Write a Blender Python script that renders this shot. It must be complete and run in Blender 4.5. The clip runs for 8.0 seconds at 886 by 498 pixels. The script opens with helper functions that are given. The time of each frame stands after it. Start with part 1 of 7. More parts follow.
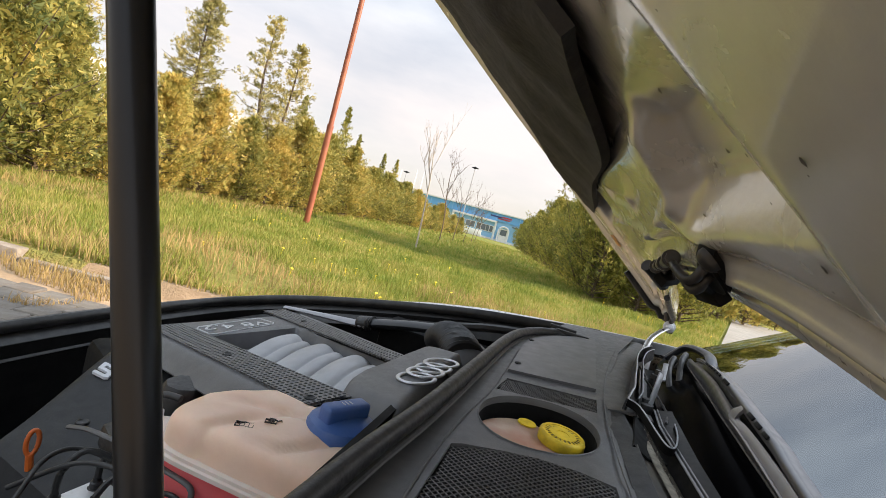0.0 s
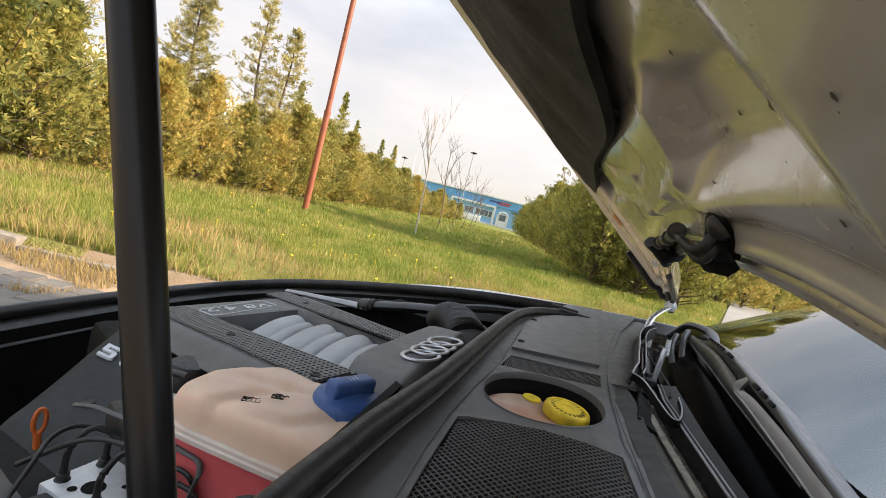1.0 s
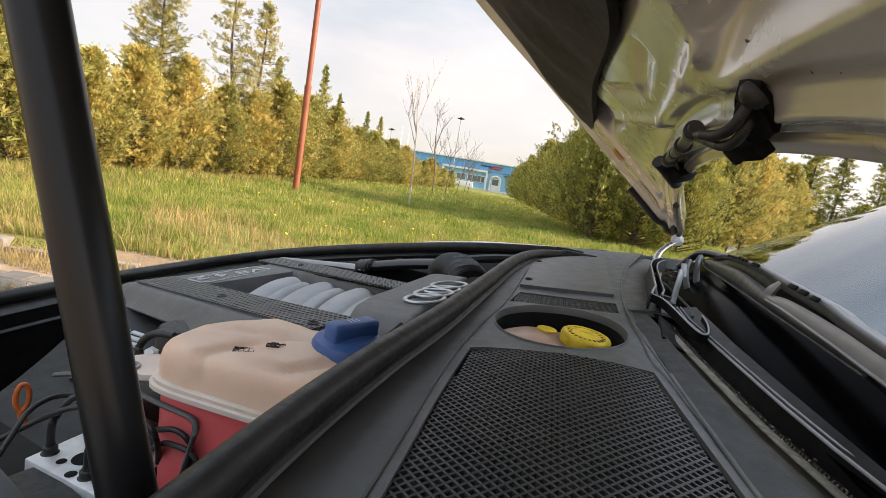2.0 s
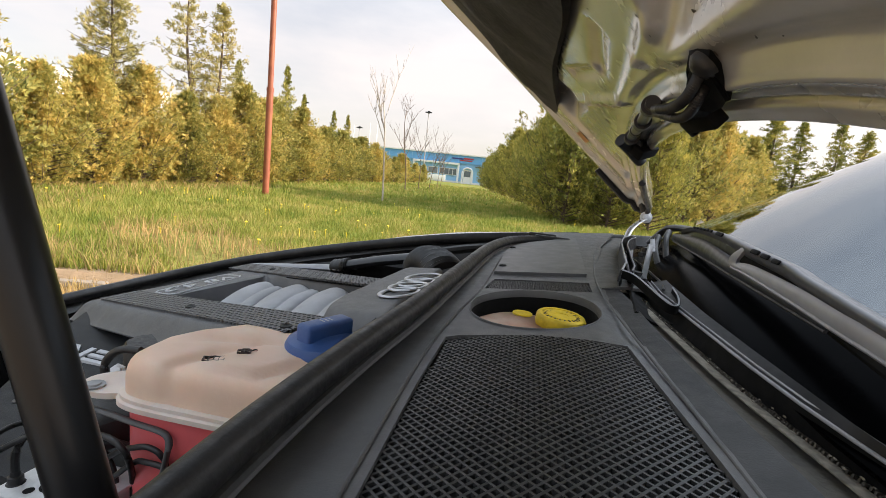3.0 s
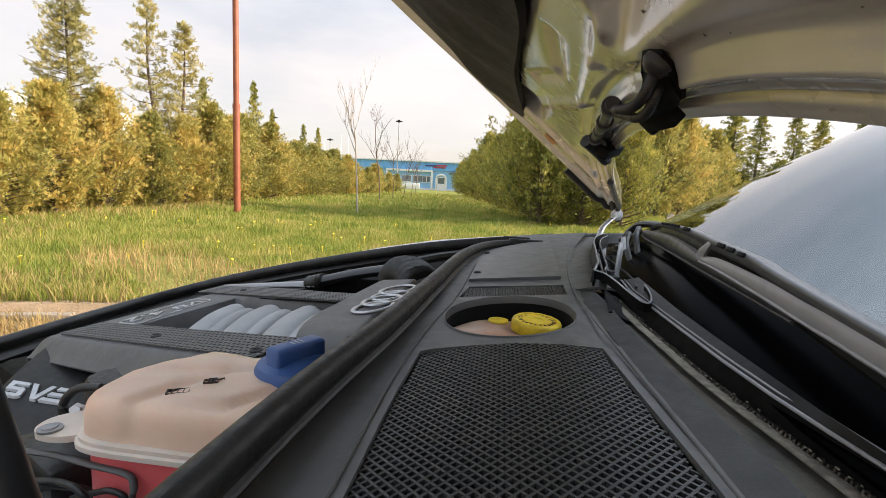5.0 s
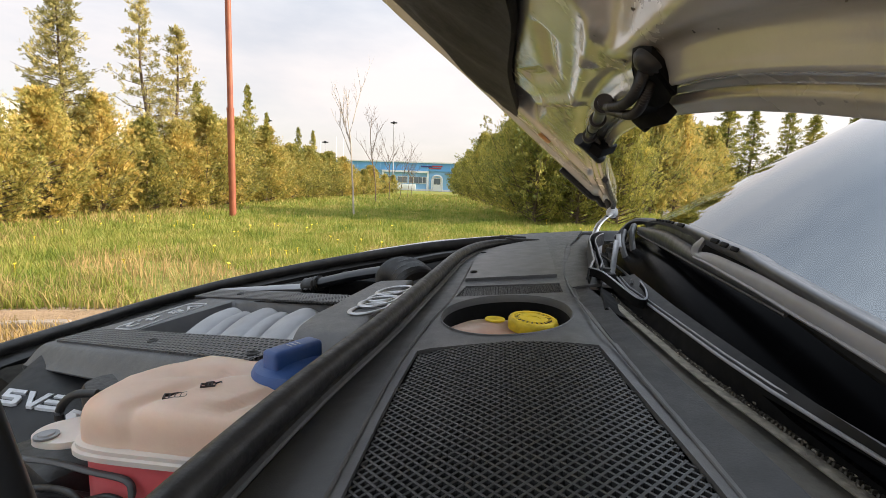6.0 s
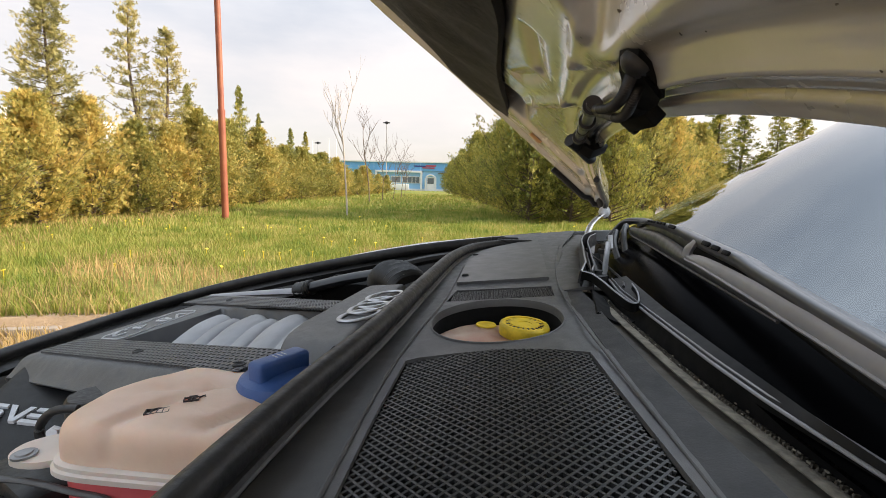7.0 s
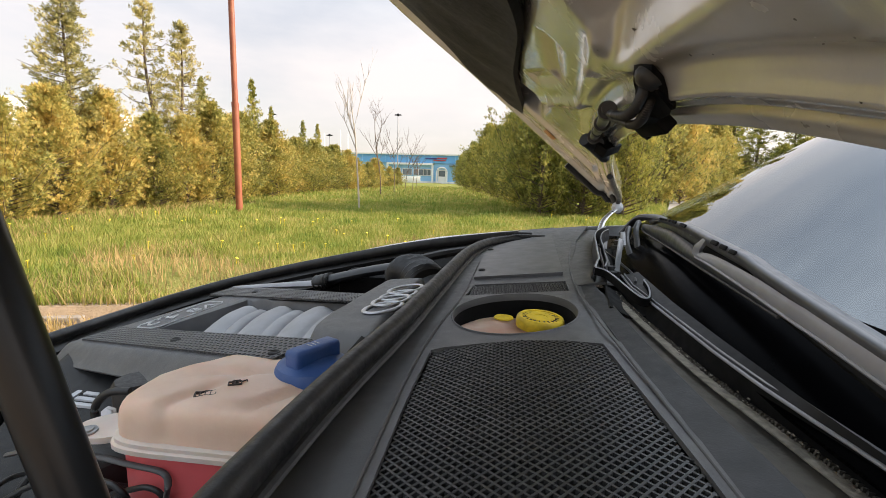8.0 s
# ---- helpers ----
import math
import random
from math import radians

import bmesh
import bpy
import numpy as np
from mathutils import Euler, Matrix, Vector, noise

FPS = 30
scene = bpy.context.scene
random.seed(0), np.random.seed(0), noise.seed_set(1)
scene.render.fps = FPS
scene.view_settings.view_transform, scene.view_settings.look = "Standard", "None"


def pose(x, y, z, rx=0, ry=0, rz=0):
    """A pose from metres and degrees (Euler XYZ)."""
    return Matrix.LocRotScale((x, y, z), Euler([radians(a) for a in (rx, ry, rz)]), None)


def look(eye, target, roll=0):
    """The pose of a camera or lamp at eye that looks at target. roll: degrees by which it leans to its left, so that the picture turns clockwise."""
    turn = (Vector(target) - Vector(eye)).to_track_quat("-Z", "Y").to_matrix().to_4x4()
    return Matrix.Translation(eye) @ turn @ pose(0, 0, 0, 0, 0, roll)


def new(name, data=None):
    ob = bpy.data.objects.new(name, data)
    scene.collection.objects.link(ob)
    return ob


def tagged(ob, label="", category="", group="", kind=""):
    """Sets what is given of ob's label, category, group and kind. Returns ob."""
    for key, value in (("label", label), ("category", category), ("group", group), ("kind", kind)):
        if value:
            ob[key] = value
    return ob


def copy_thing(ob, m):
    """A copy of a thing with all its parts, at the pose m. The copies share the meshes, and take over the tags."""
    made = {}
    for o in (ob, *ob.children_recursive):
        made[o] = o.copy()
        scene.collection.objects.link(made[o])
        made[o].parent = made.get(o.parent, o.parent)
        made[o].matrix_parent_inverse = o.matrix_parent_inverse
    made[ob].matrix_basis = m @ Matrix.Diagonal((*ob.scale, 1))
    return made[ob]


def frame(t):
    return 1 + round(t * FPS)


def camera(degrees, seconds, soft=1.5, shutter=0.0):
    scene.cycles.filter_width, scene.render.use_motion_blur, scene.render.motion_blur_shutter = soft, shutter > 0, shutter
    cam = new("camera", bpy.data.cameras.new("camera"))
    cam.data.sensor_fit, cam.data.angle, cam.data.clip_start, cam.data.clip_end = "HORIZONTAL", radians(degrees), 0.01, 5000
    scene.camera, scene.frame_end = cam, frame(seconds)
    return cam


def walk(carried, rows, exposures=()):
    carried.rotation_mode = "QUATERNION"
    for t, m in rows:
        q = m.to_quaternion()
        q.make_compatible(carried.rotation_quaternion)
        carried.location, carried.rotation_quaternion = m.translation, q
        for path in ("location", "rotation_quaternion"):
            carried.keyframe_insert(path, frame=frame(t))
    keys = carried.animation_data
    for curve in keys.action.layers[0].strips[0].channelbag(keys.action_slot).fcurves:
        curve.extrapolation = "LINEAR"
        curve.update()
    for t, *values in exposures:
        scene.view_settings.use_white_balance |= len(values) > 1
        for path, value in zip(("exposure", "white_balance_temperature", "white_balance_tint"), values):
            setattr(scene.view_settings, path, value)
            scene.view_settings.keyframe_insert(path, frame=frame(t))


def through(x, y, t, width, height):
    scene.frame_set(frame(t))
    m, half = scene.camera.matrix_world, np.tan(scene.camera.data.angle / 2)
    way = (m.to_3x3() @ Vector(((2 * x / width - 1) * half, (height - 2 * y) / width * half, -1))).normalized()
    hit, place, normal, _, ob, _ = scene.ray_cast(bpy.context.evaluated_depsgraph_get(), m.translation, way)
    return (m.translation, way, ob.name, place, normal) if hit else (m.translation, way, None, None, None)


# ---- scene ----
cam = camera(86.4, 8.0, soft=0.7)

PATH = [
    (0, (-0.007, -0.057, 1.18), (-0.483, 1.882, 1.055), 15.2),
    (0.5, (-0.006, -0.053, 1.176), (-0.469, 1.888, 1.042), 15.1),
    (1, (-0.01, -0.055, 1.166), (-0.467, 1.884, 0.985), 14.7),
    (1.5, (-0.013, -0.02, 1.121), (-0.46, 1.911, 0.859), 12.5),
    (3, (-0.004, -0.006, 1.11), (-0.321, 1.944, 0.797), 6.1),
    (3.5, (0.0, 0.0, 1.109), (-0.289, 1.955, 0.803), 5.4),
    (4, (-0.001, -0.002, 1.113), (-0.268, 1.958, 0.811), 5.0),
    (4.5, (0.001, 0.004, 1.114), (-0.242, 1.969, 0.832), 3.9),
    (6, (0.005, 0.003, 1.113), (-0.212, 1.972, 0.84), 2.1),
    (6.5, (0.005, 0.005, 1.114), (-0.199, 1.975, 0.839), 1.7),
    (7, (0.01, 0.013, 1.119), (-0.184, 1.985, 0.844), 1.4),
    (7.5, (0.009, 0.006, 1.115), (-0.188, 1.976, 0.833), 1.4),
    (8, (0.001, -0.019, 1.128), (-0.237, 1.943, 0.821), 1.5),
]
walk(cam, [(t, look(eye, target, roll)) for t, eye, target, roll in PATH], [(0.0, 1.0, 7050, 15), (8.0, 1.0, 7050, 15)])

# ==== the place ====
# ---- light: a low warm sun behind the car, hazy sky ----
SUN_AZ, SUN_EL = radians(-8), radians(26)   # azimuth from +x towards -y
SUN_DIR = Vector((math.cos(SUN_AZ) * math.cos(SUN_EL), -math.sin(SUN_AZ) * math.cos(SUN_EL), math.sin(SUN_EL)))
sun = new("sun", bpy.data.lights.new("sun", "SUN"))
sun.data.energy, sun.data.angle, sun.data.color = 4.2, radians(0.6), (1.0, 0.89, 0.73)
sun.matrix_world = look(SUN_DIR * 50, (0, 0, 0))

world = bpy.data.worlds.new("sky")
scene.world = world
world.use_nodes = True
wn, wl = world.node_tree.nodes, world.node_tree.links
wn.clear()
w_out, w_bg = wn.new("ShaderNodeOutputWorld"), wn.new("ShaderNodeBackground")
w_sky = wn.new("ShaderNodeTexSky")
w_sky.sky_type, w_sky.sun_disc = "NISHITA", False
w_sky.sun_elevation, w_sky.sun_rotation = SUN_EL, math.atan2(SUN_DIR.x, SUN_DIR.y)
w_sky.air_density, w_sky.dust_density = 1.0, 1.6
# thin high cloud over the whole dome
w_co, w_map = wn.new("ShaderNodeTexCoord"), wn.new("ShaderNodeMapping")
w_map.inputs["Scale"].default_value = (1.0, 1.0, 3.2)
w_noise = wn.new("ShaderNodeTexNoise")
w_noise.inputs["Scale"].default_value, w_noise.inputs["Detail"].default_value = 1.7, 7
w_noise.inputs["Roughness"].default_value = 0.55
w_ramp = wn.new("ShaderNodeMapRange")
w_ramp.inputs[1].default_value, w_ramp.inputs[2].default_value = 0.32, 0.68
w_ramp.inputs[3].default_value, w_ramp.inputs[4].default_value = 0.34, 0.93
w_mix = wn.new("ShaderNodeMix")
w_mix.data_type = "RGBA"
# the haze brightens towards the sun and towards the zenith
w_dot = wn.new("ShaderNodeVectorMath")
w_dot.operation = "DOT_PRODUCT"
w_dot.inputs[1].default_value = SUN_DIR
wl.new(w_co.outputs["Generated"], w_dot.inputs[0])
w_glow = wn.new("ShaderNodeMapRange")
w_glow.interpolation_type = "SMOOTHSTEP"
w_glow.inputs[1].default_value, w_glow.inputs[2].default_value = 0.55, 1.0
w_glow.inputs[3].default_value, w_glow.inputs[4].default_value = 0.86, 2.2
wl.new(w_dot.outputs["Value"], w_glow.inputs[0])
w_up = wn.new("ShaderNodeSeparateXYZ")
wl.new(w_co.outputs["Generated"], w_up.inputs[0])
w_zen = wn.new("ShaderNodeMapRange")
w_zen.interpolation_type = "SMOOTHSTEP"
w_zen.inputs[1].default_value, w_zen.inputs[2].default_value = 0.35, 1.0
w_zen.inputs[3].default_value, w_zen.inputs[4].default_value = 1.0, 2.5
wl.new(w_up.outputs["Z"], w_zen.inputs[0])
w_lit = wn.new("ShaderNodeMath")
w_lit.operation = "MULTIPLY"
wl.new(w_glow.outputs[0], w_lit.inputs[0])
wl.new(w_zen.outputs[0], w_lit.inputs[1])
w_cloud = wn.new("ShaderNodeVectorMath")
w_cloud.operation = "SCALE"
# milky and a little warm at the horizon, bluer overhead
w_tint = wn.new("ShaderNodeMix")
w_tint.data_type = "RGBA"
w_tint.inputs[6].default_value, w_tint.inputs[7].default_value = (6.95, 6.85, 6.95, 1), (5.9, 7.2, 8.5, 1)
w_high = wn.new("ShaderNodeMapRange")
w_high.interpolation_type = "SMOOTHSTEP"
w_high.inputs[1].default_value, w_high.inputs[2].default_value = 0.14, 0.55
wl.new(w_up.outputs["Z"], w_high.inputs[0])
wl.new(w_high.outputs[0], w_tint.inputs[0])
wl.new(w_tint.outputs[2], w_cloud.inputs[0])
wl.new(w_lit.outputs[0], w_cloud.inputs["Scale"])
wl.new(w_cloud.outputs[0], w_mix.inputs[7])
wl.new(w_co.outputs["Generated"], w_map.inputs["Vector"])
wl.new(w_map.outputs["Vector"], w_noise.inputs["Vector"])
wl.new(w_noise.outputs["Fac"], w_ramp.inputs[0])
wl.new(w_ramp.outputs[0], w_mix.inputs[0])
wl.new(w_sky.outputs[0], w_mix.inputs[6])
wl.new(w_mix.outputs[2], w_bg.inputs["Color"])
w_bg.inputs["Strength"].default_value = 0.088
wl.new(w_bg.outputs[0], w_out.inputs["Surface"])


# ---- materials ----
def material(name, colour, colour2=None, rough=0.5, rough2=None, metal=0.0, scale=40.0, fine=None, bump=0.0, bump_scale=None,
             detail=6.0, mix_lo=0.35, mix_hi=0.65, spec=0.5, coat=0.0, dust=None, dust_scale=6.0, dust_amount=0.3,
             per_object=0.0, per_island=0.0, transmit=0.0, subsurface=0.0, alpha=1.0, wave=None):
    """A Principled material: two colours mixed by noise, optional dust blotches on upward faces' own pattern, gloss variation and relief."""
    m = bpy.data.materials.new(name)
    m.use_nodes = True
    n, l = m.node_tree.nodes, m.node_tree.links
    b = n["Principled BSDF"]
    co = n.new("ShaderNodeTexCoord")
    def noise_node(s, d=detail, r=0.6):
        t = n.new("ShaderNodeTexNoise")
        t.inputs["Scale"].default_value, t.inputs["Detail"].default_value, t.inputs["Roughness"].default_value = s, d, r
        l.new(co.outputs["Object"], t.inputs["Vector"])
        return t
    def ranged(src, lo, hi, a, z):
        r = n.new("ShaderNodeMapRange")
        for i, v in enumerate((lo, hi, a, z)):
            r.inputs[i + 1].default_value = v
        l.new(src, r.inputs[0])
        return r.outputs[0]
    def mixed(fac, c1, c2):
        x = n.new("ShaderNodeMix")
        x.data_type = "RGBA"
        l.new(fac, x.inputs[0])
        for sock, c in ((x.inputs[6], c1), (x.inputs[7], c2)):
            if isinstance(c, tuple):
                sock.default_value = (*c, 1)
            else:
                l.new(c, sock)
        return x.outputs[2]
    base = noise_node(scale)
    col = mixed(ranged(base.outputs["Fac"], mix_lo, mix_hi, 0, 1), colour, colour2 or tuple(0.8 * c for c in colour))
    if dust:
        blot = noise_node(dust_scale, 8)
        col = mixed(ranged(blot.outputs["Fac"], 0.45, 0.75, 0, dust_amount), col, dust)
    for amount, node, out in ((per_object, "ShaderNodeObjectInfo", "Random"), (per_island, "ShaderNodeNewGeometry", "Random Per Island")):
        if amount:
            src = n.new(node)
            h = n.new("ShaderNodeHueSaturation")
            l.new(ranged(src.outputs[out], 0, 1, 1 - amount, 1 + amount), h.inputs["Value"])
            l.new(ranged(src.outputs[out], 0, 1, 0.5 - 0.06 * amount, 0.5 + 0.06 * amount), h.inputs["Hue"])
            l.new(col, h.inputs["Color"])
            col = h.outputs[0]
    l.new(col, b.inputs["Base Color"])
    r_noise = noise_node(fine or scale * 3)
    l.new(ranged(r_noise.outputs["Fac"], 0.3, 0.7, rough, rough if rough2 is None else rough2), b.inputs["Roughness"])
    b.inputs["Metallic"].default_value = metal
    b.inputs["Specular IOR Level"].default_value = spec
    b.inputs["Coat Weight"].default_value = coat
    b.inputs["Coat Roughness"].default_value = 0.06
    b.inputs["Transmission Weight"].default_value = transmit
    b.inputs["Alpha"].default_value = alpha
    if subsurface:
        b.inputs["Subsurface Weight"].default_value = subsurface
        b.inputs["Subsurface Radius"].default_value = (0.02, 0.012, 0.008)
        b.inputs["Subsurface Scale"].default_value = 0.5
    if bump:
        bn, rel = n.new("ShaderNodeBump"), noise_node(bump_scale or scale * 4, 8)
        bn.inputs["Strength"].default_value, bn.inputs["Distance"].default_value = 1.0, bump
        l.new(rel.outputs["Fac"], bn.inputs["Height"])
        l.new(bn.outputs[0], b.inputs["Normal"])
    return m


def leafy(name, c1, c2, c3, rough=0.6, through=0.35):
    """Leaves: colour varied clump by clump and tree by tree, some light passing through."""
    m = bpy.data.materials.new(name)
    m.use_nodes = True
    n, l = m.node_tree.nodes, m.node_tree.links
    b, out = n["Principled BSDF"], n["Material Output"]
    geo, info = n.new("ShaderNodeNewGeometry"), n.new("ShaderNodeObjectInfo")
    ramp = n.new("ShaderNodeValToRGB")
    ramp.color_ramp.elements[0].color, ramp.color_ramp.elements[1].color = (*c1, 1), (*c3, 1)
    ramp.color_ramp.elements.new(0.5).color = (*c2, 1)
    co, no = n.new("ShaderNodeTexCoord"), n.new("ShaderNodeTexNoise")
    no.inputs["Scale"].default_value, no.inputs["Detail"].default_value = 1.5, 4
    l.new(co.outputs["Object"], no.inputs["Vector"])
    add = n.new("ShaderNodeMath")
    add.operation = "MULTIPLY_ADD"
    add.inputs[1].default_value, add.inputs[2].default_value = 0.55, -0.28
    l.new(geo.outputs["Random Per Island"], add.inputs[0])
    add2 = n.new("ShaderNodeMath")
    add2.operation = "MULTIPLY_ADD"
    add2.inputs[1].default_value = 1.8
    l.new(no.outputs["Fac"], add2.inputs[0])
    l.new(add.outputs[0], add2.inputs[2])
    add3 = n.new("ShaderNodeMath")
    add3.operation = "MULTIPLY_ADD"
    add3.inputs[1].default_value = 0.35
    l.new(info.outputs["Random"], add3.inputs[0])
    sub = n.new("ShaderNodeMath")
    sub.operation = "SUBTRACT"
    sub.inputs[1].default_value = 0.55
    l.new(add2.outputs[0], sub.inputs[0])
    l.new(sub.outputs[0], add3.inputs[2])
    l.new(add3.outputs[0], ramp.inputs[0])
    l.new(ramp.outputs[0], b.inputs["Base Color"])
    b.inputs["Roughness"].default_value = rough
    b.inputs["Specular IOR Level"].default_value = 0.25
    tr, mx = n.new("ShaderNodeBsdfTranslucent"), n.new("ShaderNodeMixShader")
    l.new(ramp.outputs[0], tr.inputs["Color"])
    mx.inputs[0].default_value = through
    l.new(b.outputs[0], mx.inputs[1])
    l.new(tr.outputs[0], mx.inputs[2])
    l.new(mx.outputs[0], out.inputs["Surface"])
    return m


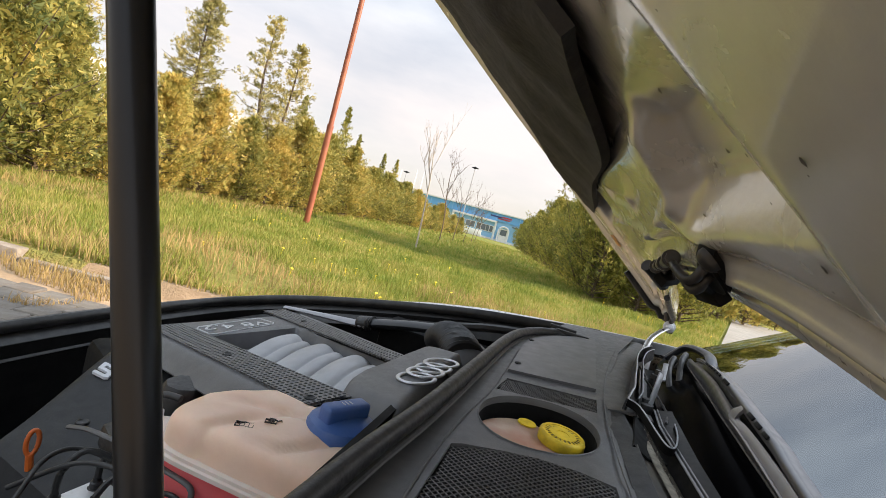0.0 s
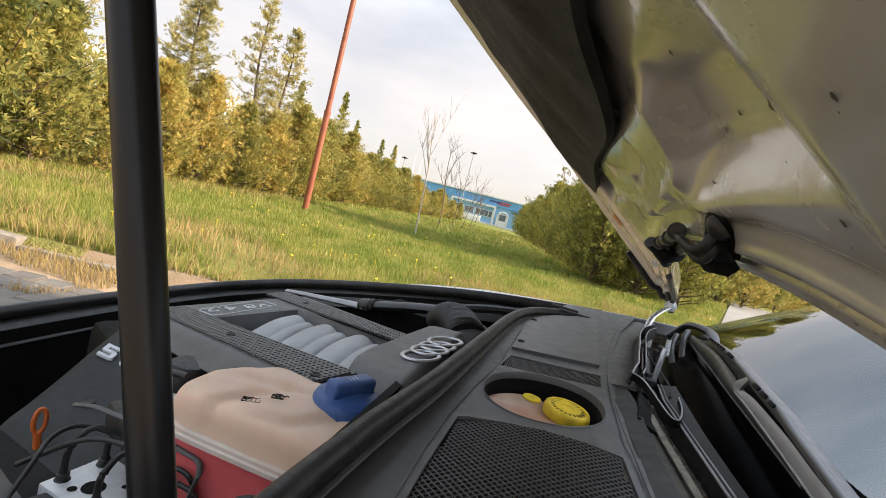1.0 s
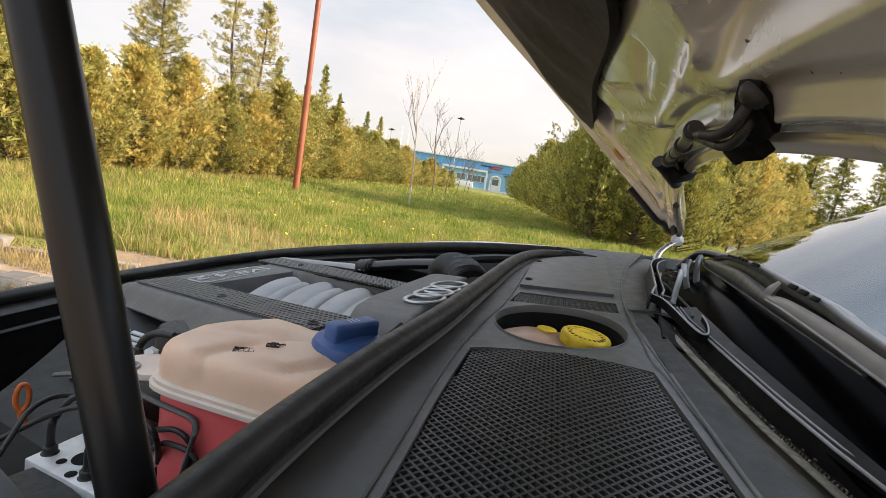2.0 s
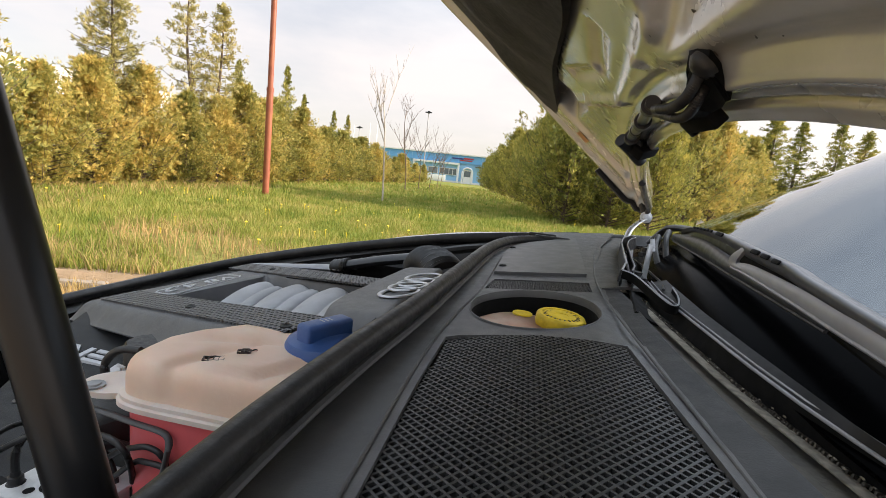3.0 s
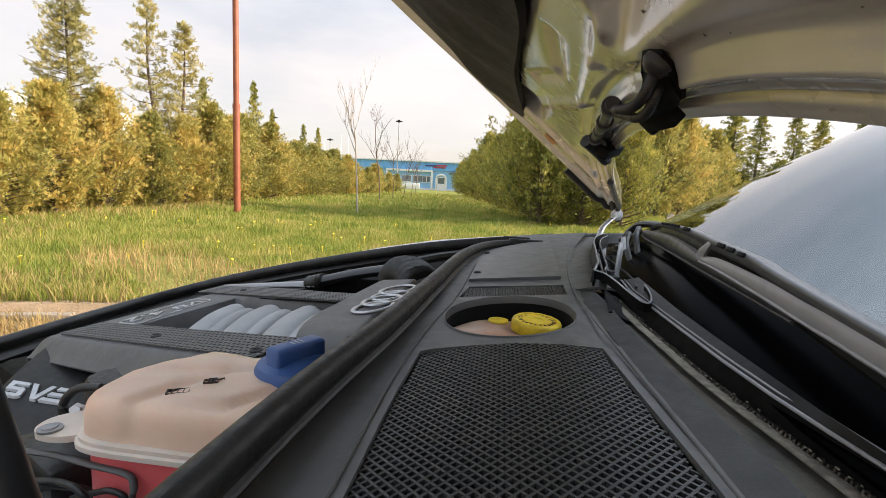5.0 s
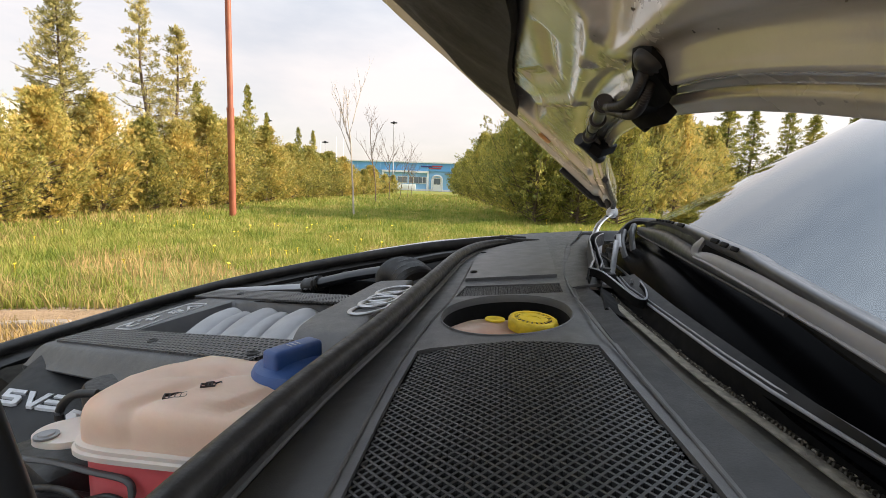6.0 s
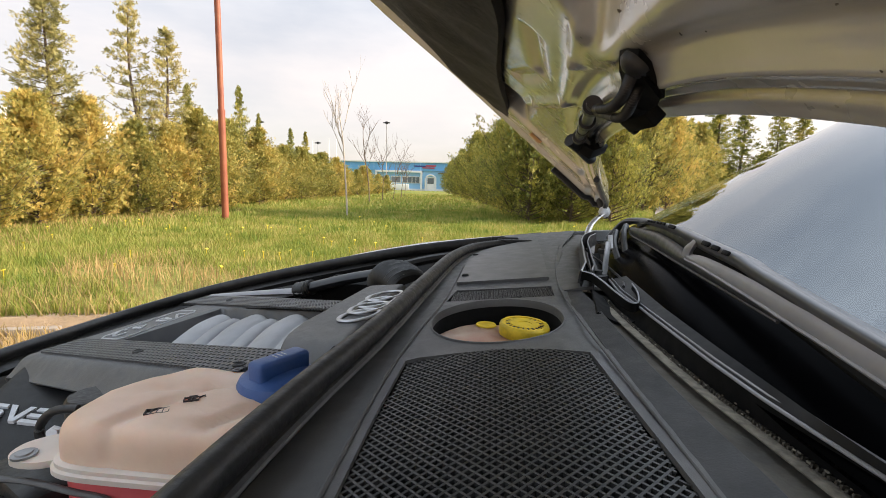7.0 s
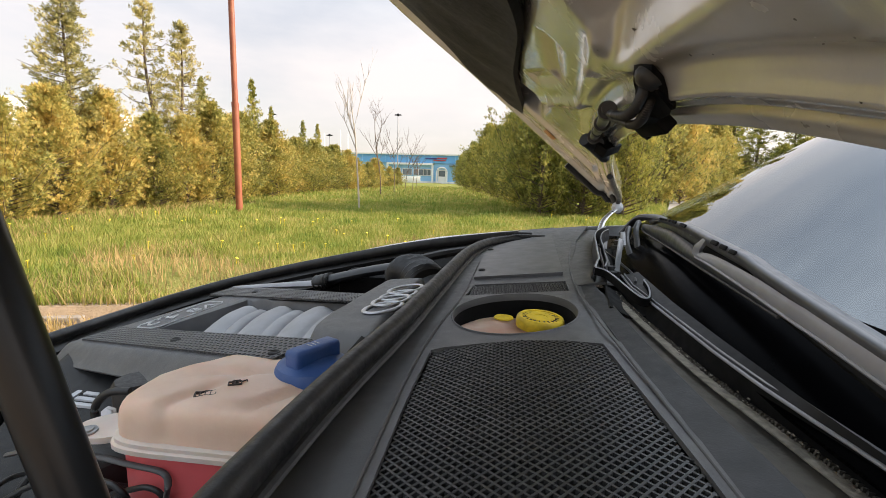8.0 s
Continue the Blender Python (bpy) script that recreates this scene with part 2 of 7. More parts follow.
M = {
    "paint": material("champagne_paint", (0.61, 0.585, 0.54), (0.55, 0.53, 0.485), 0.2, 0.3, metal=0.3, scale=5, coat=0.5, bump=0.0004, bump_scale=60, dust=(0.36, 0.33, 0.27), dust_amount=0.35, dust_scale=9),
    "paint_outer": material("silver_paint", (0.52, 0.51, 0.48), (0.5, 0.49, 0.46), 0.25, 0.32, metal=0.7, scale=30, coat=0.8),
    "cover": material("moulded_black_plastic", (0.076, 0.076, 0.078), (0.098, 0.096, 0.094), 0.38, 0.56, scale=18, bump=0.00025, bump_scale=900, dust=(0.15, 0.142, 0.128), dust_amount=0.35, dust_scale=11),
    "grille": material("grille_plastic", (0.026, 0.026, 0.027), (0.038, 0.037, 0.036), 0.36, 0.55, scale=60, dust=(0.07, 0.066, 0.06), dust_amount=0.3, dust_scale=25),
    "engine": material("engine_cover_plastic", (0.118, 0.12, 0.127), (0.145, 0.147, 0.152), 0.44, 0.58, scale=25, bump=0.0003, bump_scale=1200, dust=(0.10, 0.10, 0.10), dust_amount=0.25, dust_scale=14),
    "bank_cover": material("bank_cover_plastic", (0.014, 0.0145, 0.016), (0.021, 0.0215, 0.023), 0.5, 0.62, spec=0.3, scale=25, bump=0.0003, bump_scale=1200, dust=(0.06, 0.058, 0.055), dust_amount=0.2, dust_scale=14),
    "runner": material("silver_grey_plastic", (0.52, 0.53, 0.555), (0.45, 0.46, 0.485), 0.42, 0.55, scale=22, bump=0.0003, bump_scale=900, dust=(0.19, 0.185, 0.18), dust_amount=0.4),
    "rubber": material("black_rubber", (0.012, 0.012, 0.013), (0.022, 0.021, 0.021), 0.36, 0.6, scale=45, bump=0.0004, bump_scale=220, dust=(0.085, 0.08, 0.07), dust_amount=0.35, dust_scale=16),
    # near-black: deep shade of gaps and recesses put into colour; also plain black parts
    "dark": material("black_and_deep_shade", (0.004, 0.004, 0.0043), (0.009, 0.0088, 0.0085), 0.6, 0.8, scale=15, spec=0.15),
    "pad": material("felt_pad", (0.018, 0.018, 0.019), (0.03, 0.029, 0.028), 0.75, 0.95, scale=30, bump=0.0015, bump_scale=160, dust=(0.07, 0.066, 0.06), dust_amount=0.3, dust_scale=7),
    "tank": material("translucent_tank", (0.91, 0.655, 0.50), (0.86, 0.59, 0.44), 0.34, 0.5, scale=14, bump=0.0004, bump_scale=120, subsurface=0.35, dust=(0.66, 0.44, 0.31), dust_amount=0.4, dust_scale=20),
    "tank_red": material("coolant_filled_plastic", (0.88, 0.17, 0.17), (0.80, 0.13, 0.14), 0.3, 0.45, scale=14, subsurface=0.35, dust=(0.50, 0.20, 0.17), dust_amount=0.3, dust_scale=18),
    "blue": material("blue_cap", (0.032, 0.095, 0.29), (0.042, 0.115, 0.33), 0.38, 0.5, scale=30, bump=0.0003, bump_scale=300, dust=(0.12, 0.15, 0.24), dust_amount=0.3, dust_scale=30),
    "yellow": material("yellow_cap", (0.85, 0.60, 0.03), (0.74, 0.49, 0.02), 0.45, 0.6, scale=60, dust=(0.22, 0.13, 0.02), dust_amount=0.55, dust_scale=55),
    "amber": material("reservoir_plastic", (0.52, 0.36, 0.25), (0.42, 0.24, 0.17), 0.3, 0.45, scale=16, subsurface=0.3, dust=(0.42, 0.13, 0.09), dust_amount=0.8, dust_scale=12),
    "chrome": material("satin_emblem", (0.60, 0.61, 0.63), (0.52, 0.53, 0.55), 0.3, 0.42, metal=0.6, scale=60),
    "white_print": material("pale_lettering", (0.62, 0.63, 0.65), (0.55, 0.56, 0.58), 0.45, scale=80),
    "black_print": material("dark_marking", (0.03, 0.02, 0.018), (0.05, 0.03, 0.025), 0.5, scale=90),
    "steel": material("bare_aluminium", (0.78, 0.78, 0.79), (0.66, 0.66, 0.67), 0.4, 0.6, metal=0.35, scale=50, bump=0.0003, dust=(0.30, 0.29, 0.27), dust_amount=0.4, dust_scale=30),
    "strut": material("gas_strut_paint", (0.010, 0.010, 0.011), (0.014, 0.014, 0.015), 0.3, 0.38, scale=6, spec=0.35),
    "lever": material("dull_steel", (0.34, 0.34, 0.345), (0.24, 0.24, 0.245), 0.4, 0.55, metal=0.6, scale=50, dust=(0.16, 0.15, 0.14), dust_amount=0.4, dust_scale=30),
    "cap_print": material("faded_white_print", (0.42, 0.45, 0.52), (0.34, 0.37, 0.45), 0.5, scale=90),
    "orange": material("orange_handle", (0.62, 0.13, 0.02), (0.50, 0.095, 0.018), 0.4, 0.55, scale=40, dust=(0.25, 0.1, 0.04), dust_amount=0.4, dust_scale=40),
    "wiper": material("wiper_black", (0.022, 0.0225, 0.025), (0.032, 0.032, 0.035), 0.3, 0.42, scale=30, spec=0.5, dust=(0.08, 0.077, 0.075), dust_amount=0.25, dust_scale=20),
    # base lightened for the sky's sheen on the arm; also paints edge highlights
    "arm_grey": material("grey_paint_and_sheen", (0.28, 0.28, 0.30), (0.33, 0.33, 0.35), 0.28, 0.4, scale=30, dust=(0.22, 0.22, 0.225), dust_amount=0.3),
    "frit": material("dark_glass_band", (0.0010, 0.0010, 0.0012), (0.0016, 0.0016, 0.0018), 0.12, 0.2, scale=9, spec=0.006),
    "lid": material("smooth_black_plastic", (0.072, 0.072, 0.074), (0.086, 0.085, 0.085), 0.34, 0.46, scale=12, spec=0.45, dust=(0.15, 0.142, 0.13), dust_amount=0.3, dust_scale=9),
    "cowl": material("soft_black_cowl", (0.011, 0.011, 0.012), (0.017, 0.017, 0.018), 0.42, 0.55, scale=40, spec=0.28, dust=(0.05, 0.048, 0.045), dust_amount=0.25, dust_scale=18),
    "silt": material("pale_silt", (0.34, 0.30, 0.24), (0.17, 0.15, 0.12), 0.85, 1.0, scale=120, bump=0.001, bump_scale=300),
    "grime": material("dirty_gasket", (0.10, 0.088, 0.07), (0.045, 0.04, 0.034), 0.7, 0.95, scale=55, bump=0.002, bump_scale=140, dust=(0.19, 0.165, 0.13), dust_amount=0.6, dust_scale=30),
    "gutter": material("dusty_gutter_plastic", (0.060, 0.054, 0.046), (0.095, 0.083, 0.066), 0.6, 0.85, scale=26, bump=0.0006, bump_scale=300, dust=(0.16, 0.135, 0.10), dust_amount=0.6, dust_scale=22),
    # darker copy of the cover plastic: the slope's dark reflection put into colour
    "scuttle": material("scuttle_plastic_dimmed", (0.034, 0.034, 0.035), (0.046, 0.045, 0.044), 0.42, 0.6, scale=22, bump=0.0003, bump_scale=700, spec=0.35, dust=(0.085, 0.078, 0.068), dust_amount=0.3, dust_scale=13),
    "tank_rim": material("clear_tank_plastic", (0.80, 0.68, 0.60), (0.72, 0.60, 0.52), 0.32, 0.45, scale=18, subsurface=0.4, dust=(0.55, 0.43, 0.34), dust_amount=0.35, dust_scale=24),
    # black wiper plastic lightened to carry the sky's reflection on the blade
    "spoiler": material("wiper_plastic_sky_sheen", (0.075, 0.076, 0.082), (0.10, 0.10, 0.106), 0.28, 0.42, scale=24, spec=0.5, dust=(0.15, 0.15, 0.152), dust_amount=0.3, dust_scale=20),
    "label": material("orange_sticker", (0.55, 0.20, 0.06), (0.5, 0.17, 0.05), 0.5, scale=40),
    "pole": material("rusty_paint", (0.30, 0.085, 0.04), (0.23, 0.06, 0.03), 0.5, 0.65, scale=4, bump=0.002, bump_scale=30, dust=(0.36, 0.13, 0.05), dust_amount=0.6, dust_scale=2.5),
    "bark": material("bark", (0.16, 0.115, 0.08), (0.09, 0.065, 0.045), 0.85, 0.95, scale=7, bump=0.01, bump_scale=25),
    "pale_bark": material("pale_bark", (0.46, 0.41, 0.35), (0.34, 0.29, 0.25), 0.8, 0.9, scale=5, bump=0.004, bump_scale=25),
    "kerb": material("concrete_kerb", (0.33, 0.285, 0.235), (0.25, 0.215, 0.175), 0.85, 0.95, scale=14, bump=0.008, bump_scale=45, dust=(0.17, 0.13, 0.085), dust_amount=0.75, dust_scale=5, per_object=0.08),
    "paver": material("grey_paving_stone", (0.175, 0.155, 0.135), (0.125, 0.11, 0.095), 0.85, 0.95, scale=14, bump=0.004, bump_scale=90, dust=(0.20, 0.16, 0.11), dust_amount=0.5, dust_scale=2, per_object=0.14),
    "asphalt": material("pale_concrete_path", (0.31, 0.295, 0.27), (0.23, 0.22, 0.20), 0.9, scale=3, bump=0.004, bump_scale=40),
    "wall_blue": material("blue_cladding", (0.13, 0.38, 0.70), (0.11, 0.34, 0.65), 0.5, scale=0.6),
    "wall_blue_pale": material("pale_blue_cladding", (0.27, 0.53, 0.80), (0.24, 0.49, 0.75), 0.5, scale=0.6),
    "white": material("white_frames", (0.80, 0.80, 0.79), (0.72, 0.72, 0.71), 0.5, scale=1.0),
    "pane": material("window_glass", (0.10, 0.13, 0.15), (0.13, 0.16, 0.18), 0.08, 0.12, scale=0.5),
    "sign_red": material("sign_red", (0.5, 0.05, 0.06), None, 0.5, scale=1),
    "sign_blue": material("sign_blue", (0.04, 0.05, 0.22), None, 0.5, scale=1),
    "grey_metal": material("galvanised_steel", (0.36, 0.36, 0.37), (0.28, 0.28, 0.29), 0.5, metal=0.4, scale=4),
    "grass": leafy("grass_blades", (0.115, 0.185, 0.033), (0.25, 0.28, 0.055), (0.45, 0.365, 0.13), 0.55, 0.4),
    "grass_dry": leafy("dry_grass", (0.25, 0.205, 0.075), (0.39, 0.285, 0.12), (0.50, 0.33, 0.155), 0.7, 0.3),
    "flower": material("yellow_petals", (0.75, 0.58, 0.03), (0.7, 0.5, 0.02), 0.6, scale=30),
    "thuja": leafy("thuja_sprays", (0.10, 0.125, 0.04), (0.37, 0.335, 0.09), (0.62, 0.43, 0.13), 0.6, 0.36),
    "olive": leafy("thin_olive_sprays", (0.20, 0.19, 0.075), (0.40, 0.355, 0.135), (0.58, 0.46, 0.19), 0.6, 0.4),
    "cypress": leafy("cypress_sprays", (0.09, 0.115, 0.032), (0.30, 0.29, 0.07), (0.62, 0.50, 0.13), 0.6, 0.34),
}


def glass_material():
    """Heat-reflecting windscreen glass: what lies behind shows dimmed, the surface mirrors by its Fresnel share."""
    m = bpy.data.materials.new("windscreen_glass")
    m.use_nodes = True
    n, l = m.node_tree.nodes, m.node_tree.links
    n.remove(n["Principled BSDF"])
    clear, shine, mix, fres = (n.new("ShaderNodeBsdf" + k) if k in ("Transparent", "Glossy") else n.new("ShaderNode" + k) for k in ("Transparent", "Glossy", "MixShader", "Fresnel"))
    clear.inputs["Color"].default_value = (0.60, 0.68, 0.66, 1)
    shine.inputs["Color"].default_value, shine.inputs["Roughness"].default_value = (0.95, 0.98, 1.0, 1), 0.003
    fres.inputs["IOR"].default_value = 3.0
    l.new(fres.outputs[0], mix.inputs[0])
    l.new(clear.outputs[0], mix.inputs[1])
    l.new(shine.outputs[0], mix.inputs[2])
    l.new(mix.outputs[0], n["Material Output"].inputs["Surface"])
    return m


M["glass"] = glass_material()


def ground_material():
    """Grass field: greens and straw mixed in patches of several sizes; it turns to bare earth towards the paved side."""
    m = bpy.data.materials.new("field_soil_and_grass")
    m.use_nodes = True
    n, l = m.node_tree.nodes, m.node_tree.links
    b = n["Principled BSDF"]
    co = n.new("ShaderNodeTexCoord")
    def tex(s, d=6):
        t = n.new("ShaderNodeTexNoise")
        t.inputs["Scale"].default_value, t.inputs["Detail"].default_value = s, d
        l.new(co.outputs["Object"], t.inputs["Vector"])
        return t
    def ramp(src, *stops):
        r = n.new("ShaderNodeValToRGB")
        e = r.color_ramp.elements
        e[0].position, e[0].color = stops[0][0], (*stops[0][1], 1)
        e[1].position, e[1].color = stops[-1][0], (*stops[-1][1], 1)
        for p, c in stops[1:-1]:
            e.new(p).color = (*c, 1)
        l.new(src, r.inputs[0])
        return r.outputs[0]
    fine = ramp(tex(9, 8).outputs["Fac"], (0.3, (0.10, 0.13, 0.028)), (0.5, (0.19, 0.20, 0.045)), (0.7, (0.31, 0.26, 0.09)))
    broad = ramp(tex(0.25, 5).outputs["Fac"], (0.4, (0.155, 0.20, 0.034)), (0.62, (0.29, 0.245, 0.08)))
    mix = n.new("ShaderNodeMix")
    mix.data_type = "RGBA"
    mix.inputs[0].default_value = 0.55
    l.new(fine, mix.inputs[6])
    l.new(broad, mix.inputs[7])
    l.new(mix.outputs[2], b.inputs["Base Color"])
    b.inputs["Roughness"].default_value = 0.95
    b.inputs["Specular IOR Level"].default_value = 0.1
    bn, rel = n.new("ShaderNodeBump"), tex(30, 8)
    bn.inputs["Distance"].default_value = 0.05
    l.new(rel.outputs["Fac"], bn.inputs["Height"])
    l.new(bn.outputs[0], b.inputs["Normal"])
    return m


M["field"] = ground_material()
M["earth"] = material("dry_earth", (0.42, 0.29, 0.18), (0.30, 0.205, 0.125), 0.95, 1.0, scale=6, bump=0.01, bump_scale=50, dust=(0.20, 0.15, 0.085), dust_amount=0.6, dust_scale=2.2)


# ---- builders ----
def mesh_of(bm, name, mat, smooth=True, angle=40):
    bmesh.ops.recalc_face_normals(bm, faces=bm.faces)
    me = bpy.data.meshes.new(name)
    bm.to_mesh(me)
    bm.free()
    me.materials.append(mat)
    if smooth:
        me.shade_smooth()
        me.set_sharp_from_angle(angle=radians(angle))
    return me


def part(name, bm, mat, parent=None, label="", smooth=True, angle=40, kind=""):
    """Links a bmesh, built in world coordinates, as one mesh object under a thing or a part."""
    ob = new(name, mesh_of(bm, name, mat, smooth, angle))
    if parent:
        ob.parent = parent
        m = parent.matrix_basis if parent.parent is None else parent.parent.matrix_basis @ parent.matrix_parent_inverse @ parent.matrix_basis
        ob.matrix_parent_inverse = m.inverted()
    return tagged(ob, label=label, kind=kind)


def thing(name, label, category, at=(0, 0, 0), group="", kind=""):
    ob = new(name)
    ob.empty_display_size = 0.05
    ob.matrix_basis = Matrix.Translation(at)
    return tagged(ob, label, category, group, kind)


def spline(points, n):
    """n + 1 points along a smooth curve through the given ones."""
    pts = [Vector(p) for p in points]
    out = []
    for k in range(n + 1):
        f = k / n * (len(pts) - 1)
        i = min(int(f), len(pts) - 2)
        t = f - i
        p0, p1, p2, p3 = pts[max(i - 1, 0)], pts[i], pts[i + 1], pts[min(i + 2, len(pts) - 1)]
        out.append(0.5 * ((2 * p1) + (p2 - p0) * t + (2 * p0 - 5 * p1 + 4 * p2 - p3) * t * t + (3 * p1 - p0 - 3 * p2 + p3) * t ** 3))
    return out


def tube(bm, path, radius, seg=10, taper=None, squash=1.0, ribs=0.0):
    """A tube along points. taper: end radius; squash: height over width; ribs: corrugation depth."""
    rings, up0 = [], Vector((0, 0, 1))
    for i, p in enumerate(path):
        a, b = path[max(i - 1, 0)], path[min(i + 1, len(path) - 1)]
        d = (b - a).normalized()
        up = up0 if abs(d.z) < 0.95 else Vector((1, 0, 0))
        s = d.cross(up).normalized()
        u = s.cross(d).normalized()
        r = radius if taper is None else radius + (taper - radius) * i / (len(path) - 1)
        r += ribs * (i % 2)
        rings.append([bm.verts.new(p + r * (math.cos(w) * s + squash * math.sin(w) * u)) for w in (2 * math.pi * k / seg for k in range(seg))])
    for a, b in zip(rings, rings[1:]):
        for k in range(seg):
            bm.faces.new((a[k], a[(k + 1) % seg], b[(k + 1) % seg], b[k]))
    bm.faces.new(rings[0][::-1])
    bm.faces.new(rings[-1])
    return bm


def sheet(bm, f, nu, nv, thick=0.0, keep=None):
    """A grid over (0..1, 0..1) through f(u, v), closed to a slab where thick is given (along the normals)."""
    grid = [[Vector(f(i / nu, j / nv)) for j in range(nv + 1)] for i in range(nu + 1)]
    top = [[bm.verts.new(p) for p in row] for row in grid]
    cells = [(i, j) for i in range(nu) for j in range(nv) if keep is None or keep((i + 0.5) / nu, (j + 0.5) / nv)]
    for i, j in cells:
        bm.faces.new((top[i][j], top[i + 1][j], top[i + 1][j + 1], top[i][j + 1]))
    if thick:
        def normal(i, j):
            a = grid[min(i + 1, nu)][j] - grid[max(i - 1, 0)][j]
            b = grid[i][min(j + 1, nv)] - grid[i][max(j - 1, 0)]
            return a.cross(b).normalized()
        low = [[bm.verts.new(grid[i][j] - thick * normal(i, j)) for j in range(nv + 1)] for i in range(nu + 1)]
        chosen = set(cells)
        for i, j in cells:
            bm.faces.new((low[i][j], low[i][j + 1], low[i + 1][j + 1], low[i + 1][j]))
            for (di, dj), (a, b) in (((-1, 0), ((i, j), (i, j + 1))), ((1, 0), ((i + 1, j + 1), (i + 1, j))), ((0, -1), ((i + 1, j), (i, j))), ((0, 1), ((i, j + 1), (i + 1, j + 1)))):
                if (i + di, j + dj) not in chosen:
                    bm.faces.new((top[a[0]][a[1]], top[b[0]][b[1]], low[b[0]][b[1]], low[a[0]][a[1]]))
    for v in [v for v in bm.verts if not v.link_faces]:
        bm.verts.remove(v)
    return bm


def plate(bm, outline, holes, height, thick, lift=None):
    """A flat plate from an outline with holes, at height(x, y), extruded down by thick."""
    edges = []
    for loop in (outline, *holes):
        vs = [bm.verts.new((x, y, 0)) for x, y in loop]
        edges += [bm.edges.new((a, b)) for a, b in zip(vs, vs[1:] + vs[:1])]
    faces = bmesh.ops.triangle_fill(bm, use_beauty=True, use_dissolve=False, edges=edges)["geom"]
    faces = [f for f in faces if isinstance(f, bmesh.types.BMFace)]
    made = bmesh.ops.extrude_face_region(bm, geom=faces)["geom"]
    low = {v for v in made if isinstance(v, bmesh.types.BMVert)}
    for v in bm.verts:
        v.co.z = height(v.co.x, v.co.y) - (thick if v in low else 0)
    return bm


def box(bm, lo, hi, bevel=0.0, seg=2, m=None):
    got = bmesh.ops.create_cube(bm, size=1.0)["verts"]
    size, mid = Vector(hi) - Vector(lo), (Vector(hi) + Vector(lo)) / 2
    for v in got:
        v.co = Vector((v.co.x * size.x, v.co.y * size.y, v.co.z * size.z)) + mid
    if bevel:
        ed = list({e for v in got for e in v.link_edges})
        got = bmesh.ops.bevel(bm, geom=ed, offset=bevel, segments=seg, affect="EDGES", profile=0.5)["verts"]
    if m is not None:
        bmesh.ops.transform(bm, matrix=m, verts=list({v for v in got}))
    return bm


def lathe(bm, profile, at, seg=32, axis=None, star=None):
    """A turned body: profile of (radius, height) about axis through at. star(k): factor on the radius round the body."""
    q = Vector((0, 0, 1)).rotation_difference(Vector(axis or (0, 0, 1)))
    rings = []
    for r, h in profile:
        if r < 1e-6:
            rings.append([bm.verts.new(Vector(at) + q @ Vector((0, 0, h)))])
        else:
            rings.append([bm.verts.new(Vector(at) + q @ Vector((r * (star(k) if star else 1) * math.cos(2 * math.pi * k / seg), r * (star(k) if star else 1) * math.sin(2 * math.pi * k / seg), h))) for k in range(seg)])
    for a, b in zip(rings, rings[1:]):
        for k in range(seg):
            q4 = [a[k % len(a)], a[(k + 1) % len(a)], b[(k + 1) % len(b)], b[k % len(b)]]
            q4 = [v for i, v in enumerate(q4) if v not in q4[:i]]
            if len(q4) > 2:
                bm.faces.new(q4)
    return bm


def ring_points(cx, cy, rx, ry, n=40, power=2.0, turn=0.0):
    out = []
    for k in range(n):
        w = 2 * math.pi * k / n
        c, s = math.cos(w), math.sin(w)
        x, y = rx * math.copysign(abs(c) ** (2 / power), c), ry * math.copysign(abs(s) ** (2 / power), s)
        out.append((cx + x * math.cos(turn) - y * math.sin(turn), cy + x * math.sin(turn) + y * math.cos(turn)))
    return out


def letters(name, text, size, m, mat, parent, depth=0.0006, shear=0.0, label=""):
    """Raised lettering as a mesh, laid by the matrix m."""
    cu = bpy.data.curves.new(name, "FONT")
    cu.body, cu.size, cu.extrude, cu.align_x, cu.align_y, cu.shear = text, size, depth, "CENTER", "CENTER", shear
    tmp = bpy.data.objects.new(name, cu)
    me = bpy.data.meshes.new_from_object(tmp)
    bpy.data.objects.remove(tmp)
    bm = bmesh.new()
    bm.from_mesh(me)
    bpy.data.meshes.remove(me)
    bmesh.ops.transform(bm, matrix=m, verts=bm.verts)
    return part(name, bm, mat, parent, label, smooth=False)


# ---- the car: open bonnet, engine bay, windscreen ----
car = thing("car", "parked champagne-silver car with its bonnet open over the engine bay", "car", (-0.2, 0.72, 0.0))


def ss(a, b, x):
    t = min(max((x - a) / (b - a), 0.0), 1.0)
    return t * t * (3 - 2 * t)


def lin(a, b, x):
    return min(max((x - a) / (b - a), 0.0), 1.0)


def seg_dist(p, a, b):
    p, a, b = Vector(p), Vector(a), Vector(b)
    t = min(max((p - a).dot(b - a) / (b - a).length_squared, 0), 1)
    return (p - a - t * (b - a)).length


MID = 0.72   # the car's middle line


def bonnet_z(x, y):
    return 1.335 - 0.855 * x + 0.068 * (y - MID) - 0.021 * (y - MID) ** 2


def bonnet_rear(y):
    return 0.156 + (0.2 if y > 0.45 else 0.4) * (y - 0.45) ** 2


BN = Vector((0.65, -0.05, 0.76)).normalized()   # away from the engine
BON_NEAR, BON_FAR, BON_FRONT = -0.03, 1.465, -0.80


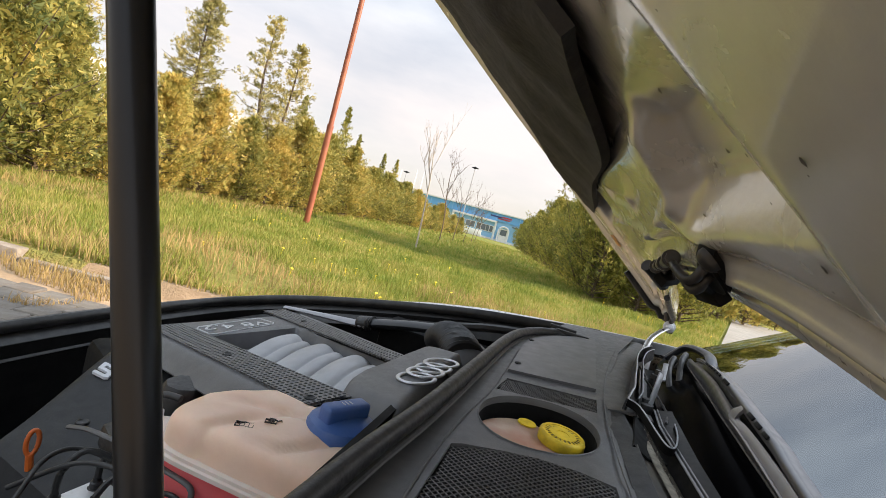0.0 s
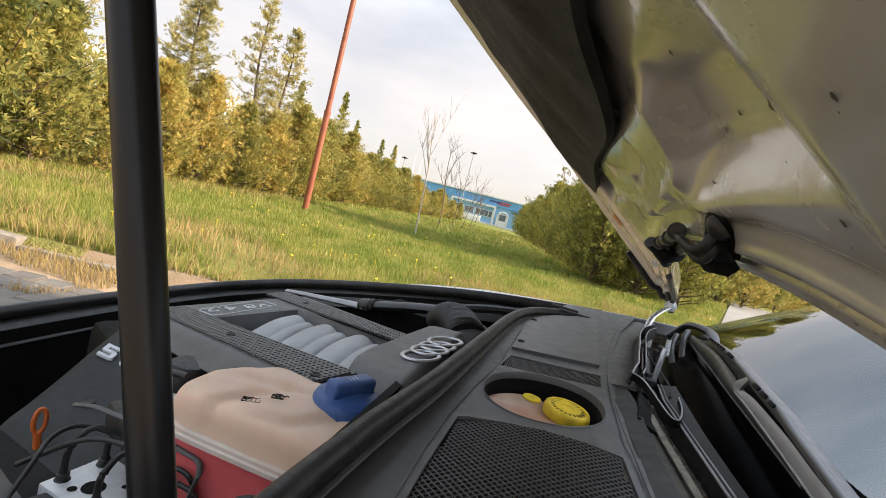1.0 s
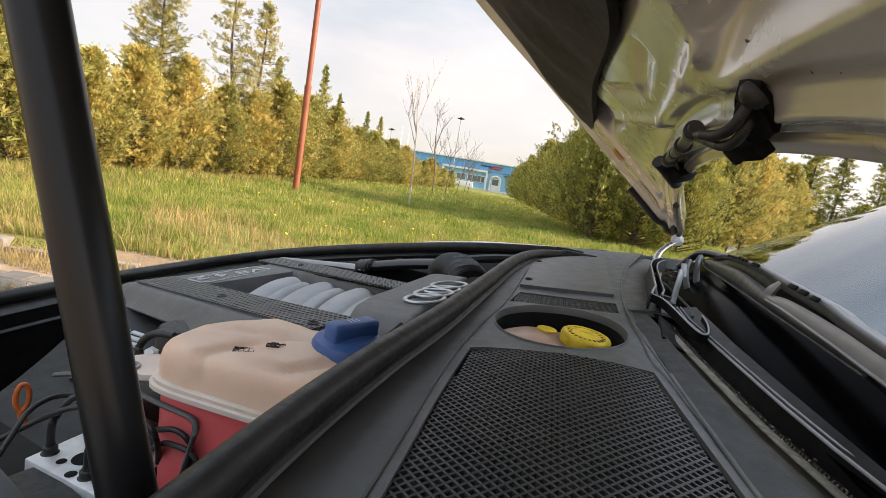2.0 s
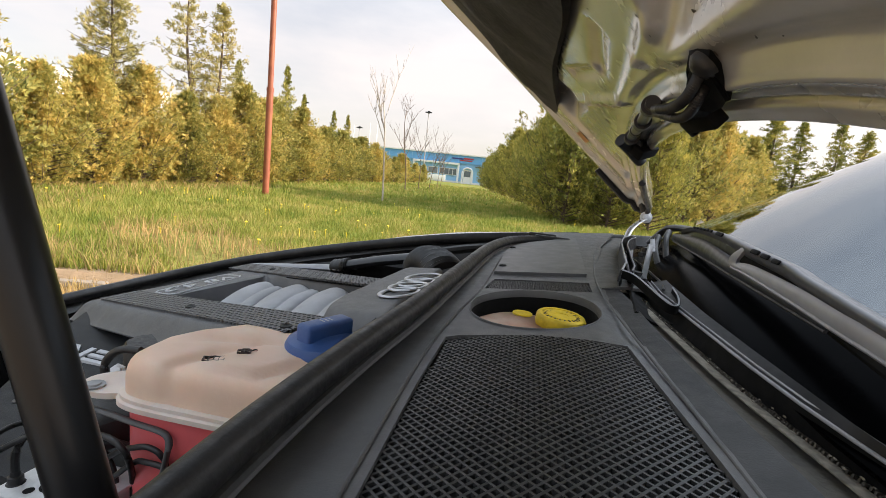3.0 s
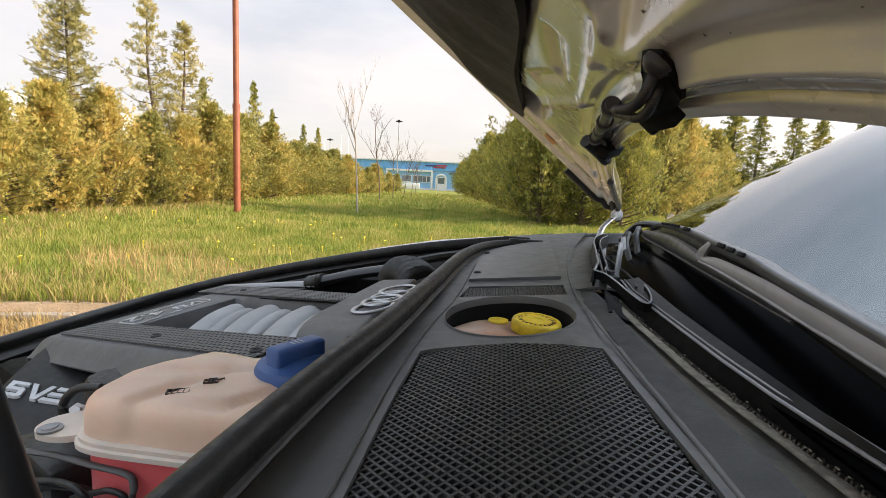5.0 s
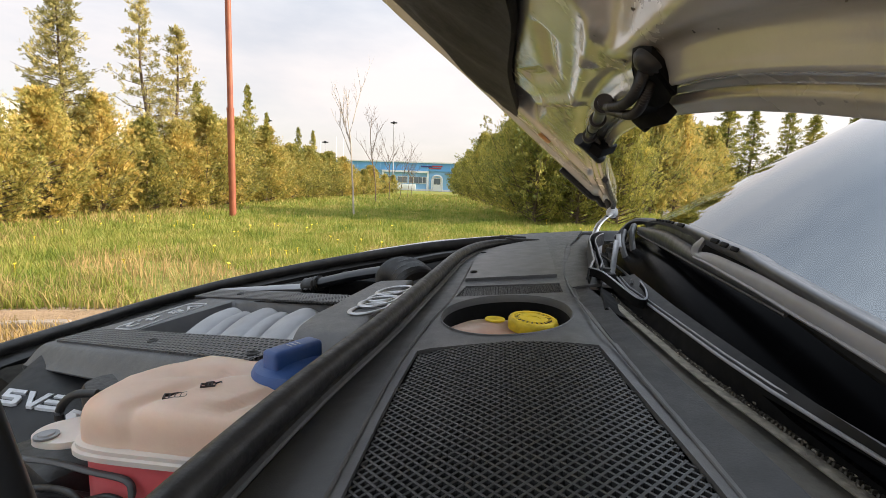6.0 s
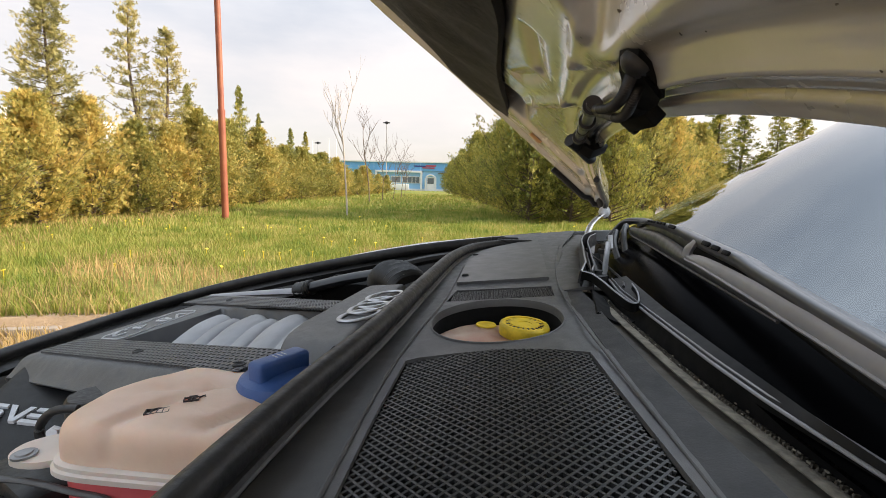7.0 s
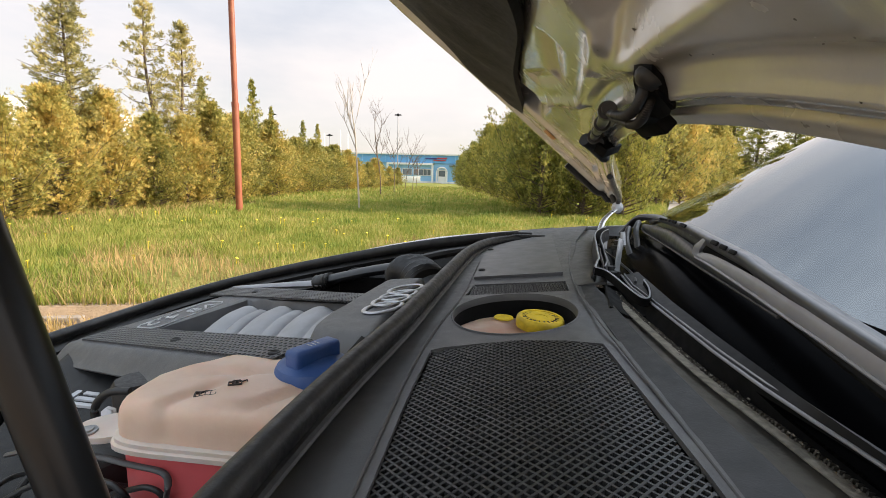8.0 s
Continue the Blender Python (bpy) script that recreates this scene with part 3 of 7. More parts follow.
def inner_offset(x, y):
    """Pressed shape of the bonnet's inner panel: positive is away from the engine."""
    d, back = 0.0, bonnet_rear(y) - x
    for q in (y, 2 * MID - y):
        box_ = ss(0.165, 0.20, q) * (1 - ss(0.36, 0.42, q - 0.6 * (x - 0.06))) * lin(-0.002, 0.028, x) * (1 - 0.10 * ss(0.0575, 0.0625, x) - 0.90 * lin(0.071, 0.098, x))
        d += 0.032 * box_
        d -= 0.012 * (1 - ss(0.13, 0.185, q)) * ss(0.02, 0.06, back)
        d += 0.014 * ss(0.19, 0.215, q) * (1 - ss(0.24, 0.27, q)) * (1 - ss(-0.06, -0.02, x))
        d -= 0.006 * math.exp(-(seg_dist((x, q), (0.076, 0.415), (0.089, 0.51)) / 0.008) ** 2)
        d -= 0.006 * math.exp(-(seg_dist((x, q), (0.089, 0.51), (0.112, 0.72)) / 0.008) ** 2)
        d += 0.007 * math.exp(-(seg_dist((x, q), (0.047, 0.563), (0.071, 0.70)) / 0.010) ** 2)
    d += 0.0055 * math.exp(-((back - 0.0125) / 0.0024) ** 2) + 0.006 * math.exp(-((back - 0.046) / 0.007) ** 2)
    d -= 0.011 * math.exp(-((x - 0.112) / 0.030) ** 2 - ((y - 0.40) / 0.075) ** 2)   # boss under the nozzle
    d -= 0.001 * (1 - ss(0.0, 0.006, back)) + 0.006 * math.exp(-((back - 0.029) / 0.0042) ** 2)
    d += 0.020 * (1 - ss(0.0, 0.03, BON_FAR - y)) * 0.4
    for q in (y, 2 * MID - y):   # ramp in front of the pressed box
        if q < 0.9:
            d += 0.045 * (min(max(q, 0.14), 0.44) - 0.14) * (1 - ss(0.0, 0.028, x)) * (1 - ss(0.46, 0.80, q))
    return d


def bonnet_taper(x):
    return 0.055 * ss(-0.02, -0.55, x)   # the bonnet narrows towards the front


def bonnet_point(u, v, lift=0.0, offset=True):
    y = BON_NEAR + (BON_FAR - BON_NEAR) * v
    xr = bonnet_rear(y)
    x = xr + (BON_FRONT - xr) * (u ** 1.6)
    side = min(y - BON_NEAR, BON_FAR - y)
    y -= bonnet_taper(x) * v
    curl = -0.020 * (1 - ss(0.0, 0.05, side))
    p = Vector((x, y, bonnet_z(x, y)))
    return p + BN * (lift + curl + (inner_offset(x, y) if offset else 0))


bonnet = thing("bonnet", "raised champagne-painted bonnet, its pressed inner panel speckled with dirt", "", (0.2, MID, 1.1))
bonnet.parent = car
bonnet.matrix_parent_inverse = car.matrix_world.inverted()


sub = part   # a piece under a part of the car

bm = sheet(bmesh.new(), lambda u, v: bonnet_point(u, v), 190, 260)
sub("inner_panel", bm, M["paint"], bonnet, angle=60)
bm = sheet(bmesh.new(), lambda u, v: bonnet_point(u, v, 0.008 + 0.037 * ss(0.0, 0.05, min(v, 1 - v)) * ss(0.0, 0.12, u), False), 40, 60)
sub("outer_skin", bm, M["paint_outer"], bonnet)
# rolled hem joining the two skins round the edge
hem = [bonnet_point(u, 1, 0.005) for u in np.linspace(1, 0, 30)] + [bonnet_point(0, v, 0.005) for v in np.linspace(1, 0, 60)] + [bonnet_point(u, 0, 0.005) for u in np.linspace(0, 1, 30)]
sub("hem", tube(bmesh.new(), hem, 0.0042, 8, squash=1.0), M["paint"], bonnet)


# felt sound pad hung under the front part
def pad_point(u, v):
    y = 0.285 + (1.435 - 0.105 * ss(0.02, 0.28, u) - 0.285) * v
    xr = 0.020 + 0.037 * ss(0.5, 1.0, v) - 0.060 * (1 - ss(0.0, 0.30, v)) ** 1.5
    x = xr + (-0.76 - xr) * u
    edge = min(u * 0.8, v * 1.15, (1 - v) * 1.15, (1 - u) * 0.8)
    sag = 0.002 + 0.020 * ss(0, 0.14, edge)
    wave_ = 0.008 * noise.noise((x * 5, y * 4, 0)) + 0.006 * math.sin(y * 21 + 3 * x) * ss(0.02, 0.1, edge) + 0.004 * noise.noise((x * 17, y * 15, 2))
    y -= (bonnet_taper(x) + 0.035 * ss(-0.15, -0.55, x)) * v
    return Vector((x, y, bonnet_z(x, y))) - BN * (sag + wave_ * ss(0, 0.03, edge))


sub("sound_pad", sheet(bmesh.new(), pad_point, 60, 80, -0.012), M["pad"], bonnet, "sagging black felt sound pad", angle=70)
# clips along the pad's edge
for v, u in ((0.985, 0.05), (0.985, 0.35), (0.985, 0.62), (0.015, 0.25), (0.5, 0.015), (0.85, 0.012)):
    p = pad_point(u, v) - BN * 0.004
    sub("pad_clip", lathe(bmesh.new(), [(0, 0.006), (0.010, 0.004), (0.011, 0.0), (0.006, -0.012)], p, 12, -BN), M["rubber"], bonnet)


def on_bonnet(x, y, off=0.0):
    return Vector((x, y, bonnet_z(x, y))) + BN * (inner_offset(x, y) - off)


# washer hose: two corrugated lines from a grommet join a clamped pipe that ends in an elbow; nozzle cover beside it
def hang(x, y, off):
    return Vector((x, y, bonnet_z(x, y) - off / BN.z))


line_a = spline([hang(0.104, 0.364, 0.016), hang(0.105, 0.39, 0.026), hang(0.107, 0.43, 0.028), hang(0.111, 0.49, 0.023), hang(0.116, 0.55, 0.016)], 90)
sub("washer_hose", tube(bmesh.new(), line_a, 0.0036, 12, ribs=0.0011), M["rubber"], bonnet, "corrugated black washer hose")
line_b = spline([hang(0.112, 0.376, 0.016), hang(0.113, 0.40, 0.027), hang(0.116, 0.44, 0.028), hang(0.118, 0.50, 0.022), hang(0.119, 0.56, 0.016)], 90)
sub("washer_hose", tube(bmesh.new(), line_b, 0.0034, 12, ribs=0.0010), M["rubber"], bonnet)
pipe = spline([hang(0.112, 0.53, 0.015), hang(0.119, 0.585, 0.016), hang(0.128, 0.65, 0.016), hang(0.138, 0.74, 0.016), hang(0.146, 0.80, 0.016)], 40)
sub("washer_pipe", tube(bmesh.new(), pipe, 0.0072, 14), M["wiper"], bonnet, "smooth grey-black washer pipe")
for y_, grow in ((0.545, 0.0105), (0.555, 0.0090), (0.635, 0.0105), (0.648, 0.0090), (0.715, 0.0085), (0.775, 0.0110), (0.79, 0.0095)):
    i = max(1, min(range(len(pipe)), key=lambda k: abs(pipe[k].y - y_)))
    sub("hose_clamp", tube(bmesh.new(), pipe[i - 1:i + 2], grow, 14), M["rubber"], bonnet)
# tee piece at the pipe's end: two short barrels and a clip
end = pipe[-1]
sub("elbow", tube(bmesh.new(), spline([end + Vector((-0.012, 0.014, 0.0)), end + Vector((0.004, 0.03, -0.008)), end + Vector((0.024, 0.055, -0.02)), end + Vector((0.034, 0.070, -0.026))], 12), 0.0105, 14), M["rubber"], bonnet)
sub("elbow", lathe(bmesh.new(), [(0, 0.016), (0.010, 0.015), (0.012, 0.010), (0.012, -0.006), (0.014, -0.008), (0.014, -0.014), (0, -0.016)], end + Vector((0.018, 0.035, -0.006)), 16, (0.55, 0.75, 0.1)), M["rubber"], bonnet)
bm = bmesh.new()
box(bm, (-0.012, -0.022, -0.009), (0.012, 0.022, 0.009), 0.003, 2, Matrix.Translation(end + Vector((0.030, 0.030, -0.012))) @ pose(0, 0, 0, 20, 35, -35))
sub("hose_clip", bm, M["dark"], bonnet)
sub("grommet", lathe(bmesh.new(), [(0, 0.006), (0.004, 0.0055), (0.007, 0.003), (0.009, 0.0), (0.009, -0.004)], hang(0.104, 0.364, 0.013), 20, -BN, lambda k: 1 + 0.25 * abs(math.cos(math.pi * k / 10))), M["rubber"], bonnet)
# washer nozzle: a fin-shaped moulding with a square spout
FIN = [(0.097, 0.375), (0.099, 0.364), (0.105, 0.356), (0.114, 0.359), (0.128, 0.368), (0.129, 0.384), (0.134, 0.415), (0.128, 0.440), (0.117, 0.440), (0.110, 0.407), (0.102, 0.394)]
bm = bmesh.new()
top_, low_ = [bm.verts.new(hang(x, y, 0.015)) for x, y in FIN], [bm.verts.new(hang(x, y, 0.004)) for x, y in FIN]
bm.faces.new(top_)
for i in range(len(FIN)):
    bm.faces.new((low_[i], low_[(i + 1) % len(FIN)], top_[(i + 1) % len(FIN)], top_[i]))
bmesh.ops.bevel(bm, geom=[e for e in bm.edges if e.verts[0] in top_ and e.verts[1] in top_], offset=0.003, segments=2, affect="EDGES")
sub("nozzle_cover", bm, M["dark"], bonnet, "black plastic washer nozzle cover")
bm = box(bmesh.new(), (-0.0075, -0.023, -0.007), (0.0075, 0.023, 0.007), 0.002, 2, Matrix.Translation(hang(0.1335, 0.436, 0.017)) @ pose(0, 0, 0, 0, 40, 10))
box(bm, (-0.009, -0.008, -0.007), (0.009, 0.008, 0.007), 0.002, 2, Matrix.Translation(hang(0.136, 0.468, 0.017)) @ pose(0, 0, 0, 0, 40, -8))
sub("nozzle_spout", bm, M["dark"], bonnet)

# warning sticker and dirt-filled drain holes
sticker = sheet(bmesh.new(), lambda u, v: on_bonnet(0.118 + 0.028 * u, 1.30 + 0.075 * v, 0.001), 4, 4, 0.0006)
sub("sticker", sticker, M["label"], bonnet, "small faded orange sticker")
rng = random.Random(4)
spots = [(0.075, 0.215, 0.0032), (0.082, 0.205, 0.0022), (0.105, 0.19, 0.003), (0.128, 0.95, 0.004), (0.112, 0.90, 0.003), (0.06, 0.30, 0.0025), (0.088, 0.36, 0.0025), (0.05, 0.24, 0.002)]
spots += [(rng.uniform(-0.02, 0.15), rng.uniform(0.02, 0.95), rng.uniform(0.0008, 0.0026)) for _ in range(90)]
bm = bmesh.new()
for x, y, r in spots:
    r *= 0.55 if y < 0.25 else 1.0
    if x < bonnet_rear(y) - 0.02:
        c = on_bonnet(x, y, 0.0008)
        k = rng.uniform(0.6, 1.7)
        ring = [c + r * ((0.76 * math.cos(w) * k) * Vector((1, 0, -0.855)) / 1.0 + math.sin(w) * Vector((0, 1, 0.06))) * rng.uniform(0.6, 1.2) for w in (2 * math.pi * i / 8 for i in range(8))]
        bm.faces.new([bm.verts.new(p) for p in ring])
sub("mud_spatter", bm, M["grime"], bonnet, "dried mud specks", kind="stuff")

# far hinge
sub("hinge_arm", tube(bmesh.new(), spline([(0.266, 1.29, 0.965), (0.270, 1.30, 0.995), (0.282, 1.325, 1.017), (0.312, 1.385, 1.034), (0.345, 1.445, 1.045)], 20), 0.0078, 8, squash=0.5), M["paint_outer"], bonnet, "pale steel hinge arm")
sub("hinge_arm", tube(bmesh.new(), spline([(0.352, 1.455, 1.03), (0.338, 1.45, 1.06), (0.318, 1.44, 1.10), (0.30, 1.43, 1.13)], 14), 0.012, 8, squash=0.6), M["rubber"], bonnet)
sub("hinge_bolt", lathe(bmesh.new(), [(0, 0.012), (0.009, 0.010), (0.011, 0.004), (0.017, 0.002), (0.017, -0.004)], (0.343, 1.44, 1.048), 12, (0, -1, 0)), M["steel"], bonnet)
sub("edge_seal", tube(bmesh.new(), [bonnet_point(u, 1, -0.006) + Vector((0, 0.004, 0)) for u in np.linspace(0.0, 0.28, 24)], 0.0095, 8), M["rubber"], bonnet, "dark rubber seal along the bonnet's edge")
sub("edge_seal", tube(bmesh.new(), [bonnet_point(0, v, -0.003) for v in np.linspace(1.0, 0.80, 24)], 0.0075, 8), M["rubber"], bonnet)

# gas strut that holds the bonnet
strut = part("gas_strut", tube(bmesh.new(), [Vector((-0.128, 0.15, 0.80)), Vector((-0.135, 0.15, 0.83)), Vector((-0.30, 0.15, 1.37))], 0.0116, 24), M["strut"], car, "glossy black gas strut propping the bonnet")
sub("rod", tube(bmesh.new(), [Vector((-0.30, 0.15, 1.37)), Vector((-0.37, 0.15, 1.605))], 0.005, 12), M["steel"], strut)
sub("socket", lathe(bmesh.new(), [(0, 0.0), (0.011, 0.002), (0.012, 0.02), (0.009, 0.03), (0, 0.032)], (-0.128, 0.15, 0.785), 14), M["rubber"], strut)


# ---- windscreen, pillars, roof ----
def screen_point(y, z):
    bow = 0.17 * ((y - 0.5) / 0.88) ** 2 if y > 0.5 else 0.03 * ((0.5 - y) / 0.5) ** 2
    return Vector((0.27 + bow + 1.709 * (z - 1.033), y, z))


def screen_edge(y_side, z):
    return MID + (y_side - MID) * (1 - 0.22 * (z - 0.985))


def screen_at(u, v, z0=1.030, z1=1.52):
    z = z0 + (z1 - z0) * u
    return screen_point(screen_edge(0.06, z) + (screen_edge(1.38, z) - screen_edge(0.06, z)) * v, z)


screen = part("windscreen", sheet(bmesh.new(), lambda u, v: screen_at(u, v), 30, 40, 0.005), M["glass"], car, "raked windscreen mirroring sky and trees")
sub("dark_border", sheet(bmesh.new(), lambda u, v: screen_at(u, v, 0.982, 1.0298), 8, 40, 0.005), M["frit"], screen, "black printed border of the windscreen")
sub("screen_trim", tube(bmesh.new(), [screen_at(u, 1.0) + Vector((0.004, 0.004, -0.009)) for u in np.linspace(0, 1, 24)], 0.006, 8), M["paint_outer"], screen)
sub("screen_trim", tube(bmesh.new(), [screen_at(u, 0.0) + Vector((0, -0.006, -0.004)) for u in np.linspace(0, 1, 24)], 0.009, 8), M["rubber"], screen)
for s in (1, -1):
    def pillar(u, v, s=s):
        p = screen_at(u, 1.0 if s > 0 else 0.0)
        a = v * 1.7
        return p + Vector((0.0, s * (0.012 + 0.055 * math.sin(a)), -0.012 - 0.055 * (1 - math.cos(a))))
    part("pillar", sheet(bmesh.new(), pillar, 24, 8, 0.002 * s), M["paint_outer"], car)
part("roof", sheet(bmesh.new(), lambda u, v: Vector((screen_at(1, v).x + 1.5 * u, 0.12 + 1.2 * v, 1.518 + 0.05 * math.sin(math.pi * (0.15 + 0.8 * u)) - 0.05 * (2 * v - 1) ** 2)), 12, 16, -0.01), M["paint_outer"], car)
# cabin as near-black sheets standing in for the shade behind the glass
bm = bmesh.new()
sheet(bm, lambda u, v: Vector((0.36 + 0.5 * u, 0.10 + 1.24 * v, 0.965 + 0.06 * math.sin(2.5 * u) + 0.09 * ((v - 0.5) * 2) ** 2 * 0)), 8, 6)
sheet(bm, lambda u, v: Vector((0.86, 0.10 + 1.24 * v, 1.0 - 0.6 * u)), 1, 6)
sheet(bm, lambda u, v: Vector((2.5, 0.10 + 1.24 * v, 0.4 + 1.1 * u)), 1, 1)
sheet(bm, lambda u, v: Vector((0.9 + 1.6 * u, 0.10 + 1.24 * v, 0.4)), 1, 1)
for yy in (0.08, 1.36):
    sheet(bm, lambda u, v, yy=yy: Vector((0.4 + 2.1 * u, yy + (0.04 if yy < 0.5 else -0.04) * v, 0.4 + min(1.11, 0.62 + 0.7 * u) * v)), 8, 1)
part("cabin", bm, M["dark"], car)

# ---- wings, front rim, bay ----
WING = [(0.42, 0.996), (0.28, 0.987), (0.15, 0.975), (-0.016, 0.957), (-0.189, 0.935), (-0.369, 0.899), (-0.556, 0.849), (-0.75, 0.796), (-0.955, 0.738), (-1.10, 0.690)]


def wing_z(x):
    return float(np.interp(-x, [-a for a, _ in WING], [b for _, b in WING]))


def wing(u, v, side):
    x = 0.42 - 1.55 * u
    out, drop = ((0.0, 0.035), (0.02, 0.004), (0.045, 0.0), (0.07, 0.006), (0.11, 0.03), (0.15, 0.09), (0.175, 0.2), (0.185, 0.36))[round(v * 7)]
    y = 1.415 + out - 0.10 * ss(-0.75, -1.15, x) * 0.6
    return Vector((x, y if side > 0 else 2 * MID - y, wing_z(x) - drop))


for side in (1, -1):
    part("wing", sheet(bmesh.new(), lambda u, v, side=side: wing(u, v, side), 40, 7, 0.0012 * side), M["paint_outer"], car, "silver front wing", angle=60)
RIM = [(0.16, 1.395, 0.972), (-0.2, 1.40, 0.922), (-0.55, 1.40, 0.848), (-0.82, 1.385, 0.780), (-0.98, 1.31, 0.735), (-1.05, 1.16, 0.716), (-1.075, 0.9, 0.712), (-1.08, 0.6, 0.708), (-1.05, 0.25, 0.712), (-0.95, 0.09, 0.74)]
rim = spline(RIM, 90)
part("bay_seal", tube(bmesh.new(), rim, 0.012, 10, squash=1.2), M["rubber"], car, "black rubber seal round the engine bay")
part("bay_ledge", sheet(bmesh.new(), lambda u, v: rim[round(u * 90)] + (Vector((-0.4, MID, 0.8)) - rim[round(u * 90)]).normalized() * (0.075 * v - 0.02) + Vector((0, 0, -0.012 - 0.05 * v * v)), 90, 4, 0.003), M["rubber"], car)
# bay wall and floor coloured near-black for the deep shade down there
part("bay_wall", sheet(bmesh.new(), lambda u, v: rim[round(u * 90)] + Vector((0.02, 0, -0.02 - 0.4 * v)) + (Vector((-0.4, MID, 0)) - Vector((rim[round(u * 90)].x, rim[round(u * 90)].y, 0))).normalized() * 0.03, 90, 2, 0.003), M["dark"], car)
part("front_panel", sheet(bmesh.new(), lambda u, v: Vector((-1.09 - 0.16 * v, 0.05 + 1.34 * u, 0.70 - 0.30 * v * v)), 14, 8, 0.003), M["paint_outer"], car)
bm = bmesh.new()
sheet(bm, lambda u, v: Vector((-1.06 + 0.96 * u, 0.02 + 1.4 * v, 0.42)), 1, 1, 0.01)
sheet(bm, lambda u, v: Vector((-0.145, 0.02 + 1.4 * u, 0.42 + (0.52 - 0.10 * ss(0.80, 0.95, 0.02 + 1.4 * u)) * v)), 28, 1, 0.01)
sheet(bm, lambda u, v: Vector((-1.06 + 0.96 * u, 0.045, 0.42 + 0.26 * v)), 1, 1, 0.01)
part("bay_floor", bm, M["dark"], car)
# side panels, wheels and sills stand on the ground
for side in (1, -1):
    def flank(u, v, side=side):
        y = 1.60 + 0.03 * math.sin(math.pi * v)
        return Vector((-1.12 + 4.2 * u, y if side > 0 else 2 * MID - y, 0.24 + (wing_z(-1.12 + 4.2 * u) - 0.36 - 0.24 + 0.02) * v))
    part("flank", sheet(bmesh.new(), flank, 30, 6, 0.002 * side), M["paint_outer"], car)
    for x in (-0.72, 2.0):
        y = 1.50 if side > 0 else 2 * MID - 1.50
        wheel = part("wheel", lathe(bmesh.new(), [(0.20, -0.10), (0.29, -0.105), (0.315, -0.08), (0.32, 0), (0.315, 0.08), (0.29, 0.105), (0.20, 0.10)], (x, y, 0.32), 40, (0, 1, 0)), M["rubber"], car)
        sub("rim", lathe(bmesh.new(), [(0, 0.06 * side), (0.05, 0.07 * side), (0.18, 0.06 * side), (0.205, 0.10 * side), (0.205, -0.1 * side)], (x, y, 0.32), 30, (0, 1, 0)), M["steel"], wheel)
    # door skin, side windows between the waist and the roof
    def at_side(x, y, z, side=side):
        return Vector((x, y if side > 0 else 2 * MID - y, z))
    part("door", sheet(bmesh.new(), lambda u, v: at_side(0.43 + 1.22 * u, 1.605 - 0.055 * v * v, 0.60 + 0.39 * v), 8, 6, 0.002 * side), M["paint_outer"], car)
    part("rear_quarter", sheet(bmesh.new(), lambda u, v: at_side(1.66 + 1.40 * u, 1.605 - 0.055 * v * v - 0.08 * u ** 4, 0.60 + 0.39 * v), 10, 6, 0.002 * side), M["paint_outer"], car)
    part("side_window", sheet(bmesh.new(), lambda u, v: at_side(0.60 + 2.20 * u + (0.56 - 0.82 * u) * v, 1.548 - 0.225 * v, 0.992 + 0.505 * v), 8, 4, 0.002 * side), M["pane"], car)
part("rear_window", sheet(bmesh.new(), lambda u, v: Vector((2.62 + 0.30 * u, 0.14 + 1.16 * v, 1.50 - 0.50 * u)), 4, 6, -0.003), M["pane"], car)
part("boot_lid", sheet(bmesh.new(), lambda u, v: Vector((2.86 + 0.22 * u, -0.08 + 1.6 * v, 0.992 - 0.05 * u * u)), 4, 6, -0.003), M["paint_outer"], car)
part("rear_panel", sheet(bmesh.new(), lambda u, v: Vector((3.08 + 0.03 * math.sin(3 * u), -0.10 + 1.64 * v, 0.945 - 0.68 * u)), 6, 6, -0.003), M["paint_outer"], car)
part("front_bumper", sheet(bmesh.new(), lambda u, v: Vector((-1.25 - 0.05 * math.sin(math.pi * u) + 0.10 * (2 * v - 1) ** 4, -0.12 + 1.68 * v, 0.42 - 0.20 * u)), 6, 14, 0.004), M["paint_outer"], car)


# ---- plenum cover below the windscreen ----
def cover_z(x, y):
    # level between the seal and the crease, falling away towards the screen beyond it
    return 0.967 + 0.11 * x - 0.12 * max(0.0, -0.075 - x) - 0.36 * max(0.0, x - 0.112) * (1 - ss(0.62, 0.80, y))


def cover_right(y):
    return 0.140 - 0.016 * math.exp(-((y - 0.74) / 0.16) ** 2) + 0.16 * max(0.0, y - 0.84) ** 1.1 + 0.10 * max(0.0, y - 1.1) ** 1.0


SEAL = [(-0.128, -0.02), (-0.126, 0.10), (-0.125, 0.20), (-0.117, 0.315), (-0.101, 0.46), (-0.085, 0.677), (-0.064, 0.94), (-0.030, 1.09), (0.025, 1.175), (0.065, 1.195)]
seal_xy = spline([(x, y, 0) for x, y in SEAL], 60)
left_edge = [(p.x + 0.004, p.y) for p in seal_xy if p.y < 1.15] + [(0.02, 1.26), (0.06, 1.39)]
right_edge = [(cover_right(y), y) for y in np.linspace(1.39, -0.02, 40)]
HOLE = ring_points(0.021, 0.535, 0.0725, 0.083, 56, 2.15, radians(3))


def grille_far(x):
    return float(np.interp(x, (-0.061, -0.0516, -0.0105, 0.0258, 0.0661, 0.1003), (0.4143, 0.4206, 0.429, 0.4326, 0.4284, 0.4155)))


def grille_left(y):
    return float(np.interp(y, (0.06, 0.21, 0.31, 0.414), (-0.062, -0.063, -0.064, -0.061)))


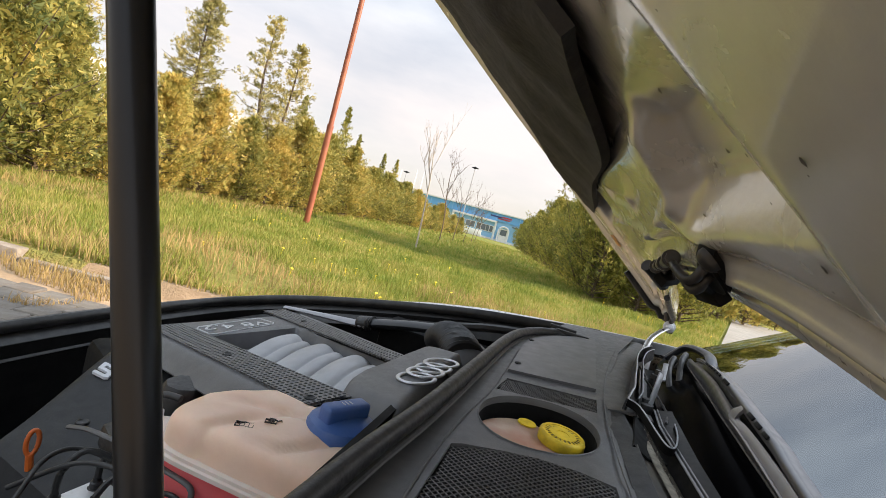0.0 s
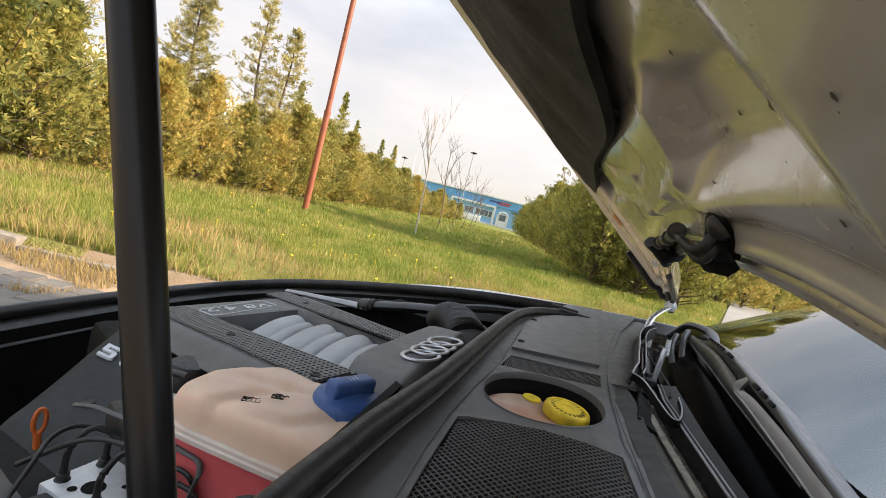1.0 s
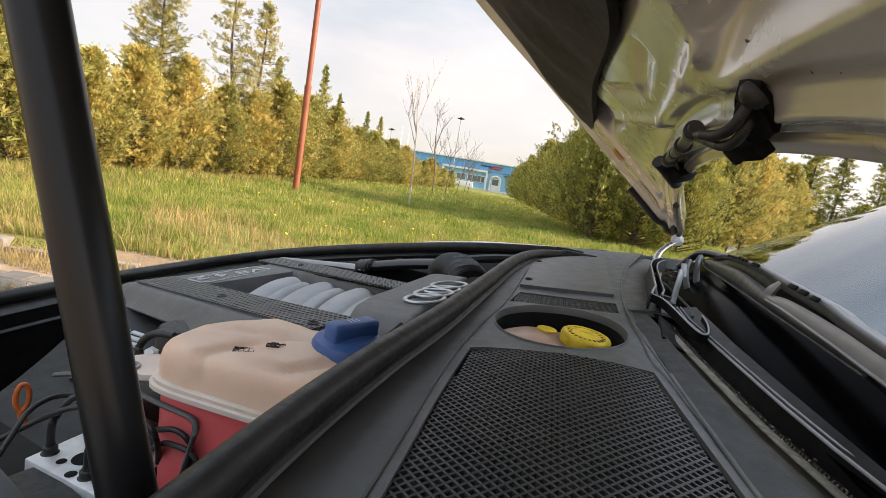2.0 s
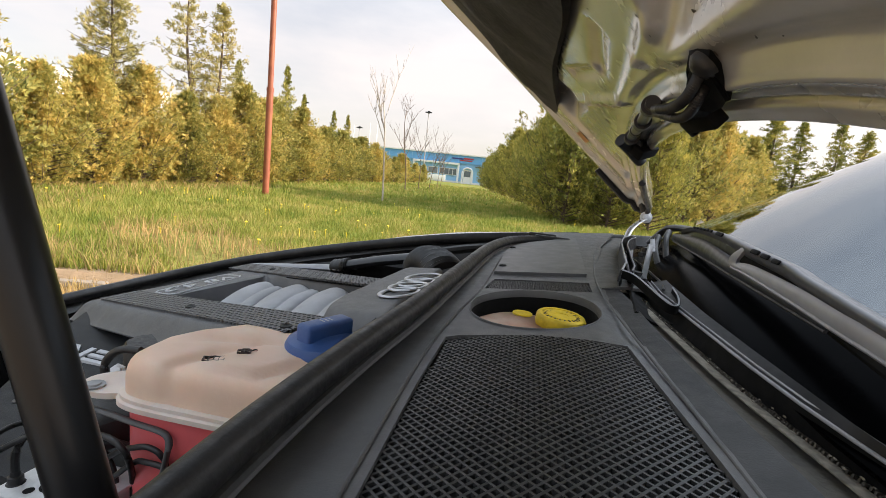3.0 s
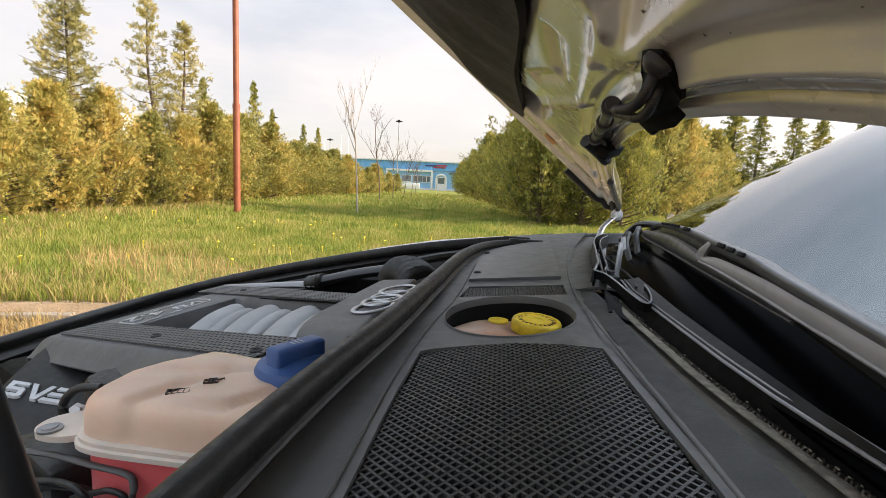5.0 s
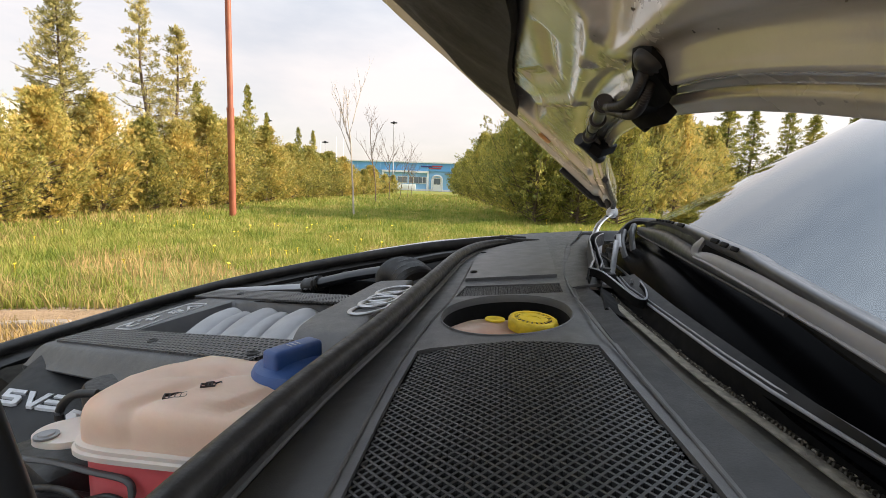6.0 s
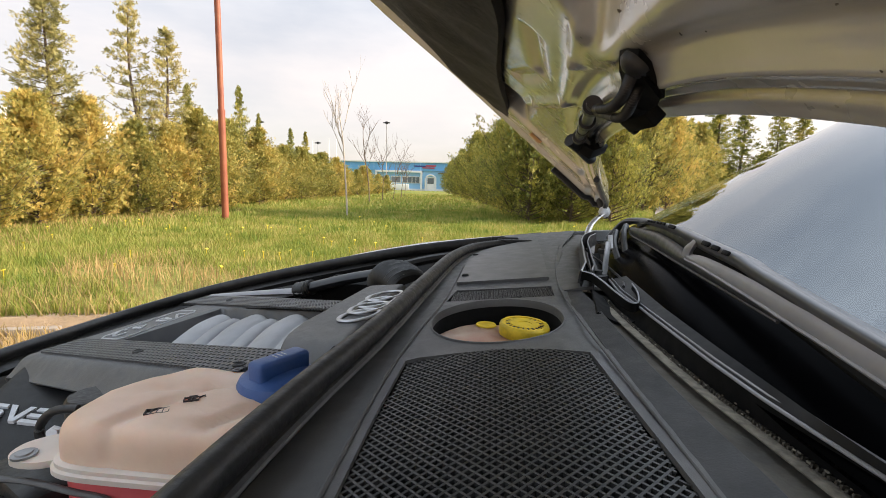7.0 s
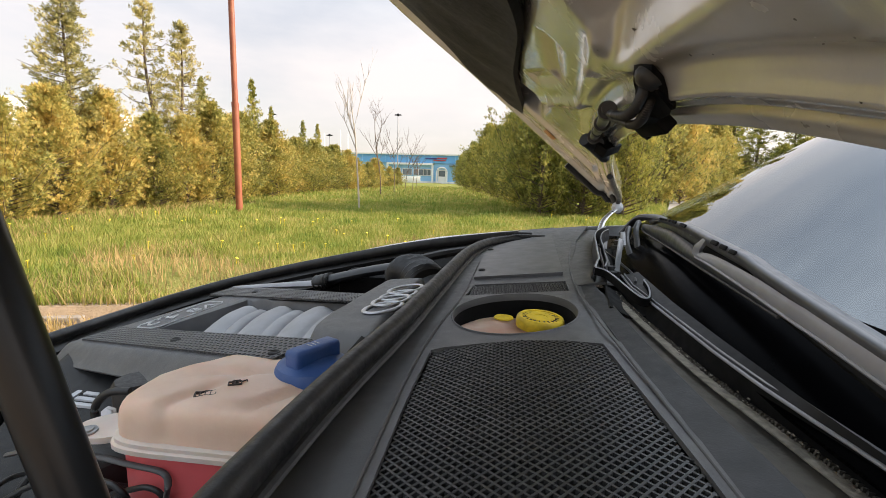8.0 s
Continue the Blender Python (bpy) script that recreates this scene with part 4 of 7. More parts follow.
def grille_right(y):
    return float(np.interp(y, (0.06, 0.22, 0.27, 0.336, 0.4155), (0.120, 0.1136, 0.1098, 0.1052, 0.1003)))


GR = [(grille_left(y), y) for y in np.linspace(0.06, 0.405, 10)] + [(x, grille_far(x)) for x in np.linspace(-0.061, 0.1003, 16)] + [(grille_right(y), y) for y in np.linspace(0.405, 0.06, 12)]
VENT = [(-0.044, 0.6274), (0.0974, 0.6252), (0.1003, 0.6844), (-0.0347, 0.6928)]
cover = part("plenum_cover", plate(bmesh.new(), left_edge + right_edge, [HOLE, GR, VENT], cover_z, 0.004), M["cover"], car, "dusty black plastic plenum cover", angle=50)


def lattice(bm, inside, bounds, pitch, width, depth, top, slope):
    """Two crossing families of thin upright bars, each clipped to a region."""
    (x0, x1), (y0, y1) = bounds
    for s in (slope, -slope):
        n0, n1 = int((y0 - abs(s) * 0.25) / pitch) - 6, int((y1 + abs(s) * 0.25) / pitch) + 6
        for k in range(n0, n1):
            c, run = k * pitch, []
            for x in np.linspace(x0, x1, 61):
                y = c + s * (x - (x0 + x1) / 2)
                if inside(x, y):
                    run.append((x, y))
            if len(run) < 2:
                continue
            n = Vector((-s, 1)).normalized() * width / 2
            pts = [run[round(i * (len(run) - 1) / 6)] for i in range(7)]
            rows = []
            for x, y in pts:
                z = top(x, y)
                rows.append([bm.verts.new(p) for p in ((x + n.x, y + n.y, z), (x - n.x, y - n.y, z), (x - n.x * 1.2, y - n.y * 1.2, z - depth), (x + n.x * 1.2, y + n.y * 1.2, z - depth))])
            for a, b in zip(rows, rows[1:]):
                for i in range(4):
                    bm.faces.new((a[i], a[(i + 1) % 4], b[(i + 1) % 4], b[i]))
            bm.faces.new(rows[0])
            bm.faces.new(rows[-1])
    return bm


def grille_top(x, y):
    return cover_z(x, y) - 0.003 + 0.004 * math.sin(math.pi * min(max((x + 0.06) / 0.18, 0), 1))


bm = lattice(bmesh.new(), lambda x, y: 0.06 < y < grille_far(x) and grille_left(y) < x < grille_right(y), ((-0.066, 0.125), (0.06, 0.435)), 0.0074, 0.0016, 0.007, grille_top, 1.0)
sub("grille", bm, M["grille"], cover, "diamond-mesh air intake grille", angle=30)
bm = lattice(bmesh.new(), lambda x, y: 0.627 < y < 0.691 - 0.05 * (x + 0.035) and -0.041 < x < 0.099 and abs(x - 0.052) > 0.004, ((-0.044, 0.1), (0.62, 0.70)), 0.0062, 0.0012, 0.006, lambda x, y: cover_z(x, y) - 0.0015, 1.3)
sub("grille", bm, M["grille"], cover, angle=30)
# near-black sheets standing in for the deep shade under the openings
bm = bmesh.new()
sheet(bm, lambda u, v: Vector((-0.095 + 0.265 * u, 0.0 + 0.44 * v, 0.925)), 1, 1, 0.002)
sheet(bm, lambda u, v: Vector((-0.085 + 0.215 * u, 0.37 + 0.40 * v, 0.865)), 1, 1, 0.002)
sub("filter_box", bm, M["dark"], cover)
# upstand round the reservoir opening
bm = bmesh.new()
loops = []
for grow, dz in ((1.03, 0.0004), (1.022, 0.0012), (1.006, 0.0012), (0.992, -0.002), (0.990, -0.008)):
    loops.append([bm.verts.new(((x - 0.021) * grow + 0.021, (y - 0.535) * grow + 0.535, cover_z(x, y) + dz)) for x, y in HOLE])
for a, b in zip(loops, loops[1:]):
    for k in range(len(a)):
        bm.faces.new((a[k], a[(k + 1) % len(a)], b[(k + 1) % len(b)], b[k]))
sub("opening_collar", bm, M["cover"], cover)
# shaft walls coloured near-black for the shade inside the opening
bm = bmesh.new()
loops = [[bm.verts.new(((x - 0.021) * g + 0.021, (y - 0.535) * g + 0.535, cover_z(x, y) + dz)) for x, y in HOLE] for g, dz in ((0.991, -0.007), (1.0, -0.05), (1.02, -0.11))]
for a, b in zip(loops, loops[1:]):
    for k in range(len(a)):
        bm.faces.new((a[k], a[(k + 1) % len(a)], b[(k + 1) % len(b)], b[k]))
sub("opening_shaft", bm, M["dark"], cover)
# creased edge left of the grille, raised rib right of it
sub("crease", tube(bmesh.new(), [Vector((p.x, p.y, cover_z(p.x, p.y))) for p in spline([(-0.071, 0.0, 0), (-0.0712, 0.21, 0), (-0.0722, 0.349, 0), (-0.0656, 0.4746, 0), (-0.0490, 0.6113, 0), (-0.0430, 0.722, 0), (-0.0370, 0.90, 0)], 60)], 0.0016, 8), M["cover"], cover)
# service lid with a thick front lip
LID = [(-0.0382, 0.7312), (0.1017, 0.7297), (0.1217, 1.0497), (0.1305, 1.2044), (0.085, 1.185), (0.02, 1.12), (-0.012, 1.06), (-0.030, 0.98)]
sub("service_lid", plate(bmesh.new(), LID, [], lambda x, y: cover_z(x, y) + 0.0045, 0.006), M["lid"], cover, "smooth flat service lid")
# moulded crease that swings past the lid and down beside the grille
sub("crease", tube(bmesh.new(), [Vector((p.x, p.y, cover_z(p.x, p.y) + 0.0002)) for p in spline([(0.129, 0.05, 0), (0.1225, 0.20, 0), (0.1180, 0.30, 0), (0.1125, 0.41, 0), (0.1090, 0.526, 0), (0.1105, 0.672, 0), (0.1218, 0.80, 0), (0.142, 0.95, 0), (0.172, 1.12, 0)], 70)], 0.0011, 8), M["cover"], cover)
for x, y in ((-0.0275, 0.783), (-0.018, 1.012)):
    sub("lid_clip", lathe(bmesh.new(), [(0, 0.0032), (0.0045, 0.0028), (0.0062, 0.0012), (0.0062, -0.003)], (x, y, cover_z(x, y) + 0.0045), 12), M["rubber"], cover)
# rubber seal between bay and plenum: bulb on a ribbed foot
seal3 = [Vector((p.x, p.y, 0.9725)) for p in seal_xy]
seal = part("plenum_seal", tube(bmesh.new(), seal3, 0.0105, 14, squash=1.05), M["rubber"], car, "worn black rubber bulb seal")
sub("seal_foot", tube(bmesh.new(), [p + Vector((0.007, 0, -0.010)) for p in seal3], 0.0065, 8, squash=0.8), M["rubber"], seal)
sub("seal_foot", tube(bmesh.new(), [p + Vector((0.0115, 0, -0.0105)) for p in seal3], 0.0026, 8, squash=0.8), M["cover"], seal, "dusty lower lip")
sub("seal_foot", tube(bmesh.new(), [p + Vector((-0.008, 0, -0.014)) for p in seal3], 0.010, 8), M["rubber"], seal)
for a, b in (((0.015, 1.24), (0.085, 1.235)), ((0.03, 1.19), (0.115, 1.185))):
    sub("seal_clip", box(bmesh.new(), (a[0], a[1] - 0.008, 0.975), (b[0], b[1] + 0.008, 0.986), 0.003), M["rubber"], seal)


# ledges, gutter and lip between cover and glass
def table(xs, ys):
    return lambda y: float(np.interp(y, xs, ys))


bead_x = table((-0.02, 0.15, 0.227, 0.2442, 0.2975, 0.3879, 0.4577, 0.5622, 0.6044, 0.7025), (0.163, 0.156, 0.1516, 0.1507, 0.1463, 0.1415, 0.1395, 0.1390, 0.1395, 0.1340))
gutter_x = table((-0.02, 0.15, 0.2473, 0.3074, 0.3317, 0.3661, 0.4087, 0.4822, 0.5268, 0.6113, 0.70), (0.222, 0.204, 0.1915, 0.184, 0.180, 0.1758, 0.1725, 0.1690, 0.1665, 0.1645, 0.166))
lip_x = table((-0.02, 0.15, 0.2512, 0.2721, 0.3184, 0.382, 0.5205, 0.6249, 0.72), (0.226, 0.208, 0.1955, 0.1925, 0.1868, 0.1825, 0.179, 0.1765, 0.185))
band_x = table((-0.02, 0.15, 0.2797, 0.3241, 0.4115, 0.5185, 0.6876, 0.72), (0.216, 0.203, 0.1955, 0.1955, 0.1951, 0.1965, 0.2056, 0.210))
RUN = np.linspace(-0.02, 0.70, 50)


def ribbon(name, a, b, mat, thick, parent, label="", bulge=0.0):
    def f(u, v):
        i = round(u * (len(a) - 1))
        return a[i].lerp(b[i], v) + Vector((0, 0, bulge * math.sin(math.pi * v)))
    return sub(name, sheet(bmesh.new(), f, len(a) - 1, 6, thick), mat, parent, label)


def along(fx, z, off=0.0):
    return [Vector((fx(y) + off, y, z)) for y in RUN]


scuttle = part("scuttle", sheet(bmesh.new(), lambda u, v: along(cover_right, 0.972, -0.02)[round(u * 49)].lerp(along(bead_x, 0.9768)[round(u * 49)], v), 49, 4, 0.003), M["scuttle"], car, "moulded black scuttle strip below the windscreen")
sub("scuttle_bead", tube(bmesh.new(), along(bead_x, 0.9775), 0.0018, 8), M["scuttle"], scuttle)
ribbon("gutter", along(bead_x, 0.9720, 0.001), along(gutter_x, 0.9690, 0.004), M["gutter"], -0.002, scuttle, "dusty rain gutter", -0.003)
rng = random.Random(8)
ribbon("gutter_silt", along(gutter_x, 0.9722, -0.010), along(gutter_x, 0.9708, 0.001), M["silt"], -0.001, scuttle, "film of pale silt in the gutter", 0.0004)
bm = bmesh.new()
for y in np.linspace(-0.01, 0.66, 190):
    bmesh.ops.create_cube(bm, size=1.0, matrix=Matrix.Translation((gutter_x(y) + 0.002 + rng.uniform(-0.0006, 0.0006), y, 0.9718)) @ pose(0, 0, 0, 0, 18, 24) @ Matrix.Diagonal((0.0052, 0.0012, 0.0022, 1)))
sub("ribbed_edge", bm, M["grime"], scuttle, "ribbed rubber edge of the gutter", smooth=False, kind="stuff")
bm = bmesh.new()
for y in np.linspace(-0.02, 0.66, 90):
    bmesh.ops.create_icosphere(bm, subdivisions=1, radius=rng.uniform(0.0004, 0.0013), matrix=Matrix.Translation((gutter_x(y) + rng.gauss(-0.001, 0.0022), y + rng.uniform(-0.003, 0.003), 0.9735)) @ Matrix.Diagonal((0.8, 1.6, 0.6, 1)))
sub("gutter_debris", bm, M["silt"], scuttle, "crumbs of earth and leaf", kind="stuff")
# two pale tubes paint the highlights that run along the lip
sub("screen_lip", tube(bmesh.new(), along(lip_x, 0.9882), 0.0013, 8), M["arm_grey"], scuttle, "pale line painted as the highlight along the rubber lip")
sub("screen_lip", tube(bmesh.new(), along(lip_x, 0.9900, 0.0042), 0.0009, 8), M["arm_grey"], scuttle)
# wall coloured near-black for the deep shade of the gap under the lip
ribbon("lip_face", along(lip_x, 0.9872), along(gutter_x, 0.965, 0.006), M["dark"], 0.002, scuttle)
ribbon("cowl_band", along(lip_x, 0.9880, 0.001), along(band_x, 0.9945), M["cowl"], -0.002, scuttle, "soft black cowl edge")
sub("scuttle_end", sheet(bmesh.new(), lambda u, v: Vector((cover_right(0.66 + 0.72 * u) - 0.012 + (0.10 - 0.03 * u) * v, 0.66 + 0.72 * u, 0.974 + 0.012 * math.sin(math.pi * v) - 0.012 * v)), 20, 6, 0.004), M["cover"], scuttle)

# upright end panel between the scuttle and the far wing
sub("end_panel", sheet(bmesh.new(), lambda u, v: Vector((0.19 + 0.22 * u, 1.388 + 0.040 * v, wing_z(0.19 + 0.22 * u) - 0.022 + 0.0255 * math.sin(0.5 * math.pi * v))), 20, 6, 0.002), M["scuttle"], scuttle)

# wiper linkage well: an open moulded tray with upright walls, lever, spindle and nut
RIMW = [(0.262, 1.20, 1.012), (0.224, 1.10, 1.013), (0.198, 0.995, 1.012), (0.179, 0.88, 1.012), (0.161, 0.775, 1.013), (0.149, 0.70, 1.013), (0.139, 0.66, 1.014), (0.126, 0.607, 1.015)]
wall_top = spline(RIMW, 44)
well = part("wiper_well", sheet(bmesh.new(), lambda u, v: wall_top[round(u * 44)] + Vector((-0.003 * v, -0.006 * v, -0.036 * v * (1 - 0.6 * ss(0.72, 1.0, u)))), 44, 3, 0.0022), M["cowl"], car, "black moulded well round the wiper linkage", angle=40)
# pale tubes on this rim and those below paint the edge highlights
sub("well_rim", tube(bmesh.new(), wall_top, 0.0013, 8), M["arm_grey"], well, "pale rim line painted as an edge highlight")
inner_top = [p + Vector((0.013, 0.004, -0.004)) for p in wall_top[2:41]]
sub("inner_wall", sheet(bmesh.new(), lambda u, v: inner_top[round(u * 38)] + Vector((0.004 * v, 0, -0.026 * v)), 38, 2, 0.0018), M["rubber"], well)
sub("inner_rim", tube(bmesh.new(), inner_top, 0.0010, 6), M["arm_grey"], well)
# front recess: a lip that swings round from the corner towards the screen
lip_line = spline([(0.126, 0.607, 1.015), (0.139, 0.604, 1.012), (0.148, 0.582, 1.007), (0.156, 0.556, 1.001), (0.165, 0.532, 0.996), (0.176, 0.540, 0.995), (0.187, 0.580, 0.997), (0.192, 0.62, 0.999)], 36)
# recess lip and well floor coloured near-black as if in deep shade
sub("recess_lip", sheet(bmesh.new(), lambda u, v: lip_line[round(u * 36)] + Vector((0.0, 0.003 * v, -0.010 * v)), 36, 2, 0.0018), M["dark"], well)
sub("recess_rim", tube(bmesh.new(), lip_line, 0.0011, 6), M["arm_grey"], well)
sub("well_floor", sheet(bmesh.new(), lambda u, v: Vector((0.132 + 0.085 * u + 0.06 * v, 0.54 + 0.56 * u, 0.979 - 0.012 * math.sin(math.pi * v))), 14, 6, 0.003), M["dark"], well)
sub("lever", box(bmesh.new(), (-0.0045, -0.0015, -0.030), (0.0045, 0.0015, 0.026), 0.001, 2, Matrix.Translation((0.180, 0.711, 1.018)) @ pose(0, 0, 0, -28, 25, 20)), M["lever"], well, "dull steel wiper lever")
sub("lever", box(bmesh.new(), (-0.0040, -0.05, -0.0015), (0.0040, 0.05, 0.0015), 0.001, 2, Matrix.Translation((0.200, 0.775, 1.034)) @ pose(0, 0, 0, 6, -10, -14)), M["lever"], well)
sub("spindle", lathe(bmesh.new(), [(0, 0.010), (0.007, 0.009), (0.008, 0.004), (0.013, 0.002), (0.014, -0.020)], (0.168, 0.70, 0.992), 14), M["rubber"], well)
sub("nut", lathe(bmesh.new(), [(0, 0.012), (0.006, 0.012), (0.006, 0.004), (0.011, 0.003), (0.011, -0.004)], (0.205, 0.83, 1.012), 6), M["rubber"], well)
sub("partition", tube(bmesh.new(), spline([(0.198, 0.95, 0.998), (0.205, 0.90, 0.990), (0.190, 0.84, 1.000), (0.196, 0.78, 0.996), (0.200, 0.70, 0.990), (0.186, 0.635, 0.992)], 30), 0.0018, 8), M["wiper"], well)
sub("cable", tube(bmesh.new(), spline([(0.262, 1.02, 0.985), (0.262, 0.98, 1.022), (0.250, 0.94, 1.035), (0.238, 0.90, 1.015), (0.238, 0.85, 0.985)], 24), 0.0055, 8), M["rubber"], well)
sub("cable", tube(bmesh.new(), spline([(0.285, 1.05, 0.99), (0.290, 1.02, 1.03), (0.276, 0.97, 1.045), (0.262, 0.93, 1.03), (0.258, 0.88, 0.985)], 24), 0.0055, 8), M["rubber"], well)
sub("corner_cap", tube(bmesh.new(), spline([(0.292, 1.16, 1.0), (0.318, 1.13, 1.040), (0.332, 1.04, 1.050), (0.318, 0.95, 1.046), (0.300, 0.90, 1.02)], 20), 0.011, 10, squash=0.7), M["wiper"], well)


# wiper: dark spoiler blade with slots, lighter flat arm under it, rounded lower shell
def strip(upper, lower, bulge, thick, n=48, m=6):
    """A long moulded strip between two edge lines, bowed towards the bay."""
    a, b = spline(upper, n), spline(lower, n)
    out = Vector((-0.80, -0.35, 0.45))
    return sheet(bmesh.new(), lambda u, v: a[round(u * n)].lerp(b[round(u * n)], v) + out * (bulge * math.sin(math.pi * v) ** 0.7), n, m, thick)


BLADE_T = [(0.282, 0.905, 1.052), (0.260, 0.795, 1.066), (0.243, 0.648, 1.075), (0.227, 0.517, 1.074), (0.216, 0.423, 1.071), (0.211, 0.386, 1.067), (0.205, 0.337, 1.063), (0.198, 0.276, 1.058), (0.185, 0.16, 1.050), (0.172, 0.03, 1.042)]
BLADE_B = [(0.282, 0.903, 1.049), (0.260, 0.793, 1.062), (0.242, 0.644, 1.066), (0.227, 0.513, 1.065), (0.215, 0.420, 1.0625), (0.212, 0.390, 1.059), (0.205, 0.335, 1.055), (0.198, 0.274, 1.050), (0.185, 0.16, 1.042), (0.172, 0.03, 1.034)]
BLADE_T = [(x, y, z - 0.0035 * ss(0.72, 0.50, y)) for x, y, z in BLADE_T]   # the spoiler widens towards the arm's tip
BLADE_B = [(x, y, z - 0.0075 * ss(0.72, 0.50, y)) for x, y, z in BLADE_B]
wiper = part("windscreen_wiper", strip(BLADE_T, BLADE_B, 0.0075, -0.004, 48, 10), M["spoiler"], car, "black windscreen wiper lying along the glass")
sub("blade_back", strip([(x + 0.012, y, z - 0.003) for x, y, z in BLADE_T], BLADE_T, 0.002, -0.003), M["spoiler"], wiper)
sub("rubber_edge", tube(bmesh.new(), [p + Vector((0.010, 0, -0.018)) for p in spline(BLADE_B, 50)], 0.004, 6), M["dark"], wiper)
ARM_T = [(0.231, 0.553, 1.048), (0.225, 0.496, 1.054), (0.212, 0.389, 1.0535), (0.203, 0.320, 1.0505), (0.198, 0.273, 1.049), (0.186, 0.16, 1.045), (0.172, 0.03, 1.040)]
ARM_B = [(0.231, 0.550, 1.043), (0.224, 0.490, 1.043), (0.211, 0.383, 1.0405), (0.203, 0.315, 1.038), (0.197, 0.268, 1.037), (0.184, 0.155, 1.032), (0.170, 0.03, 1.026)]
def at_y(line, y):
    ys = [p[1] for p in line][::-1]
    return Vector([float(np.interp(y, ys, [p[i] for p in line][::-1])) for i in range(3)])


# filler strip in near-black paints the shadow line between blade and arm
GAP_Y = list(np.linspace(0.60, 0.03, 14))
sub("blade_foot", strip([at_y(BLADE_B, y) + Vector((0.003, 0, 0.001)) for y in GAP_Y], [at_y(ARM_T, y) + Vector((0.004, 0, -0.006)) for y in GAP_Y], 0.0, -0.003), M["dark"], wiper, "near-black strip standing in for the shadow between wiper blade and arm")
arm = sub("arm", strip([(x - 0.004, y, z) for x, y, z in ARM_T], [(x - 0.006, y, z) for x, y, z in ARM_B], 0.0016, -0.005), M["arm_grey"], wiper, "flat grey wiper arm")
sub("arm_edge", tube(bmesh.new(), [p + Vector((-0.006, 0, 0)) for p in spline(ARM_B, 50)], 0.0014, 6), M["arm_grey"], wiper)
SHELL_T = [(0.276, 0.93, 1.046), (0.265, 0.853, 1.051), (0.250, 0.71, 1.057), (0.231, 0.549, 1.050), (0.221, 0.464, 1.044), (0.213, 0.402, 1.041), (0.207, 0.346, 1.038)]
SHELL_B = [(0.279, 0.951, 1.035), (0.270, 0.902, 1.033), (0.249, 0.719, 1.033), (0.233, 0.603, 1.034), (0.224, 0.512, 1.033), (0.216, 0.441, 1.033), (0.206, 0.342, 1.032)]
NECK_Y = list(np.linspace(0.90, 0.56, 10))
sub("blade_foot", strip([at_y(BLADE_B, y) + Vector((0.002, 0, 0.001)) for y in NECK_Y], [at_y(SHELL_T, y) + Vector((0.003, 0, -0.003)) for y in NECK_Y], 0.0, -0.003), M["wiper"], wiper)
sub("lower_shell", strip(SHELL_T, SHELL_B, 0.004, -0.004, 48, 10), M["wiper"], wiper)
sub("shell_edge", tube(bmesh.new(), [p + Vector((-0.001, 0, 0)) for p in spline(SHELL_B, 50)], 0.0014, 6), M["rubber"], wiper)
sub("bracket", strip([(0.236, 0.600, 1.0665), (0.229, 0.545, 1.0715), (0.224, 0.522, 1.0690), (0.222, 0.528, 1.058), (0.223, 0.535, 1.049), (0.221, 0.510, 1.049)],
                     [(0.236, 0.600, 1.0620), (0.229, 0.548, 1.0655), (0.224, 0.535, 1.0650), (0.222, 0.548, 1.056), (0.223, 0.552, 1.046), (0.221, 0.515, 1.043)], 0.001, -0.004, 40, 3), M["arm_grey"], wiper, "cranked grey bracket")
blade_mid = [a.lerp(b, 0.45) for a, b in zip(spline(BLADE_T, 300), spline(BLADE_B, 300))]
for y, ly, lz in ((0.755, 0.0058, 0.0016), (0.735, 0.0058, 0.0016), (0.715, 0.0058, 0.0017), (0.696, 0.0058, 0.0018), (0.678, 0.0058, 0.0019), (0.661, 0.0055, 0.0020), (0.618, 0.014, 0.0024), (0.490, 0.010, 0.0024), (0.461, 0.0085, 0.0024), (0.435, 0.0075, 0.0022)):
    p = min(blade_mid, key=lambda q: abs(q.y - y))
    sub("slot", box(bmesh.new(), (-0.0012, -ly, -lz), (0.0012, ly, lz), 0.0010, 2, Matrix.Translation(p + Vector((-0.0068, -0.0030, 0.0040))) @ pose(0, 0, 0, 0, 28, -7)), M["dark"], wiper)


# ---- brake reservoir in the opening ----
bm = lathe(bmesh.new(), [(0, 0.0), (0.045, -0.001), (0.056, -0.006), (0.060, -0.018), (0.060, -0.06)], (0.0, 0.0, 0.0), 40, None, lambda k: 1 + 0.10 * math.cos(4 * math.pi * k / 40))
bmesh.ops.transform(bm, matrix=pose(0.006, 0.530, 0.950, 0, 0, 60), verts=bm.verts)
reservoir = part("brake_reservoir", bm, M["amber"], car, "amber translucent brake fluid reservoir")
yc = Vector((0.053, 0.543, 0.9420))
cap = sub("screw_cap", lathe(bmesh.new(), [(0, 0.0204), (0.008, 0.0204), (0.0085, 0.0212), (0.016, 0.0212), (0.0165, 0.0204), (0.0225, 0.0204), (0.023, 0.0217), (0.0262, 0.0217), (0.0278, 0.0203), (0.0287, 0.0183), (0.0290, 0.010), (0.0282, 0.008), (0.020, 0.008), (0.020, -0.01)], yc, 48, (0.04, -0.03, 1), lambda k: 1.0 if k % 4 else 0.975), M["yellow"], reservoir, "dirty yellow screw cap with raised rings", angle=25)
sub("cap_disc", lathe(bmesh.new(), [(0, 0.0016), (0.012, 0.0016), (0.0125, 0.0)], (0.010, 0.570, 0.9500), 24), M["yellow"], reservoir)
bm = bmesh.new()
